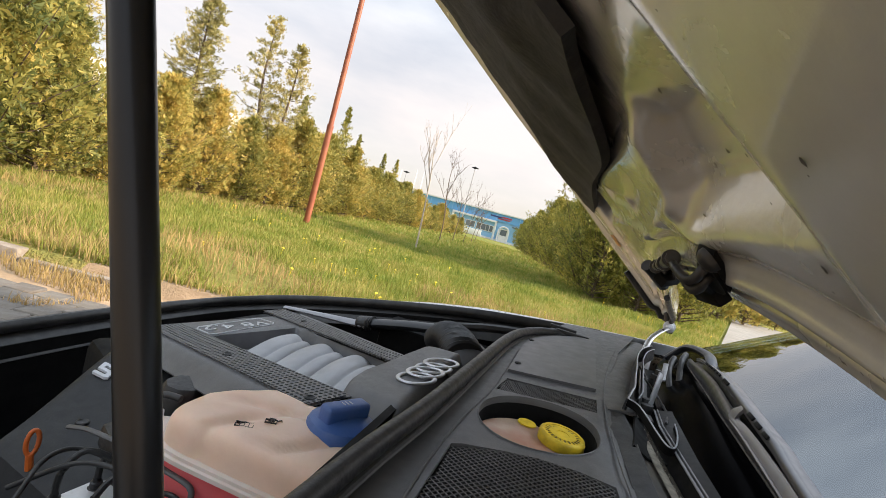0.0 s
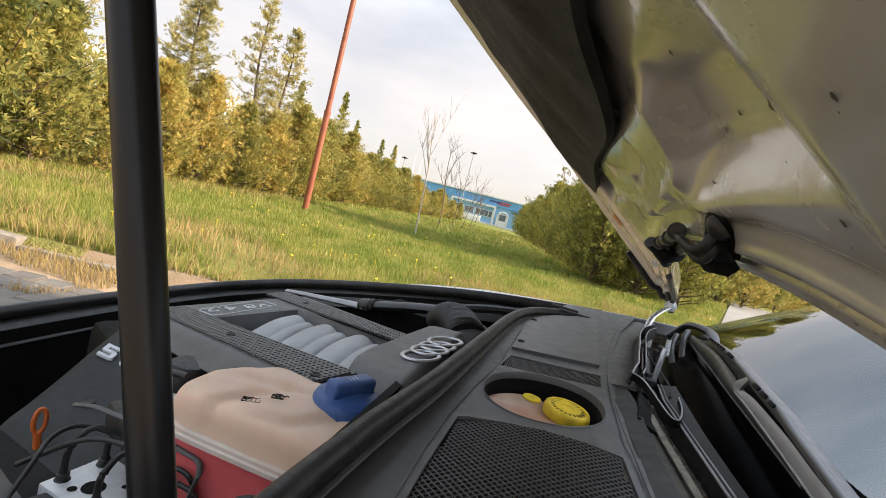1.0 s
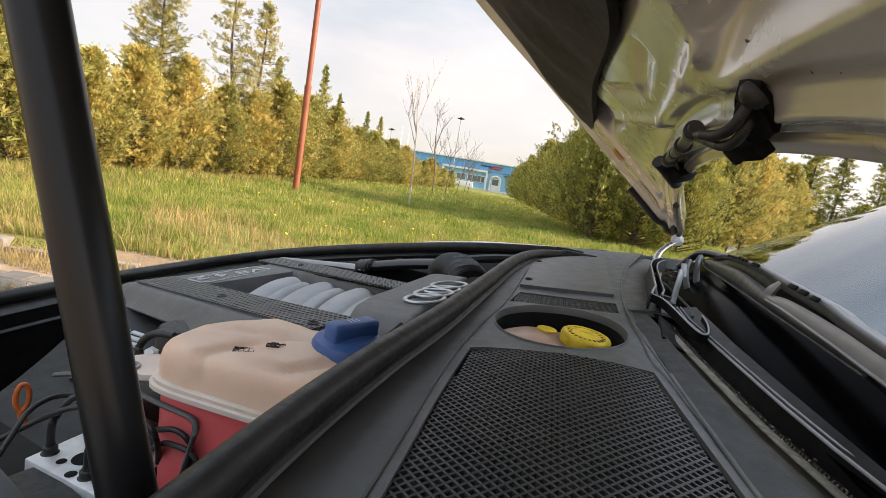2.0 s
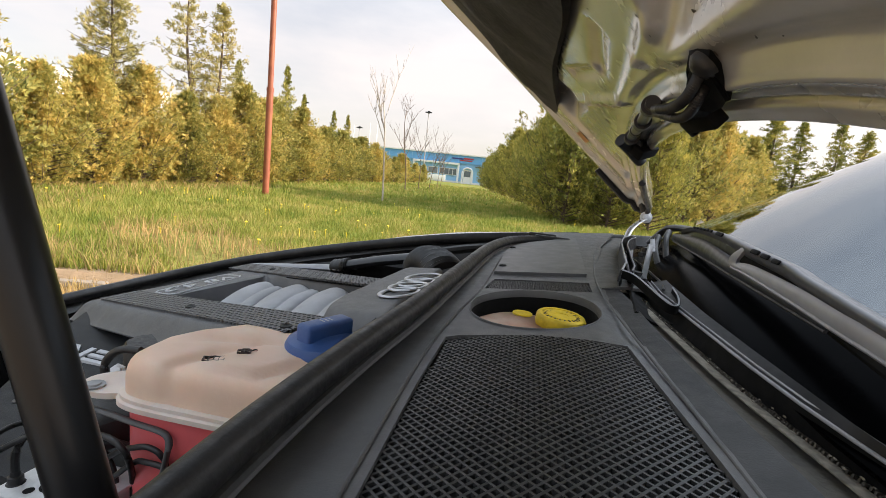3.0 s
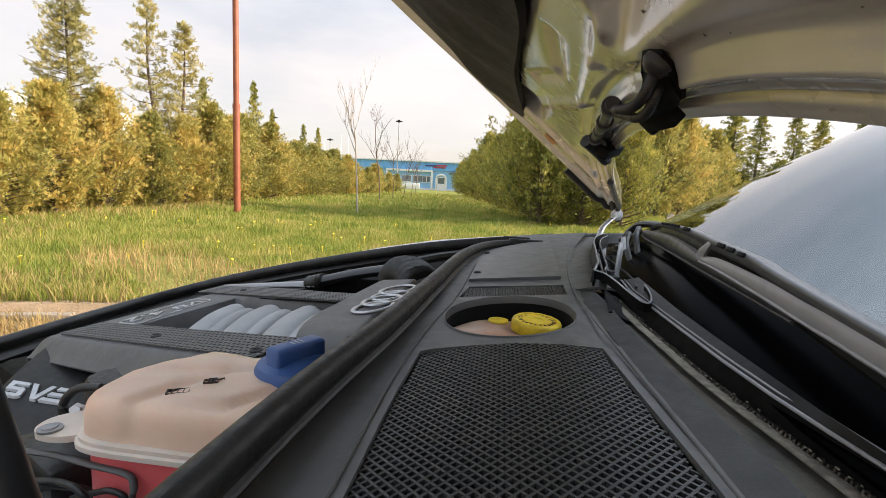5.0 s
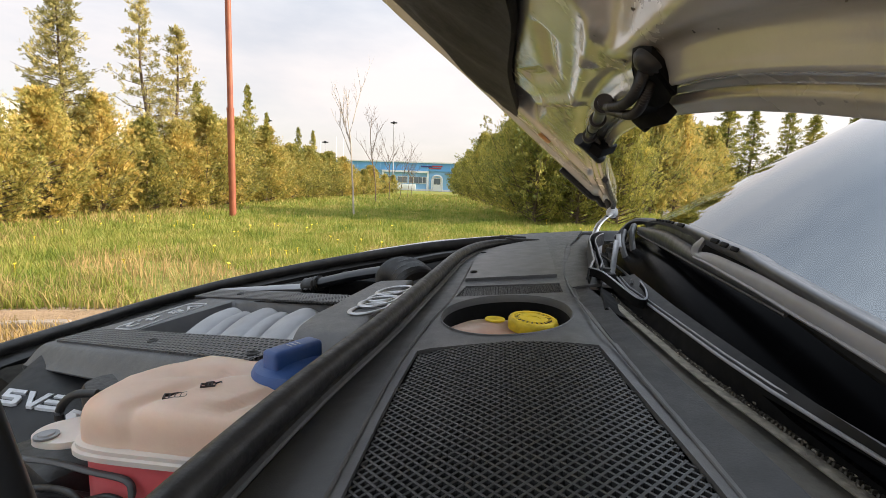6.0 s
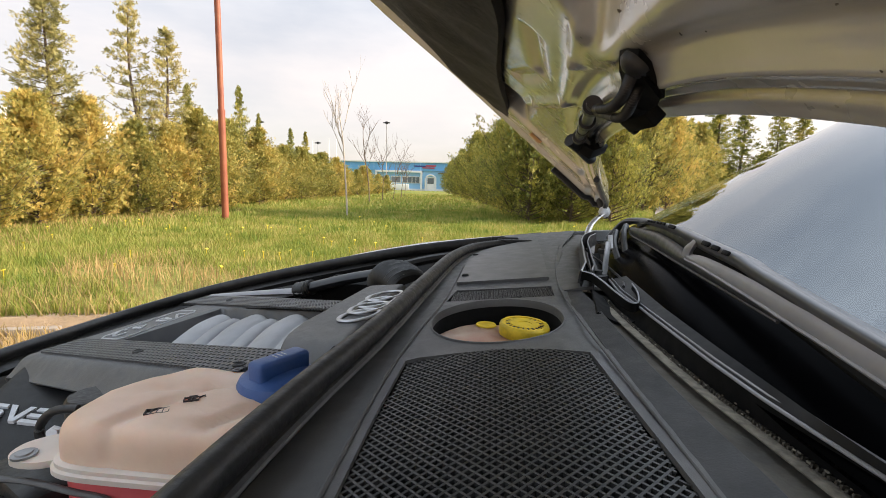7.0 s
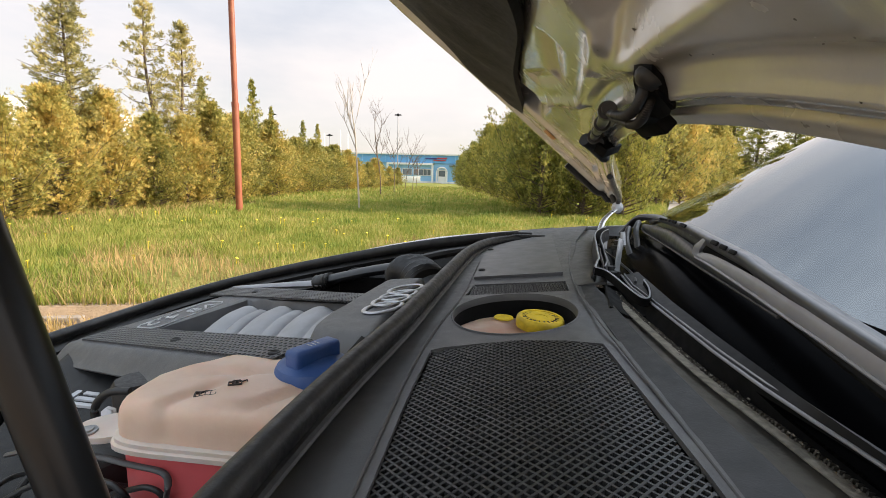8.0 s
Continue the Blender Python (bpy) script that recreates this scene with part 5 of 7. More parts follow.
for k in range(22):
    a = 2 * math.pi * k / 22
    box(bm, (-0.0022, -0.0007, 0), (0.0022, 0.0007, 0.0008), 0, 1, Matrix.Translation(yc) @ pose(0, 0, 0, 0, 2, 0) @ Matrix.Translation((0.0195 * math.cos(a), 0.0195 * math.sin(a), 0.0201)) @ pose(0, 0, 0, 0, 0, math.degrees(a)))
sub("unreadable_marking", bm, M["black_print"], reservoir, smooth=False)


# ---- engine cover; e runs forward along the engine, l across it ----
EX, EY, EO = Vector((-0.900, 0.436, 0)), Vector((0.436, 0.900, 0)), Vector((-0.25, 0.485, 0))


def ew(e, l, h=0.0):
    p = EO + EX * e + EY * l
    return Vector((p.x, p.y, 0.965 + 0.19 * p.x + h))


EM = Matrix(((EX.x, EY.x, 0, 0), (EX.y, EY.y, 0, 0), (0, 0, 1, 0), (0, 0, 0, 1)))


def far_line(e):
    return 0.262 + 0.165 * (e - 0.10)


def cover_body(u, v):
    e = -0.02 + 0.62 * u
    far = far_line(e) + 0.025
    l = -0.062 + (far + 0.062) * v
    nose = ss(0.86, 1.0, u)
    h = -0.004 - 0.026 * (1 - ss(-0.066, -0.030, l)) - 0.05 * ss(far - 0.030, far, l) - 0.03 * nose
    pocket = ss(0.040, 0.052, l) * (1 - ss(0.200 + 0.05 * e, 0.212 + 0.05 * e, l)) * ss(-0.03, 0.0, e) * (1 - ss(0.375, 0.395, e))
    h -= 0.036 * pocket
    return ew(e - 0.08 * nose * (abs(v - 0.5) * 2) ** 2, l, h)


engine = part("engine_cover", sheet(bmesh.new(), cover_body, 90, 80, 0.004), M["engine"], car, "charcoal plastic engine cover with perforated strips", angle=35)


def perforated(e0, e1, l0, l1, n, m, h, skew=(0.0, 0.0)):
    """A strip with round holes through it, cell by cell."""
    bm = bmesh.new()
    de, dl = (e1 - e0) / n, (l1 - l0) / m

    def at(e, l, hh):
        f = (l - l0) / (l1 - l0)
        return ew(e, l + (e - e0) * (skew[0] + (skew[1] - skew[0]) * f), hh)

    for i in range(n):
        for j in range(m):
            ce, cl = e0 + (i + 0.5) * de, l0 + (j + 0.5) * dl
            sq = [(a * de / 2, b * dl / 2) for a, b in ((1, 0), (1, 1), (0, 1), (-1, 1), (-1, 0), (-1, -1), (0, -1), (1, -1))]
            ci = [(0.33 * de * math.cos(k * math.pi / 4), 0.33 * dl * math.sin(k * math.pi / 4)) for k in range(8)]
            a = [bm.verts.new(at(ce + x, cl + y, h)) for x, y in sq]
            b = [bm.verts.new(at(ce + x, cl + y, h)) for x, y in ci]
            c = [bm.verts.new(at(ce + x, cl + y, h - 0.004)) for x, y in ci]
            for k in range(8):
                q = (k + 1) % 8
                bm.faces.new((a[k], a[q], b[q], b[k]))
                bm.faces.new((b[k], b[q], c[q], c[k]))
    bmesh.ops.remove_doubles(bm, verts=bm.verts, dist=1e-5)
    return bm


for e0, e1, l0, l1, n, m, sk in ((-0.02, 0.50, -0.026, 0.036, 58, 8, (0.0, 0.0)), (0.075, 0.58, 0.198, 0.240, 62, 6, (0.115, 0.150))):
    sub("perforated_strip", perforated(e0, e1, l0, l1, n, m, 0.004, sk), M["engine"], engine, angle=30)
    # near-black backing puts the shade inside the holes into colour
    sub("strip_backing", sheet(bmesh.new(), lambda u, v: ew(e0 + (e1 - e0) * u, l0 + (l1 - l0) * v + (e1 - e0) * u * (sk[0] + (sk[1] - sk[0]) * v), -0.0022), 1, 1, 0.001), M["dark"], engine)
for e, l in ((0.235, 0.0), (-0.005, -0.012), (0.42, 0.264)):
    sub("screw", lathe(bmesh.new(), [(0, 0.0005), (0.003, 0.0005), (0.0055, 0.0022), (0.0072, 0.0014), (0.0072, -0.002)], ew(e, l, 0.004), 16), M["rubber"], engine)
# silver intake runners
def runner(e0):
    """Broad arched runner with a lower shoulder beside it; it dips under the strip and ends in a rounded step."""
    def f(u, v):
        a, l = 2 * u - 1, 0.025 + 0.190 * v
        main = max(0.0, 1 - ((a - 0.26) / 0.74) ** 2) ** 0.5
        side = 0.84 * max(0.0, 1 - ((a + 0.60) / 0.44) ** 2) ** 0.5
        tip = 1 - ss(0.86 + 0.03 * a, 1.0, v) ** 1.5
        base = -0.062 + 0.030 * ss(0.0, 0.75, v) - 0.03 * ss(0.9, 1.0, v)
        return ew(e0 + 0.056 * a + 0.035 * v + 0.030 * math.sin(math.pi * v * 0.5), l + 0.008 * a * v, base + 0.026 * max(main, side) * (0.35 + 0.65 * tip))
    return sheet(bmesh.new(), f, 36, 30, 0.002)


for e0 in (0.268, 0.168, 0.068):
    sub("intake_runner", runner(e0), M["runner"], engine, "silver-grey arched intake runner", angle=50)


# rounded housing behind the runners that carries the rings
def hump(u, v):
    l = 0.005 + 0.375 * v
    front = float(np.interp(l, (0.0, 0.026, 0.083, 0.128, 0.172, 0.234, 0.322, 0.38), (-0.03, 0.005, 0.055, 0.078, 0.086, 0.104, 0.125, 0.09)))
    back = max(-0.20, (-0.135 + 0.436 * l) / 0.9)
    e = front - (front - back) * u
    drop = 0.060 * (1 - ss(0.0, 0.20, u)) ** 1.6 + 0.05 * (1 - ss(0.0, 0.16, v)) ** 1.5 + 0.06 * ss(0.86, 1.0, v) ** 1.5 + 0.03 * ss(0.75, 1.0, u)
    return ew(e, l, 0.007 - drop)


sub("rear_hump", sheet(bmesh.new(), hump, 40, 44, 0.003), M["engine"], engine)
for k in range(4):
    c, rr = Vector((-0.031 + 0.0105 * k, 0.149 + 0.0310 * k)), 0.0268
    ring = [ew(c.x + rr * math.cos(a), c.y + rr * math.sin(a), 0.0090 + 0.0012 * (k % 2)) for a in np.linspace(0, 2 * math.pi, 49)]
    sub("emblem_ring", tube(bmesh.new(), ring, 0.0036, 10, squash=0.5), M["chrome"], engine, "satin silver ring")
# plate with the engine's size, read from the front of the car
frame_pts = [(a + 0.27 * (b - 0.1255), b) for a, b in ((0.424, 0.046), (0.476, 0.046), (0.486, 0.056), (0.486, 0.195), (0.476, 0.205), (0.424, 0.205), (0.414, 0.195), (0.414, 0.056), (0.424, 0.046))]
dense = []
for (a, b), (c, d) in zip(frame_pts, frame_pts[1:]):
    dense += [ew(a + (c - a) * t, b + (d - b) * t, 0.0005) for t in (0, 0.25, 0.5, 0.75)]
dense.append(dense[0])
plaque = sub("size_plate", tube(bmesh.new(), dense, 0.0014, 6), M["white_print"], engine, "raised pale outline of the size plate")
slope_m = Matrix.Rotation(-math.atan(0.19), 4, "Y")
tm = Matrix.Translation(ew(0.450, 0.1255, 0.0012)) @ slope_m @ Matrix(((-EY.x, -EX.x, 0, 0), (-EY.y, -EX.y, 0, 0), (0, 0, 1, 0), (0, 0, 0, 1)))
letters("lettering", "V8 4.2", 0.054, tm, M["white_print"], engine, 0.0008, 0.15)


# lower side cover with its large pale lettering
def side_cover(u, v):
    y = 0.33 + 0.33 * v
    x = -0.36 - (0.262 + 0.44 * (y - 0.33)) * u
    return Vector((x, y + 0.05 * (u - 0.5), 0.765 + 0.055 * ss(0.0, 1.0, v) - 0.06 * (1 - ss(0, 0.10, v)) - 0.10 * ss(0.88, 1.0, u) - 0.0045))


lower = part("side_cover", sheet(bmesh.new(), side_cover, 40, 24, 0.004), M["bank_cover"], car, "lower black plastic cylinder-bank cover")
def stroke(points):
    """One raised flat stroke; points are metres along the writing and shares of its height."""
    bm = bmesh.new()
    q = [Vector((-0.6496 + 0.998 * a - 0.013 * b, 0.5302 - 0.06 * a + 0.030 * b, 0.8022 + 0.005 * b)) for a, b in points]
    lo, hi = [bm.verts.new(p - Vector((0, 0, 0.004))) for p in q], [bm.verts.new(p) for p in q]
    bm.faces.new(hi)
    for i in range(len(q)):
        bm.faces.new((lo[i], lo[(i + 1) % len(q)], hi[(i + 1) % len(q)], hi[i]))
    return bm


FIVE = [(0.0, 0.0), (0.026, 0.0), (0.032, 0.10), (0.032, 0.52), (0.028, 0.62), (0.010, 0.62), (0.010, 0.80), (0.032, 0.80), (0.032, 1.0), (0.001, 1.0), (0.001, 0.42), (0.023, 0.42), (0.023, 0.20), (0.0, 0.20)]
VEE = [(0.049, 0.0), (0.058, 0.0), (0.075, 1.0), (0.066, 1.0), (0.0535, 0.25), (0.046, 1.0), (0.036, 1.0)]
for shape in (FIVE, VEE):
    sub("lettering", stroke(shape), M["white_print"], lower, smooth=False)
for b0, a0 in ((0.0, 0.063), (0.40, 0.070), (0.80, 0.078)):
    sub("lettering_bar", stroke([(a0, b0), (0.103, b0), (0.103, b0 + 0.2), (a0 + 0.003, b0 + 0.2)]), M["white_print"], lower, smooth=False)
sub("screw", lathe(bmesh.new(), [(0, 0.0002), (0.0045, 0.0004), (0.0065, 0.0020), (0.0080, 0.0012), (0.0080, -0.002)], (-0.558, 0.449, 0.7815), 16), M["rubber"], lower)
# filler cap and gap under the cover's near edge
sub("oil_filler_cap", lathe(bmesh.new(), [(0, 0.02), (0.026, 0.02), (0.030, 0.014), (0.030, -0.02)], (-0.462, 0.512, 0.835), 24, None, lambda k: 1.0 if k % 3 else 0.95), M["rubber"], lower, "black oil filler cap")
# near-black block standing in for the shaded gap below the cover
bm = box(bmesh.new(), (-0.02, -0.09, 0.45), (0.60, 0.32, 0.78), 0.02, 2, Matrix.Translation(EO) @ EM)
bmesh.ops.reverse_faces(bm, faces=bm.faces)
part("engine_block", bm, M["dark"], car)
# dipstick
dip = part("dipstick", tube(bmesh.new(), [Vector((-0.537, 0.370, 0.7935)) + 0.0058 * math.sin(a) * Vector((0.61, 0.79, 0)) + 0.0145 * math.cos(a) * Vector((-0.15, 0.15, 0.97)) for a in np.linspace(math.pi, 3 * math.pi, 40)], 0.0027, 10, squash=1.0), M["orange"], car, "orange oil dipstick ring handle")
sub("stem", tube(bmesh.new(), [Vector((-0.535, 0.368, 0.779)), Vector((-0.532, 0.368, 0.765)), Vector((-0.529, 0.368, 0.74))], 0.0042, 8), M["orange"], dip)
sub("collar", lathe(bmesh.new(), [(0.004, 0.012), (0.010, 0.01), (0.011, 0.0), (0.005, -0.012)], (-0.529, 0.368, 0.742), 14), M["orange"], dip)

# ---- coolant tank ----
TANK = Vector((-0.243, 0.401, 0))   # middle of the tank
TX, TY = Vector((-1.0, 0.0, 0)), Vector((0.0, 1.0, 0))


def tank_loop(scale, z, n=144, grow=0.0, lobes=0.0):
    out = []
    for x, y in ring_points(0, 0, 0.105 * scale + grow, 0.065 * scale + grow, n, 6.0):
        k = 1.0
        if y < 0:
            k -= lobes * (0.065 * math.exp(-((x - 0.044) / 0.007) ** 2) + 0.075 * math.exp(-((x + 0.030) / 0.007) ** 2))
        over = 0.775 * x + 0.63 * y - (0.083 * scale + grow)   # far corner is cut off
        if over > 0:
            x, y = x - 0.775 * over * 0.92, y - 0.63 * over * 0.92
        p = TANK + TX * x + TY * y * k
        out.append(Vector((p.x, p.y, z)))
    return out


def loft(loops, caps=True):
    bm = bmesh.new()
    rows = [[bm.verts.new(p) for p in lp] for lp in loops]
    for a, b in zip(rows, rows[1:]):
        for k in range(len(a)):
            bm.faces.new((a[k], a[(k + 1) % len(a)], b[(k + 1) % len(b)], b[k]))
    if caps:
        bm.faces.new(rows[0][::-1])
        bm.faces.new(rows[-1])
    return bm


tops = [(1.0, 0.879, 0), (1.0, 0.886, 0.5), (1.0, 0.893, 1), (0.998, 0.899, 1), (0.992, 0.904, 1), (0.982, 0.9085, 1), (0.966, 0.9125, 1), (0.942, 0.916, 1), (0.91, 0.9185, 1), (0.87, 0.920, 0.9), (0.82, 0.921, 0.7), (0.76, 0.9217, 0.5)] + [(0.70 - 0.068 * i, 0.922 + 0.00005 * i, max(0, 0.3 - 0.1 * i)) for i in range(11)]
bm = loft([tank_loop(s, z, lobes=k) for s, z, k in tops])
for v in bm.verts:
    if v.co.z > 0.893:
        d = Vector((v.co.x, v.co.y, 0)) - TANK
        e, l, top = d.dot(TX), d.dot(TY), ss(0.893, 0.915, v.co.z)
        g1 = (e - 0.044 + 0.55 * (l + 0.05)) / 0.0085
        g2 = (e + 0.030 + 0.75 * (l + 0.05)) / 0.0085
        v.co.z -= top * 0.0050 * math.exp(-g1 * g1) * ss(0.085, 0.02, l + 0.02)
        v.co.z -= top * 0.0065 * math.exp(-g2 * g2) * ss(0.085, 0.02, l + 0.02)
        v.co.z -= top * 0.0048 * math.exp(-((l - 0.020 + 0.25 * e) / 0.008) ** 2) * ss(0.10, 0.06, abs(e))
        v.co.z -= top * 0.0035 * (math.exp(-((e - 0.005) / 0.010) ** 2) + math.exp(-((e - 0.072) / 0.010) ** 2)) * ss(0.022, 0.058, l)
        v.co.z += top * (0.0025 * ss(-0.03, 0.06, l) + 0.0008 * noise.noise(v.co * 30))
tank = part("coolant_tank", bm, M["tank"], car, "pinkish translucent plastic coolant expansion tank", angle=80)
sub("lower_half", loft([tank_loop(s, z) for s, z in ((0.90, 0.745), (0.95, 0.76), (0.965, 0.80), (0.97, 0.876))]), M["tank_red"], tank, "lower half red with coolant")
sub("weld_flange", loft([tank_loop(1.0, z, grow=g) for g, z in ((0.001, 0.8725), (0.0055, 0.874), (0.0055, 0.8785), (0.0035, 0.880), (0.0035, 0.8835), (0.001, 0.885))]), M["tank_rim"], tank)
tab = [(-0.035, -0.018), (-0.02, -0.028), (0.0, -0.031), (0.02, -0.026), (0.032, -0.008), (0.03, 0.02), (0.0, 0.05), (-0.045, 0.05)]
bm = bmesh.new()
plate(bm, [(-0.374 - 0.72 * p.x, 0.362 + 0.62 * p.y) for p in spline([(a, b, 0) for a, b in tab + tab[:1]], 40)[:-1]], [], lambda x, y: 0.879, 0.006)
sub("mounting_tab", bm, M["tank_rim"], tank)
sub("tab_bolt", lathe(bmesh.new(), [(0, 0.0025), (0.006, 0.0025), (0.0065, 0.0012), (0.0095, 0.001), (0.0095, -0.001)], Vector((-0.380, 0.352, 0.880)), 16), M["lever"], tank)
sub("cable_clamp", tube(bmesh.new(), spline([(-0.380, 0.407, 0.894), (-0.402, 0.405, 0.892), (-0.418, 0.405, 0.879), (-0.422, 0.405, 0.864), (-0.412, 0.405, 0.853)], 20), 0.0042, 10), M["rubber"], tank, "black rubber cable clamp")
sub("clamp_bolt", lathe(bmesh.new(), [(0, 0.005), (0.005, 0.005), (0.0055, 0.001), (0.008, 0.0), (0.008, -0.002)], (-0.405, 0.404, 0.868), 6, (0.3, -0.8, 0.4)), M["steel"], tank)
# neck and blue cap with its grip bar
CAP = Vector((-0.188, 0.434, 0))
bm = lathe(bmesh.new(), [(0.035, -0.03), (0.034, -0.008), (0.033, 0.0)], CAP + Vector((0, 0, 0.922)), 32)
sub("filler_neck", bm, M["tank"], tank)
bm = lathe(bmesh.new(), [(0, 0.015), (0.020, 0.0130), (0.030, 0.0105), (0.0370, 0.007), (0.0395, 0.002), (0.0395, -0.006), (0.036, -0.007)], CAP + Vector((0, 0, 0.923)), 40)
cap_ang = 62
box(bm, (-0.029, -0.0110, 0), (0.029, 0.0110, 0.0275), 0.0045, 3, Matrix.Translation(CAP + Vector((0, 0, 0.923))) @ pose(0, 0, 0, 0, 0, cap_ang))
sub("blue_cap", bm, M["blue"], tank, "blue screw cap with a tall grip bar", angle=35)
bm = bmesh.new()
for k in range(3):
    box(bm, (-0.006 + 0.005 * k, -0.004, 0.0265), (-0.0045 + 0.005 * k, 0.004, 0.0279), 0, 1, Matrix.Translation(CAP + Vector((0, 0, 0.923))) @ pose(0, 0, 0, 0, 0, cap_ang))
sub("cap_symbol", bm, M["cap_print"], tank, smooth=False)
# two moulded symbols: an open book and a small pump
def symbol(lines, at, size, ang):
    bm = bmesh.new()
    for (x0, y0), (x1, y1) in lines:
        a, b = Vector((x0, y0)), Vector((x1, y1))
        n = Vector((-(b - a).y, (b - a).x)).normalized() * 0.042
        bm.faces.new([bm.verts.new((p.x * size, p.y * size, 0)) for p in (a + n, b + n, b - n, a - n)])
    got = bmesh.ops.extrude_face_region(bm, geom=bm.faces[:])["geom"]
    for v in got:
        if isinstance(v, bmesh.types.BMVert):
            v.co.z -= 0.003
    bmesh.ops.transform(bm, matrix=Matrix.Translation(at) @ pose(0, 0, 0, 0, 0, ang), verts=bm.verts)
    return bm


book = [((-1, -.5), (-.4, -.6)), ((-.4, -.6), (0, -.45)), ((0, -.45), (.4, -.6)), ((.4, -.6), (1, -.5)), ((-1, .5), (-.4, .4)), ((-.4, .4), (0, .55)), ((0, .55), (.4, .4)), ((.4, .4), (1, .5)), ((-1, -.5), (-1, .5)), ((1, -.5), (1, .5)), ((0, -.45), (0, .55)), ((-.5, -.6), (-.5, .4)), ((.5, -.6), (.5, .4))]
pump = [((-1, -.5), (.6, -.5)), ((-1, .4), (.6, .4)), ((-1, -.5), (-1, .4)), ((.6, -.5), (.6, .4)), ((-.6, 0), (.3, 0)), ((-.5, .4), (-.5, .7)), ((-.5, .7), (.4, .7)), ((.6, .2), (1.2, .6)), ((1.2, .6), (1.3, .2)), ((-.2, -.5), (-.2, .4)), ((.2, -.5), (.2, .4))]
bearing = 24
sub("book_symbol", symbol(book, Vector((-0.2655, 0.3655, 0.9222)), 0.0090, bearing), M["black_print"], tank, smooth=False)
sub("pump_symbol", symbol(pump, Vector((-0.2475, 0.388, 0.9240)), 0.0075, bearing), M["black_print"], tank, smooth=False)

# pipes, hoses and the brake unit beside the tank
part("coolant_pipe", tube(bmesh.new(), spline([(-0.470, 0.352, 0.846), (-0.440, 0.348, 0.856), (-0.405, 0.345, 0.860), (-0.368, 0.344, 0.861), (-0.328, 0.339, 0.860), (-0.296, 0.335, 0.860), (-0.2855, 0.333, 0.8575), (-0.282, 0.331, 0.852), (-0.282, 0.329, 0.845), (-0.285, 0.329, 0.830), (-0.290, 0.328, 0.80), (-0.295, 0.327, 0.72)], 80), 0.0031, 10, squash=0.8), M["cover"], car, "thin dark grey coolant pipe with a tight bend")
for pts, r in (([(-0.47, 0.30, 0.80), (-0.42, 0.325, 0.835), (-0.370, 0.331, 0.845), (-0.336, 0.325, 0.850), (-0.320, 0.323, 0.843), (-0.319, 0.329, 0.825), (-0.332, 0.346, 0.79), (-0.335, 0.35, 0.72)], 0.0028),
               ([(-0.364, 0.343, 0.81), (-0.338, 0.338, 0.83), (-0.319, 0.333, 0.840), (-0.303, 0.331, 0.845), (-0.290, 0.331, 0.840), (-0.288, 0.335, 0.82), (-0.29, 0.33, 0.74)], 0.0026),
               ([(-0.347, 0.340, 0.80), (-0.319, 0.334, 0.825), (-0.303, 0.331, 0.83), (-0.285, 0.329, 0.83), (-0.276, 0.330, 0.82), (-0.274, 0.330, 0.80), (-0.274, 0.33, 0.74)], 0.0026),
               ([(-0.40, 0.20, 0.76), (-0.428, 0.278, 0.82), (-0.446, 0.309, 0.832), (-0.448, 0.335, 0.835), (-0.433, 0.351, 0.832), (-0.396, 0.357, 0.825), (-0.36, 0.352, 0.80), (-0.35, 0.35, 0.74)], 0.0026)):
    part("hose", tube(bmesh.new(), spline(pts, 44), r, 10), M["rubber"], car, "thin black rubber hose")
part("coolant_pump", lathe(bmesh.new(), [(0, 0.05), (0.02, 0.05), (0.028, 0.042), (0.03, 0.0), (0.03, -0.08)], (-0.186, 0.268, 0.84), 24), M["rubber"], car)
brake = part("brake_unit", box(bmesh.new(), (-0.050, -0.036, -0.03), (0.050, 0.036, 0.0), 0.002, 2, Matrix.Translation((-0.393, 0.338, 0.785)) @ pose(0, 0, 0, 0, 0, -6)), M["steel"], car, "bare aluminium brake unit with tube nuts")
for dx, dy, r in ((-0.041, -0.019, 0.0062), (-0.037, 0.022, 0.0065), (0.018, -0.024, 0.0062)):
    c = Matrix.Translation((-0.393, 0.338, 0.785)) @ pose(0, 0, 0, 0, 0, -6) @ Vector((dx, dy, 0))
    sub("tube_nut", lathe(bmesh.new(), [(0, 0.012), (r * 0.6, 0.012), (r * 0.7, 0.008), (r, 0.007), (r, 0.001), (r * 1.25, 0.0), (r * 1.25, -0.001)], c, 12), M["rubber"], brake)
    sub("brake_tube", tube(bmesh.new(), spline([c + Vector((0, 0, 0.01)), c + Vector((0.001, 0.002, 0.035)), c + Vector((0.012, 0.02, 0.055)), c + Vector((0.05, 0.05, 0.03))], 14), 0.0034, 8), M["rubber"], brake)
for dx, dy, r in ((-0.008, -0.008, 0.010), (-0.022, 0.012, 0.004), (-0.020, -0.022, 0.004), (0.012, 0.012, 0.003), (0.004, -0.029, 0.0045)):
    c = Matrix.Translation((-0.393, 0.338, 0.785)) @ pose(0, 0, 0, 0, 0, -6) @ Vector((dx, dy, 0.0003))
    sub("port", lathe(bmesh.new(), [(0, 0.0), (r, 0.0002), (r * 1.15, 0.0)], c, 16), M["dark"], brake)
part("control_box", box(bmesh.new(), (-0.075, -0.065, -0.06), (0.075, 0.065, 0.0), 0.004, 2, Matrix.Translation((-0.455, 0.225, 0.785)) @ pose(0, 0, 0, 0, 0, -17)), M["wiper"], car, "black control unit housing")
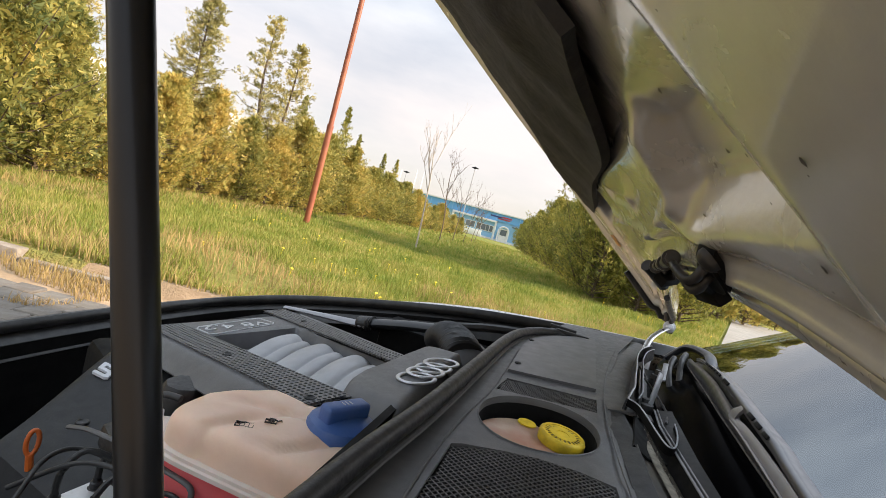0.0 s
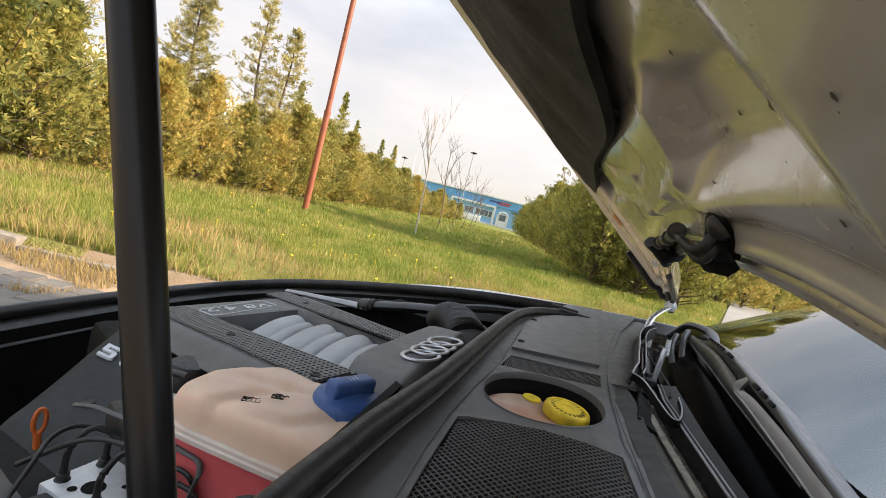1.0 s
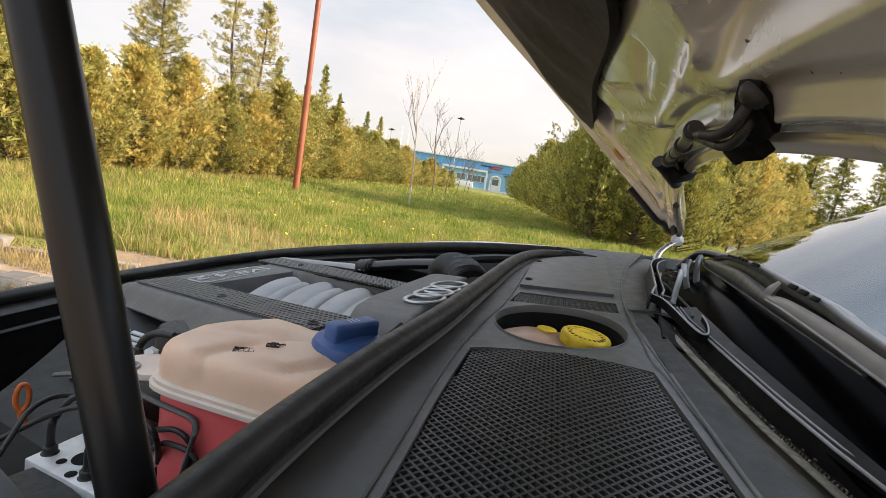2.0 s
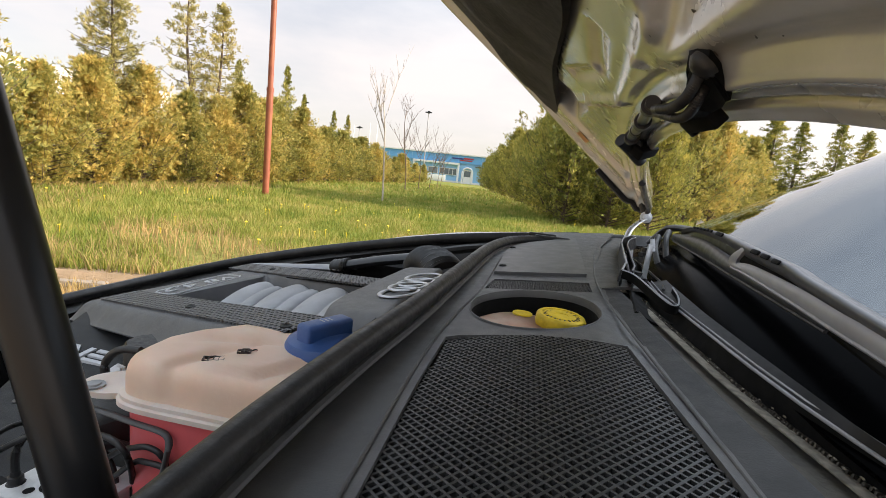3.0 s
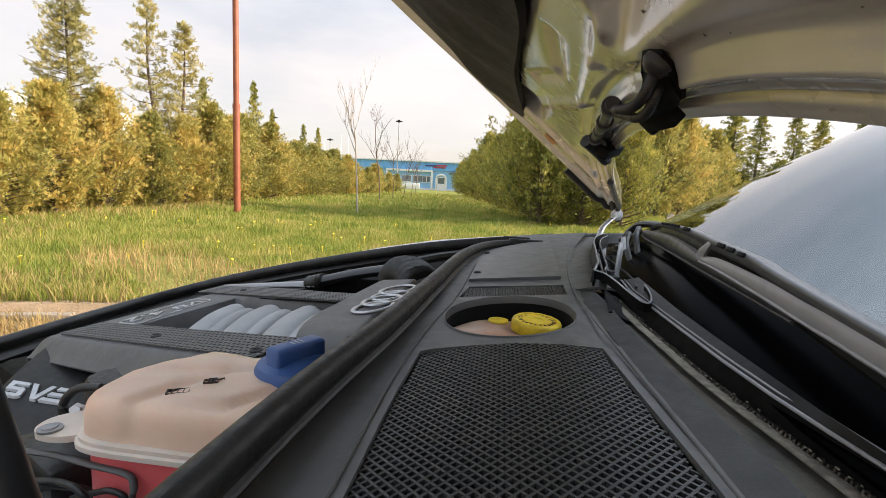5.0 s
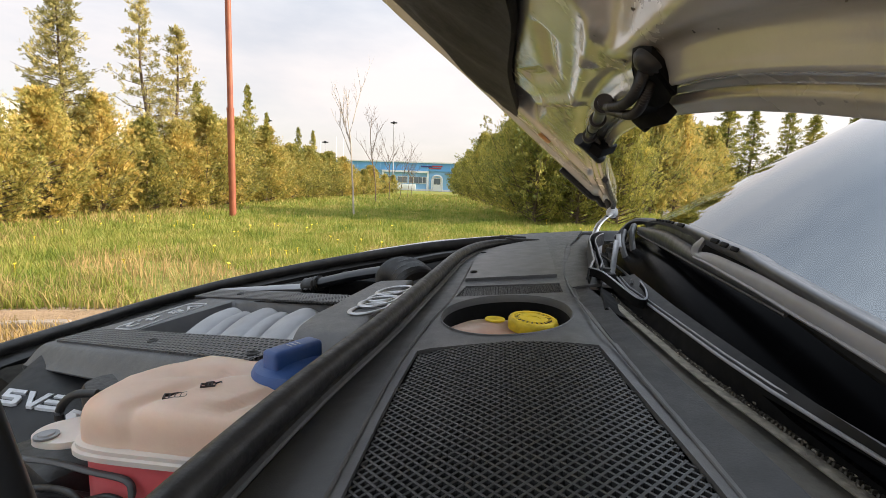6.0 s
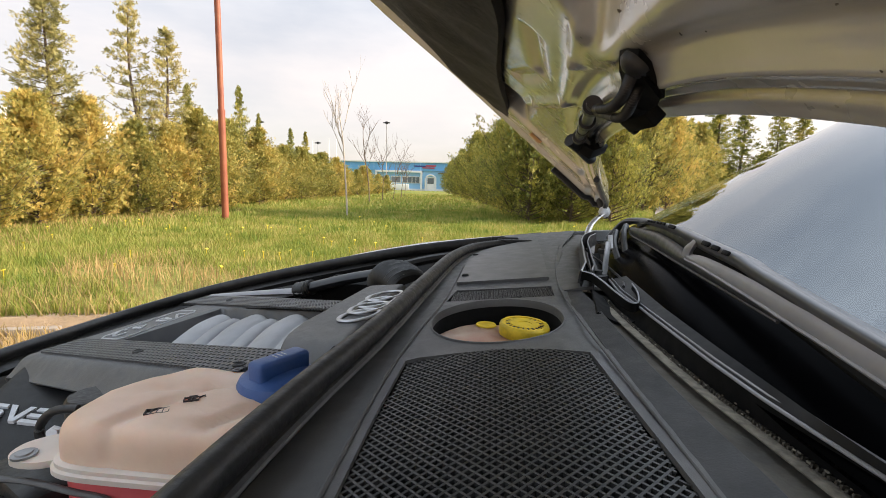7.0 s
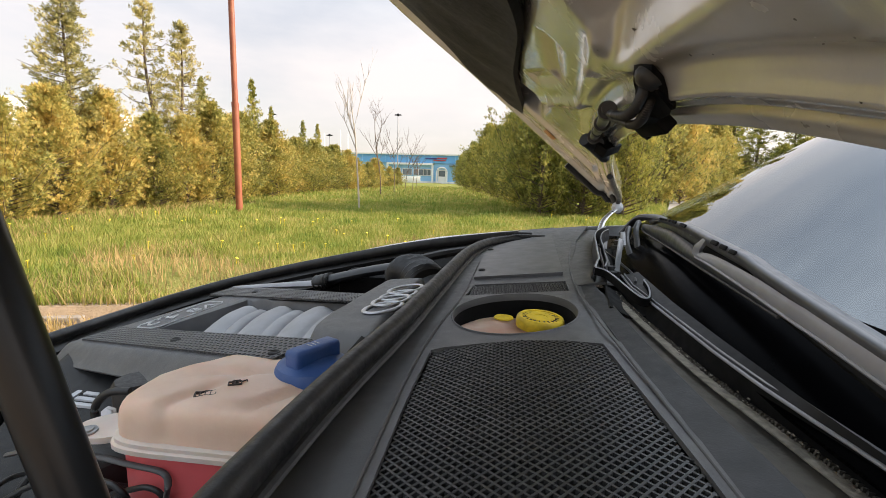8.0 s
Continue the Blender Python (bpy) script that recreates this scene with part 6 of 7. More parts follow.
part("control_box", box(bmesh.new(), (-0.075, -0.05, -0.05), (0.075, 0.05, 0.0), 0.004, 2, Matrix.Translation((-0.375, 0.248, 0.781)) @ pose(0, 0, 0, 0, 0, -17)), M["rubber"], car)
bm = box(bmesh.new(), (-0.05, -0.03, -0.02), (0.05, 0.03, 0.012), 0.008, 2, Matrix.Translation((-0.40, 0.385, 0.835)) @ EM)
bmesh.ops.reverse_faces(bm, faces=bm.faces)
part("plug_housing", bm, M["rubber"], car)

# intake parts on the far side of the engine
part("strut_bar", tube(bmesh.new(), [Vector((-0.74, 1.200, 0.800)), Vector((-0.60, 1.212, 0.812)), Vector((-0.48, 1.218, 0.822))], 0.012, 10, taper=0.028, squash=0.35), M["arm_grey"], car, "flat grey air duct")
duct = part("air_duct", tube(bmesh.new(), spline([(-0.50, 1.22, 0.822), (-0.44, 1.215, 0.840), (-0.35, 1.20, 0.866), (-0.27, 1.19, 0.884)], 16), 0.024, 12, squash=0.6), M["wiper"], car, "black intake duct")
sub("duct_collar", tube(bmesh.new(), spline([(-0.505, 1.22, 0.822), (-0.475, 1.218, 0.830), (-0.46, 1.217, 0.834)], 9), 0.028, 12, squash=0.7, ribs=0.003), M["rubber"], duct)
bell = part("intake_hose", tube(bmesh.new(), spline([(-0.235, 1.13, 0.875), (-0.215, 1.09, 0.897), (-0.185, 1.04, 0.902), (-0.15, 0.985, 0.890)], 22), 0.047, 20, squash=0.8, ribs=0.005), M["rubber"], car, "ribbed black rubber intake hose")
sub("intake_dome", lathe(bmesh.new(), [(0, 0.045), (0.03, 0.042), (0.055, 0.028), (0.066, 0.004), (0.066, -0.04)], (-0.150, 1.02, 0.875), 28), M["engine"], bell)
part("far_box", box(bmesh.new(), (-0.45, 1.24, 0.70), (-0.08, 1.37, 0.845), 0.015, 2, None), M["dark"], car)
part("far_pipe", tube(bmesh.new(), spline([(-0.27, 1.24, 0.885), (-0.15, 1.26, 0.915), (-0.05, 1.28, 0.93)], 12), 0.012, 8), M["rubber"], car)


# ---- ground: one sheet with a step under the kerb line ----
def kerb_y(x):
    return 3.10 + 0.285 * (x + 2.74) if x < 1.5 else 4.308 + 0.10 * (x - 1.5)


def ground_z(x, y):
    d = y - kerb_y(x)
    far = ss(16, 60, y)
    roll = 0.05 * noise.noise((x * 0.10, y * 0.10, 3)) + 0.025 * noise.noise((x * 0.5, y * 0.5, 7))
    return (0.10 + 0.05 * ss(4, 14, d) + roll * ss(0.3, 2.5, d)) * ss(-0.09, 0.0, d) - 0.16 * far * ss(0, 1, d)


xs = sorted(set([-2500, -600, -200, -90, -60] + [round(v, 2) for v in np.arange(-40, 30, 1.0)] + [round(v, 2) for v in np.arange(-10, 5, 0.5)] + [30, 45, 70, 120, 300, 900, 2500]))
ds = [-2500, -500, -100, -40, -15, -8, -4, -2.5, -1.6, -1.0, -0.5, -0.2, -0.09, 0.0, 0.12] + [round(v, 2) for v in np.arange(0.5, 16, 0.5)] + [17, 19, 22, 26, 31, 37, 44, 52, 60, 75, 100, 160, 300, 800, 2500]
bm = bmesh.new()
rows = [[bm.verts.new((x, kerb_y(min(max(x, -60), 60)) + d, ground_z(x, kerb_y(min(max(x, -60), 60)) + d))) for d in ds] for x in xs]
for i in range(len(xs) - 1):
    for j in range(len(ds) - 1):
        bm.faces.new((rows[i][j], rows[i + 1][j], rows[i + 1][j + 1], rows[i][j + 1])).material_index = 1 if ds[j] < -0.09 or (xs[i] >= -3.5 and ds[j] < 0.12) else 0
ground = part("ground", bm, M["field"], None, "grass field of green and straw with bare earth by the kerb", kind="structure")
ground.data.materials.append(M["earth"])
tagged(ground, category="ground")

# kerb stones, each about a metre long
kerb = thing("kerb", "weathered concrete kerb stones along the grass", "kerb", (0, 3, 0), kind="structure")
k_mesh = mesh_of(box(bmesh.new(), (-0.485, -0.075, -0.12), (0.485, 0.075, 0.125), 0.014, 2), "kerb_stone", M["kerb"])
rng = random.Random(11)
for k in range(7):
    x = -9.1 + k * 0.94
    st = new("kerb_stone", k_mesh)
    st.parent, st.matrix_parent_inverse = kerb, kerb.matrix_basis.inverted()
    st.matrix_basis = pose(x, kerb_y(x) - 0.04, rng.uniform(-0.008, 0.006) - 0.02 - 0.055 * ss(-4.4, -3.4, x), rng.uniform(-1.5, 1.5), rng.uniform(-0.8, 0.8), math.degrees(math.atan(0.285)) + rng.uniform(-0.8, 0.8))

path = part("path", sheet(bmesh.new(), lambda u, v: Vector((3.05 + 4.0 * u + (0.34 + 0.25 * u) * (16 * v), 9.3 + 16 * v, ground_z(3.05 + 4.0 * u + (0.34 + 0.25 * u) * (16 * v), 9.3 + 16 * v) + 0.035)), 10, 24, 0.03), M["asphalt"], None, "pale concrete path beyond the bushes", kind="structure")


# ---- grass: many separate blades ----
def blades(name, mat, count, region, height, width, label, seed, keep):
    r = np.random.default_rng(seed)
    (x0, x1), (d0, d1) = region
    n = count
    x = r.uniform(x0, x1, n)
    d = d0 + (d1 - d0) * r.uniform(0, 1, n) ** 1.25
    base = np.array([kerb_y(a) + b for a, b in zip(x, d)])
    ok = np.array([keep(a, b, c) for a, b, c in zip(x, base, d)])
    x, base, d = x[ok], base[ok], d[ok]
    n = len(x)
    z = np.array([ground_z(a, b) for a, b in zip(x, base)])
    clump = np.array([0.75 + 0.6 * noise.noise((a * 1.3, b * 1.3, 5)) for a, b in zip(x, base)])
    h = r.uniform(*height, n) * clump
    w = r.uniform(*width, n) * (1 + 0.06 * base)
    a, lean, turn = r.uniform(0, 6.283, n), r.uniform(0.1, 0.75, n) * h, r.uniform(0, 6.283, n)
    dx, dy, lx, ly = np.cos(a) * w, np.sin(a) * w, np.cos(turn) * lean, np.sin(turn) * lean
    v = np.empty((n, 5, 3))
    v[:, 0] = np.stack([x - dx, base - dy, z - 0.01], 1)
    v[:, 1] = np.stack([x + dx, base + dy, z - 0.01], 1)
    v[:, 2] = np.stack([x + 0.7 * dx + 0.4 * lx, base + 0.7 * dy + 0.4 * ly, z + 0.6 * h], 1)
    v[:, 3] = np.stack([x - 0.7 * dx + 0.4 * lx, base - 0.7 * dy + 0.4 * ly, z + 0.6 * h], 1)
    v[:, 4] = np.stack([x + lx, base + ly, z + h], 1)
    i = np.arange(n)[:, None] * 5
    me = bpy.data.meshes.new(name)
    faces = [tuple(q) for q in (i + [0, 1, 2, 3]).tolist()] + [tuple(q) for q in (i + [3, 2, 4]).tolist()]
    me.from_pydata(v.reshape(-1, 3).tolist(), [], faces)
    me.materials.append(mat)
    return tagged(new(name, me), label, "grass", kind="stuff")


def patch(x, y, s=0.55, o=0.0):
    return noise.noise((x * s, y * s, 11 + o))


blades("grass", M["grass"], 95000, ((-9, 5), (0.05, 5.5)), (0.06, 0.17), (0.0025, 0.005), "long green grass with yellowing blades", 1, lambda x, y, d: patch(x, y) > -0.35)
blades("grass", M["grass"], 55000, ((-10, 6), (5.0, 14)), (0.07, 0.17), (0.0035, 0.007), "mown green grass of the field", 2, lambda x, y, d: x < 2.95 + 0.34 * (y - 9.3))
blades("grass", M["grass"], 30000, ((-14, 8), (13, 42)), (0.08, 0.20), (0.007, 0.014), "far green grass between the hedges", 3, lambda x, y, d: x < 2.95 + 0.34 * (y - 9.3))
blades("dry_grass", M["grass_dry"], 21000, ((-9, 4), (0.0, 4.5)), (0.10, 0.26), (0.002, 0.0045), "dry straw-coloured grass by the kerb", 4, lambda x, y, d: patch(x, y, 0.5, 3) > -0.15 + 0.12 * d)
blades("dry_grass", M["grass_dry"], 15000, ((-9, -2.9), (-0.95, -0.08)), (0.03, 0.12), (0.0018, 0.0036), "sparse dry weeds on bare earth", 5, lambda x, y, d: patch(x, y, 1.6, 8) > -0.08)
blades("dry_grass", M["grass_dry"], 6000, ((-10.5, -6.5), (0.5, 12)), (0.08, 0.24), (0.003, 0.006), "dry grass along the hedge foot", 6, lambda x, y, d: x < -7.3 + 0.6 * patch(x, y, 0.6, 2))


# dandelions: stem, disc of petals
def flower(bm, p, h, r):
    tube(bm, [p, p + Vector((0.01, 0.005, h))], 0.003, 4)
    lathe(bm, [(0, 0.006), (r * 0.6, 0.006), (r, 0.001), (0, -0.004)], p + Vector((0.01, 0.005, h)), 8, (0.1, -0.3, 1))


rng = random.Random(21)
proto = None
for k in range(70):
    x, d = rng.uniform(-8, 3.5), rng.uniform(0.4, 9)
    y = kerb_y(x) + d
    p = Vector((x, y, ground_z(x, y)))
    if proto is None:
        bm = bmesh.new()
        flower(bm, Vector((0, 0, 0)), 0.13, 0.020)
        proto = tagged(new("dandelion", mesh_of(bm, "dandelion", M["flower"])), "small yellow dandelion flower in the grass", "flower", "dandelions in the grass")
        proto.matrix_basis = pose(*p, 0, 0, rng.uniform(0, 360))
    else:
        copy_thing(proto, pose(*p, rng.uniform(-6, 6), rng.uniform(-6, 6), rng.uniform(0, 360)))


# ---- conifers ----
def fan(verts, faces, rr, c, d, L):
    """One flat spray: three narrow leaflets from a point."""
    s = np.cross(d, rr.normal(0, 1, 3))
    s /= np.linalg.norm(s) + 1e-9
    nrm = np.cross(d, s)
    for ang in (-0.7, 0.0, 0.75):
        q = d * math.cos(ang) + s * math.sin(ang)
        w = np.cross(q, nrm) + 0.4 * nrm * ang
        l2 = L * (1 if ang == 0 else 0.7)
        i = len(verts)
        verts += [c + q * l2 * 0.08, c + q * l2 * 0.55 + w * l2 * 0.30, c + q * l2]
        faces.append((i, i + 1, i + 2))


def tree_meshes(mat, h, r, seed, limbs, clumps, sprays, size, start=0.04, power=0.8, rise=0.55, clump=0.16, inner=0.35, stems=1, thin=0.0):
    """Trunk with limbs, and a crown of leaf clumps set along the limbs: uneven outline, gaps between the limbs."""
    rr = np.random.default_rng(seed)
    verts, faces = [], []
    bm = bmesh.new()
    lean = [np.array([0.0, 0.0])] if stems == 1 else [np.array([-0.22, 0.16]) * r, np.array([0.30, -0.22]) * r]
    tops = [h] + [h * rr.uniform(0.78, 0.92) for _ in range(stems - 1)]
    for ln, top in zip(lean, tops):
        tube(bm, spline([(0, 0, -0.05), (ln[0] * 0.5 + 0.02, ln[1] * 0.5, top * 0.3), (ln[0] - 0.02, ln[1] + 0.02, top * 0.65), (ln[0], ln[1], top * 0.98)], 10), 0.020 * h ** 0.7, 7, taper=0.006)
    up = np.array([0, 0, 1.0])
    for k in range(limbs):
        stem = k % stems
        t = start + (1 - start) * ((k + rr.uniform(0, 1)) / limbs)
        z0 = tops[stem] * t
        a = k * 2.399 + rr.uniform(-0.5, 0.5)
        reach = r * ((1 - t) ** power * (0.80 + 0.20 * min(1, t * 6)) + 0.03) * rr.uniform(0.52, 1.35)
        out = np.array([math.cos(a), math.sin(a), 0])
        base = np.array([*(lean[stem] * min(1, t * 1.5)), z0])
        tip = base + out * reach + up * reach * rise * rr.uniform(0.6, 1.4)
        mid = base + out * reach * 0.55 + up * reach * rise * 0.25
        tube(bm, [Vector(base), Vector(mid), Vector(tip)], 0.005 + 0.010 * reach, 4, taper=0.003)
        for j in range(clumps):
            if rr.uniform(0, 1) < thin * (0.4 + t):
                continue
            f = inner + (1 - inner) * (j + rr.uniform(0, 1)) / clumps
            c = base + (mid - base) * min(f / 0.55, 1) + (tip - mid) * max(0, (f - 0.55) / 0.45)
            size_c = clump * (0.55 + 0.6 * min(1.0, reach / r + 0.2)) * rr.uniform(0.7, 1.3)
            for _ in range(sprays):
                p = c + rr.normal(0, 0.5, 3) * size_c
                d = out * rr.uniform(0.1, 0.9) + up * rr.uniform(0.2, 1.1) + rr.normal(0, 0.35, 3)
                d /= np.linalg.norm(d)
                fan(verts, faces, rr, p, d, size * rr.uniform(0.6, 1.4))
    me = bpy.data.meshes.new("crown")
    me.from_pydata([tuple(v) for v in verts], [], faces)
    me.materials.append(mat)
    return mesh_of(bm, "trunk", M["bark"]), me


def conifer(label, category, mat, h, r, seed, **kw):
    t = thing("conifer", label, category)
    trunk, crown = tree_meshes(mat, h, r, seed, **kw)
    for n_, me in (("trunk", trunk), ("crown", crown)):
        ob = new(n_, me)
        ob.parent = t
    return t


KINDS = {
    "gold": [conifer("dense golden-green thuja of the hedge", "tree", M["thuja"], 3.0, 1.05, s, limbs=120, clumps=6, sprays=13, size=0.098, start=0.012, power=0.70, rise=0.7, clump=0.15) for s in (1, 2, 3)],
    "tall": [conifer("tall thin conifer with a sparse ragged top", "tree", M["olive"], 5.0, 1.0, s, limbs=130, clumps=5, sprays=11, size=0.088, start=0.1, power=0.85, rise=0.5, clump=0.10, inner=0.3, stems=st, thin=0.26) for s, st in ((4, 1), (5, 2))],
    "dark": [conifer("dark green cypress bush", "tree", M["cypress"], 3.2, 1.25, s, limbs=130, clumps=6, sprays=12, size=0.098, start=0.012, power=0.72, rise=0.7, clump=0.14) for s in (6, 7)],
    "spire": [conifer("dark pointed fir with open branches", "tree", M["cypress"], 5.0, 1.1, s, limbs=105, clumps=5, sprays=10, size=0.095, start=0.06, power=1.0, rise=0.28, clump=0.10, inner=0.25, thin=0.2) for s in (8, 9)],
}
for protos in KINDS.values():
    for p in protos:
        p["kept"] = 0


def plant(kind, x, y, h, k, group, wide=1.0):
    src = KINDS[kind][k % len(KINDS[kind])]
    base = {"gold": 3.0, "tall": 5.0, "dark": 3.2, "spire": 5.0}[kind]
    s = h / base
    rz = (k * 67) % 360
    m = pose(x, y, ground_z(x, y) - 0.03, 0, 0, rz)
    if src["kept"] == 0:
        ob = src
        ob.matrix_basis = m
        ob["kept"] = 1
    else:
        ob = copy_thing(src, m)
    ob.scale = (s * wide, s * wide, s)
    return tagged(ob, group=group)


LEFT, RIGHT, FAR = "hedge of golden thujas", "row of dark cypresses", "trees beyond the path"
rng = random.Random(5)
y = 0.6
k = 0
while y < 44:
    x = -8.9 - 0.035 * max(0, y - 12) + rng.uniform(-0.25, 0.25)
    h = np.interp(y, [0, 4, 6.5, 8, 9, 10.5, 12, 14, 17, 20, 25, 32, 44], [4.6, 4.4, 3.0, 2.3, 2.3, 2.6, 2.6, 2.7, 2.6, 2.4, 2.3, 2.0, 1.8]) * rng.uniform(0.86, 1.12)
    plant("gold", x, y, float(h), k, LEFT, 1.05 if y < 20 else 1.2)
    y += rng.uniform(1.1, 1.5) * (1 if y < 20 else 1.35)
    k += 1
y = 1.0
while y < 40:
    plant("gold", -10.9 + rng.uniform(-0.4, 0.4), y, float(rng.uniform(1.9, 2.5) * (1 if y < 14 else 0.75)), k, LEFT, 1.2)
    y += rng.uniform(1.6, 2.2)
    k += 1
for i, (x, y, h, w) in enumerate(((-9.6, 9.7, 5.0, 1.25), (-9.5, 12.6, 5.6, 1.2), (-10.0, 7.0, 4.6, 1.0), (-9.9, 5.6, 6.2, 1.2), (-9.6, 3.6, 6.4, 1.3), (-9.8, 1.6, 6.0, 1.3))):
    plant("tall", x, y, h, i, LEFT, w)
for i, (x, y, h, w) in enumerate(((-9.4, 17.2, 4.3, 0.85), (-9.7, 14.6, 3.9, 0.9), (-10.0, 19.8, 3.7, 0.8), (-10.4, 24.0, 3.6, 0.9), (-10.6, 26.5, 3.7, 0.9))):
    plant("spire", x, y, h, i, LEFT, w)
for i, (x, y, h) in enumerate(((1.05, 13.3, 3.0), (0.95, 14.7, 3.45), (0.7, 16.3, 3.4), (0.45, 18.2, 3.3), (0.1, 20.4, 3.4), (-0.3, 23, 3.3), (-0.8, 26, 3.3), (-1.4, 30, 3.2), (-2.1, 34.5, 3.2), (-2.8, 40, 3.2), (-3.6, 46, 3.2), (-4.6, 53, 3.1), (2.2, 13.2, 2.9), (3.3, 13.4, 2.8), (2.4, 14.8, 3.5), (3.6, 15.2, 3.3))):
    plant("dark", x, y, h * (1.18 if i < 2 or i > 11 else 1.0) * (1.0, 1.12, 0.86, 1.06, 0.92)[i % 5], i, RIGHT, (0.95, 0.8, 1.05, 0.75)[i % 4])
# unseen trees beside the road, whose shade lies on the car
for i, (x, y, h) in enumerate(((8.4, 0.4, 6.4), (8.7, 1.5, 6.6), (8.3, 2.6, 6.4), (9.6, 1.0, 6.6), (9.7, 2.2, 6.8), (8.5, 3.5, 5.6))):
    plant("gold", x, y, h, i, "roadside trees", 0.75)
for i, (x, y, h) in enumerate(((6.3, 20.5, 4.6), (7.6, 21.5, 4.3), (5.2, 21.0, 4.4), (9.0, 24, 4.0), (10.6, 26, 4.2))):
    plant("gold", x, y, h, i, FAR, 0.9)
for i, (x, y, h, w) in enumerate(((11.8, 35, 6.0, 0.9), (13.8, 35.5, 5.2, 0.9), (15.2, 34.5, 6.4, 1.0), (17.3, 35.5, 6.0, 1.0), (19.3, 35, 6.4, 0.95), (21.5, 36, 5.8, 1.0), (23.5, 35, 6.2, 1.0), (26, 36, 6, 1.0), (12.9, 37, 5.0, 0.9), (16.2, 37.5, 5.4, 1.0), (29, 36, 6.2, 1.0), (32, 37, 6, 1.0))):
    plant("spire", x, y, h * 1.14, i, FAR, w * (1.5, 1.2, 1.7)[i % 3])
for i, x in enumerate(np.arange(9, 34, 1.7)):
    plant("dark", float(x), 33.5 + 0.9 * math.sin(i * 2.1), 3.3 + 0.6 * math.sin(i * 1.3), i, FAR, 1.2)
for protos in KINDS.values():
    for p in protos:
        if not p["kept"]:
            p.matrix_basis = pose(-11 + random.random(), 42, 0)
for o in list(scene.objects):
    if "kept" in o:
        del o["kept"]


# ---- bare young trees ----
def bare_tree(h, seed, spread, levels=3):
    rb = random.Random(seed)
    bm = bmesh.new()

    def grow(p, d, length, r, level):
        pts, q = [p], p
        for _ in range(4):
            d = (d + Vector((rb.uniform(-0.12, 0.12), rb.uniform(-0.12, 0.12), 0.05))).normalized()
            q = q + d * length / 4
            pts.append(q)
        tube(bm, pts, r, 6 if level == 0 else 4, taper=r * 0.45)
        if level < levels:
            for k in range(rb.randint(2, 4) if level else rb.randint(5, 7)):
                t = rb.uniform(0.35, 1.0)
                b = pts[min(int(t * 4), 3)].lerp(pts[min(int(t * 4) + 1, 4)], t * 4 % 1)
                side = Vector((rb.uniform(-1, 1), rb.uniform(-1, 1), 0)).normalized()
                grow(b, (d * 0.8 + side * spread + Vector((0, 0, 0.35))).normalized(), length * rb.uniform(0.35, 0.6), r * 0.5, level + 1)

    grow(Vector((0, 0, -0.03)), Vector((0.02, 0, 1)), h * 0.62, 0.0065 * h, 0)
    return bm


for x, y, h, seed, spread, lab, mat in ((-4.10, 13.3, 4.6, 3, 0.42, "slim leafless sapling with pale bark", "pale_bark"), (-5.25, 20.2, 4.4, 8, 0.75, "leafless young tree with spreading twigs", "bark"),
                                        (-5.45, 23.6, 3.8, 12, 0.7, "leafless young tree with fine twigs", "bark"), (-5.6, 27.0, 3.6, 15, 0.7, "leafless young tree with fine twigs", "bark"), (-5.9, 31.0, 3.6, 17, 0.7, "leafless young tree with fine twigs", "bark"), (-6.5, 35.5, 3.6, 19, 0.7, "leafless young tree with fine twigs", "bark")):
    t = thing("young_tree", lab, "tree", (x, y, ground_z(x, y)), "bare young trees on the field")
    bm = bare_tree(h, seed, spread)
    ob = new("trunk", mesh_of(bm, "trunk", M[mat]))
    ob.parent = t

# ---- poles and masts ----
steel_pole = thing("pole", "tall rust-red painted steel pole standing in the grass", "pole", (-6.55, 11.16, ground_z(-6.55, 11.16)))
for n_, r0, z0, z1 in (("lower_tube", 0.082, -0.1, 2.6), ("upper_tube", 0.068, 2.58, 8.0)):
    ob = new(n_, mesh_of(tube(bmesh.new(), [Vector((0, 0, z0)), Vector((0, 0, z1))], r0, 16), n_, M["pole"]))
    ob.parent = steel_pole
ob = new("joint_ring", mesh_of(tube(bmesh.new(), [Vector((0, 0, 2.55)), Vector((0, 0, 2.65))], 0.088, 16), "joint_ring", M["pole"]))
ob.parent = steel_pole
for x, y, h, head in ((-15.2, 68, 9.5, True), (-34.0, 68, 9.4, True), (-26.6, 80, 8.2, False), (-28.6, 82, 8.6, False), (-30.8, 80, 7.8, False), (-27.6, 74, 7.0, True)):
    t = thing("street_lamp" if head else "flag_mast", "slim galvanised lamp post with a dark head" if head else "thin white mast in the distance", "street lamp" if head else "mast", (x, y, -0.05))
    ob = new("post", mesh_of(tube(bmesh.new(), [Vector((0, 0, 0)), Vector((0, 0, h))], 0.09, 10, taper=0.05), "post", M["grey_metal"] if head else M["white"]))
    ob.parent = t
    if head:
        bm = box(bmesh.new(), (-0.48, -0.15, h - 0.03), (-0.08, 0.15, h + 0.14), 0.04)
        box(bm, (0.08, -0.15, h - 0.03), (0.48, 0.15, h + 0.14), 0.04)
        box(bm, (-0.16, -0.12, h - 0.1), (0.16, 0.12, h + 0.25), 0.04)
        ob = new("lamp_head", mesh_of(bm, "lamp_head", M["strut"]))
        ob.parent = t

# ---- blue building at the end of the field ----
BX, BY = -8.0, 70.0
hall = thing("industrial_building", "low bright blue industrial building with white frames", "building", (BX, BY, -0.1))


def hall_part(name, lo, hi, mat, label="", bevel=0.0):
    ob = new(name, mesh_of(box(bmesh.new(), lo, hi, bevel), name, M[mat], smooth=False))
    ob.parent = hall
    return tagged(ob, label)


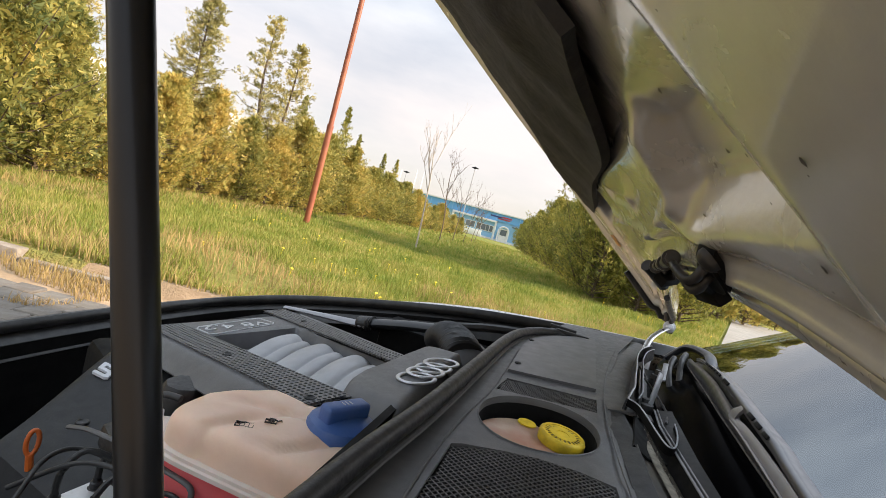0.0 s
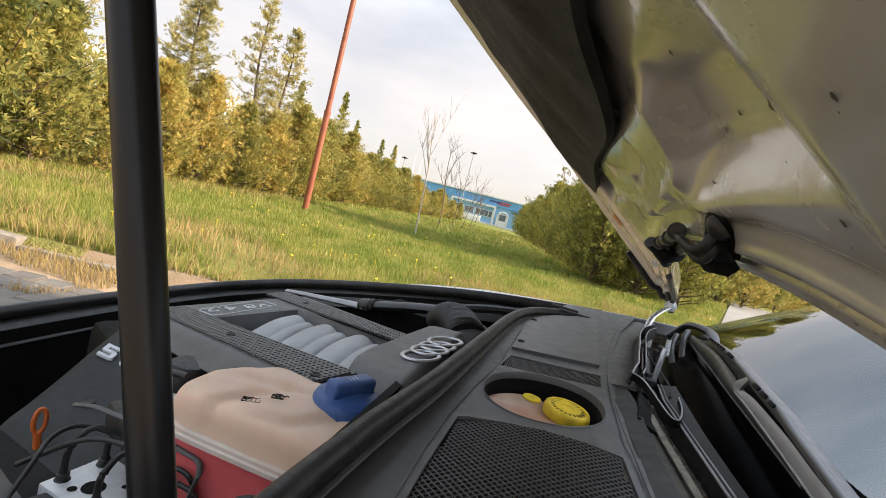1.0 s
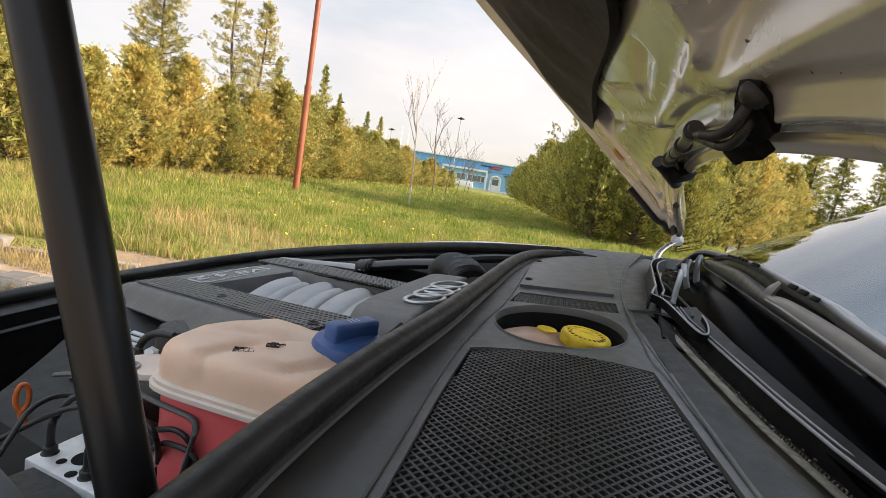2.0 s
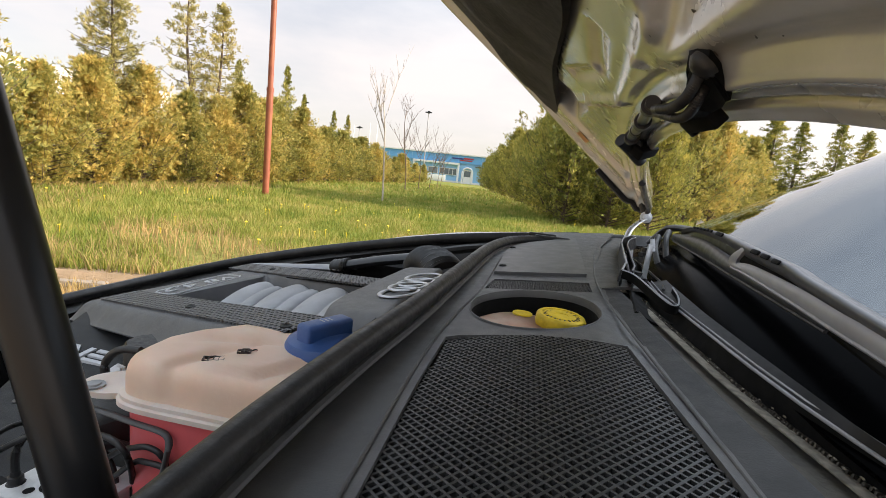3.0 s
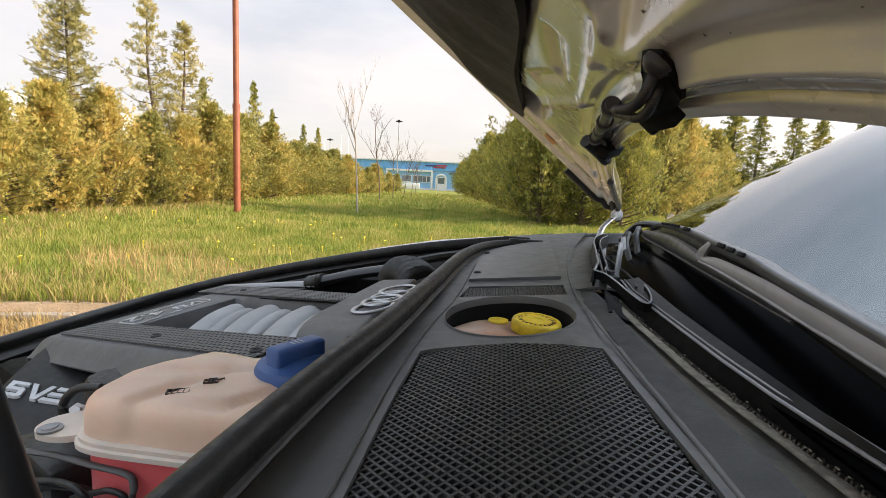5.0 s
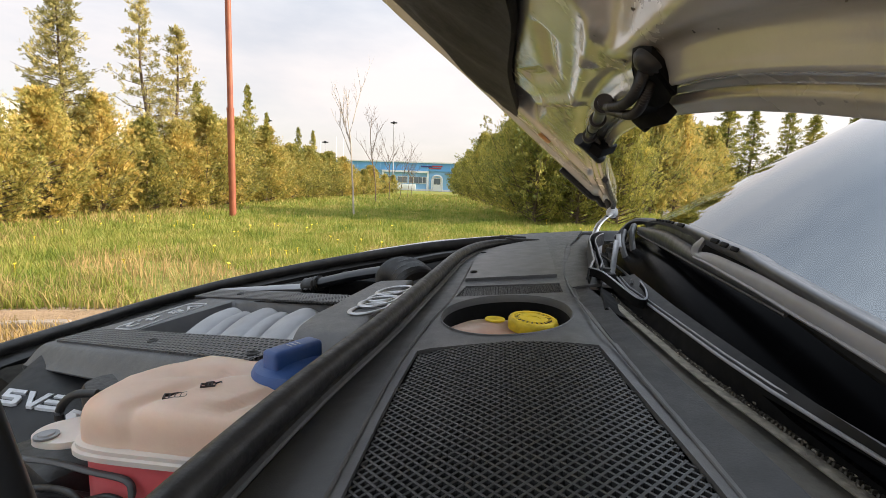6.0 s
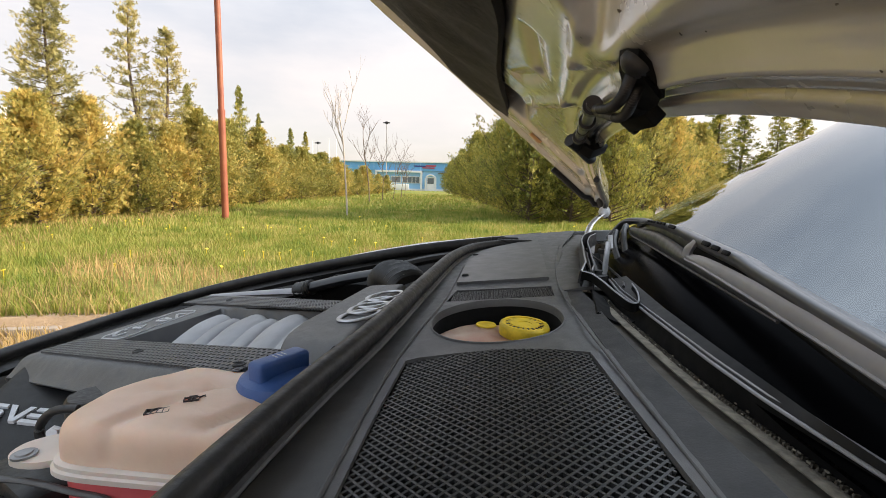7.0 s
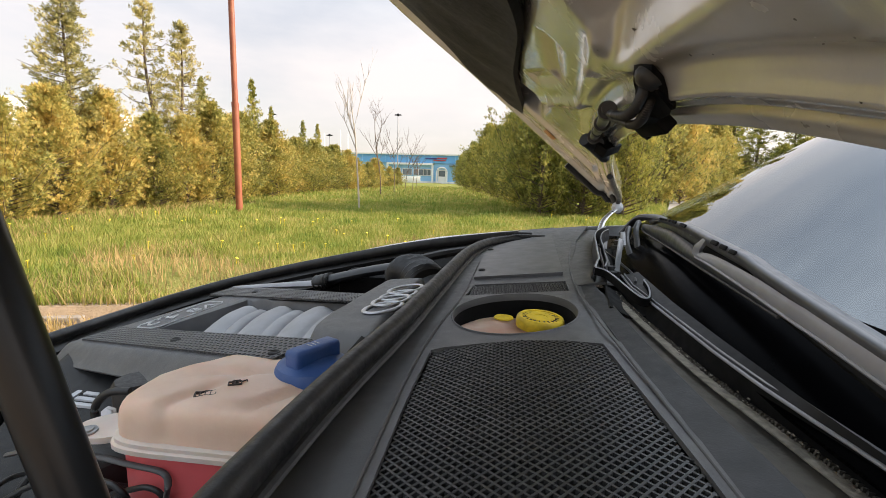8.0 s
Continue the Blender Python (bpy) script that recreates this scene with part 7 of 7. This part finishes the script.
hall_part("wall", (-22, 0, 0), (16, 14, 3.0), "wall_blue_pale")
hall_part("fascia", (-22.1, -0.25, 3.0), (16.1, 14, 4.15), "wall_blue")
hall_part("roof", (-22.3, -0.45, 4.15), (16.3, 14.2, 4.32), "white")
for i, x in enumerate(np.arange(-20, 15, 3.5)):
    hall_part("cladding_rib", (float(x), -0.27, 3.02), (float(x) + 0.06, -0.25, 4.13), "wall_blue_pale")
hall_part("frame_post", (-2.45, -0.5, 0), (-2.20, 0.0, 3.0), "white")
hall_part("frame_post", (-9.2, -0.5, 0), (-8.95, 0.0, 3.0), "white")
hall_part("frame_beam", (-9.2, -0.52, 2.72), (-2.2, 0.0, 3.0), "white")
for x0 in (-8.6, -6.9, -5.2, -3.75):
    w = 1.5 if x0 < -4 else 1.2
    f = hall_part("window", (x0, -0.12, 1.15), (x0 + w, 0.0, 2.15), "white")
    for dx in (0.08, w / 2 + 0.04):
        ob = new("pane", mesh_of(box(bmesh.new(), (x0 + dx, -0.14, 1.23), (x0 + dx + w / 2 - 0.12, -0.10, 2.07)), "pane", M["pane"], smooth=False))
        ob.parent = f
        ob.parent_type = "OBJECT"
bm = bmesh.new()
arch = [(-0.75, 0)] + [(-0.75 * math.cos(a), 1.75 + 0.65 * math.sin(a)) for a in np.linspace(0, math.pi, 13)] + [(0.75, 0)]
tube(bm, [Vector((-0.95 + x, -0.2, z)) for x, z in arch], 0.13, 8)
ob = new("door_arch", mesh_of(bm, "door_arch", M["white"]))
ob.parent = hall
hall_part("door", (-1.55, -0.08, 0), (-0.35, 0.02, 2.1), "white")
hall_part("door_pane", (-1.42, -0.10, 1.1), (-0.48, -0.05, 1.95), "pane")
hall_part("shutter", (1.3, -0.1, 0.2), (3.4, 0.02, 2.4), "white")
hall_part("canopy", (0.2, -0.8, 2.55), (5.0, 0.0, 2.72), "pane")
for lo, hi, mat in (((-3.4, -0.32, 3.55), (-1.7, -0.26, 3.75), "sign_blue"), ((-1.7, -0.32, 3.62), (-0.2, -0.26, 3.82), "sign_red"), ((-2.2, -0.32, 3.35), (-0.4, -0.26, 3.5), "sign_red")):
    hall_part("sign_bar", lo, hi, mat)
hall_part("plinth", (-22, -0.05, 0), (16, 0.0, 0.35), "white")
low_wall = thing("white_barrier", "low white barrier in front of the building", "barrier", (-14.5, 66, -0.05))
ob = new("rail", mesh_of(box(bmesh.new(), (-3.5, -0.1, 0.2), (3.0, 0.1, 1.0), 0.03), "rail", M["white"]))
ob.parent = low_wall
# roof of a pale building seen through the hedge
shed = thing("white_shed", "white building glimpsed through the hedge", "building", (-28, 20, 0))
ob = new("wall", mesh_of(box(bmesh.new(), (-4, -9, 0), (4, 9, 4.4)), "wall", M["white"], smooth=False))
ob.parent = shed

# ---- paving beside the car ----
pavement = thing("pavement", "worn grey paving stones with sandy joints", "pavement", (-3, 1, 0), kind="structure")
p_mesh = [mesh_of(box(bmesh.new(), (-a / 2, -0.079, -0.05), (a / 2, 0.079, 0.012), 0.008, 1), "paving_stone", M["paver"]) for a in (0.238, 0.178)]
rng = random.Random(31)
turn = math.atan(0.285)
for i in range(18):
    v = -0.62 - i * 0.165
    u = -5.0 + (i % 2) * 0.12
    while u < -1.35:
        pick = 0 if rng.random() < 0.7 else 1
        a = (0.242, 0.182)[pick]
        cx, cy = u + a / 2, kerb_y(u) + v
        st = new("paving_stone", p_mesh[pick])
        st.parent, st.matrix_parent_inverse = pavement, pavement.matrix_basis.inverted()
        st.matrix_basis = pose(cx, cy, rng.uniform(-0.006, 0.006), rng.uniform(-1.2, 1.2), rng.uniform(-1.2, 1.2), math.degrees(turn) + rng.uniform(-1.5, 1.5))
        u += a
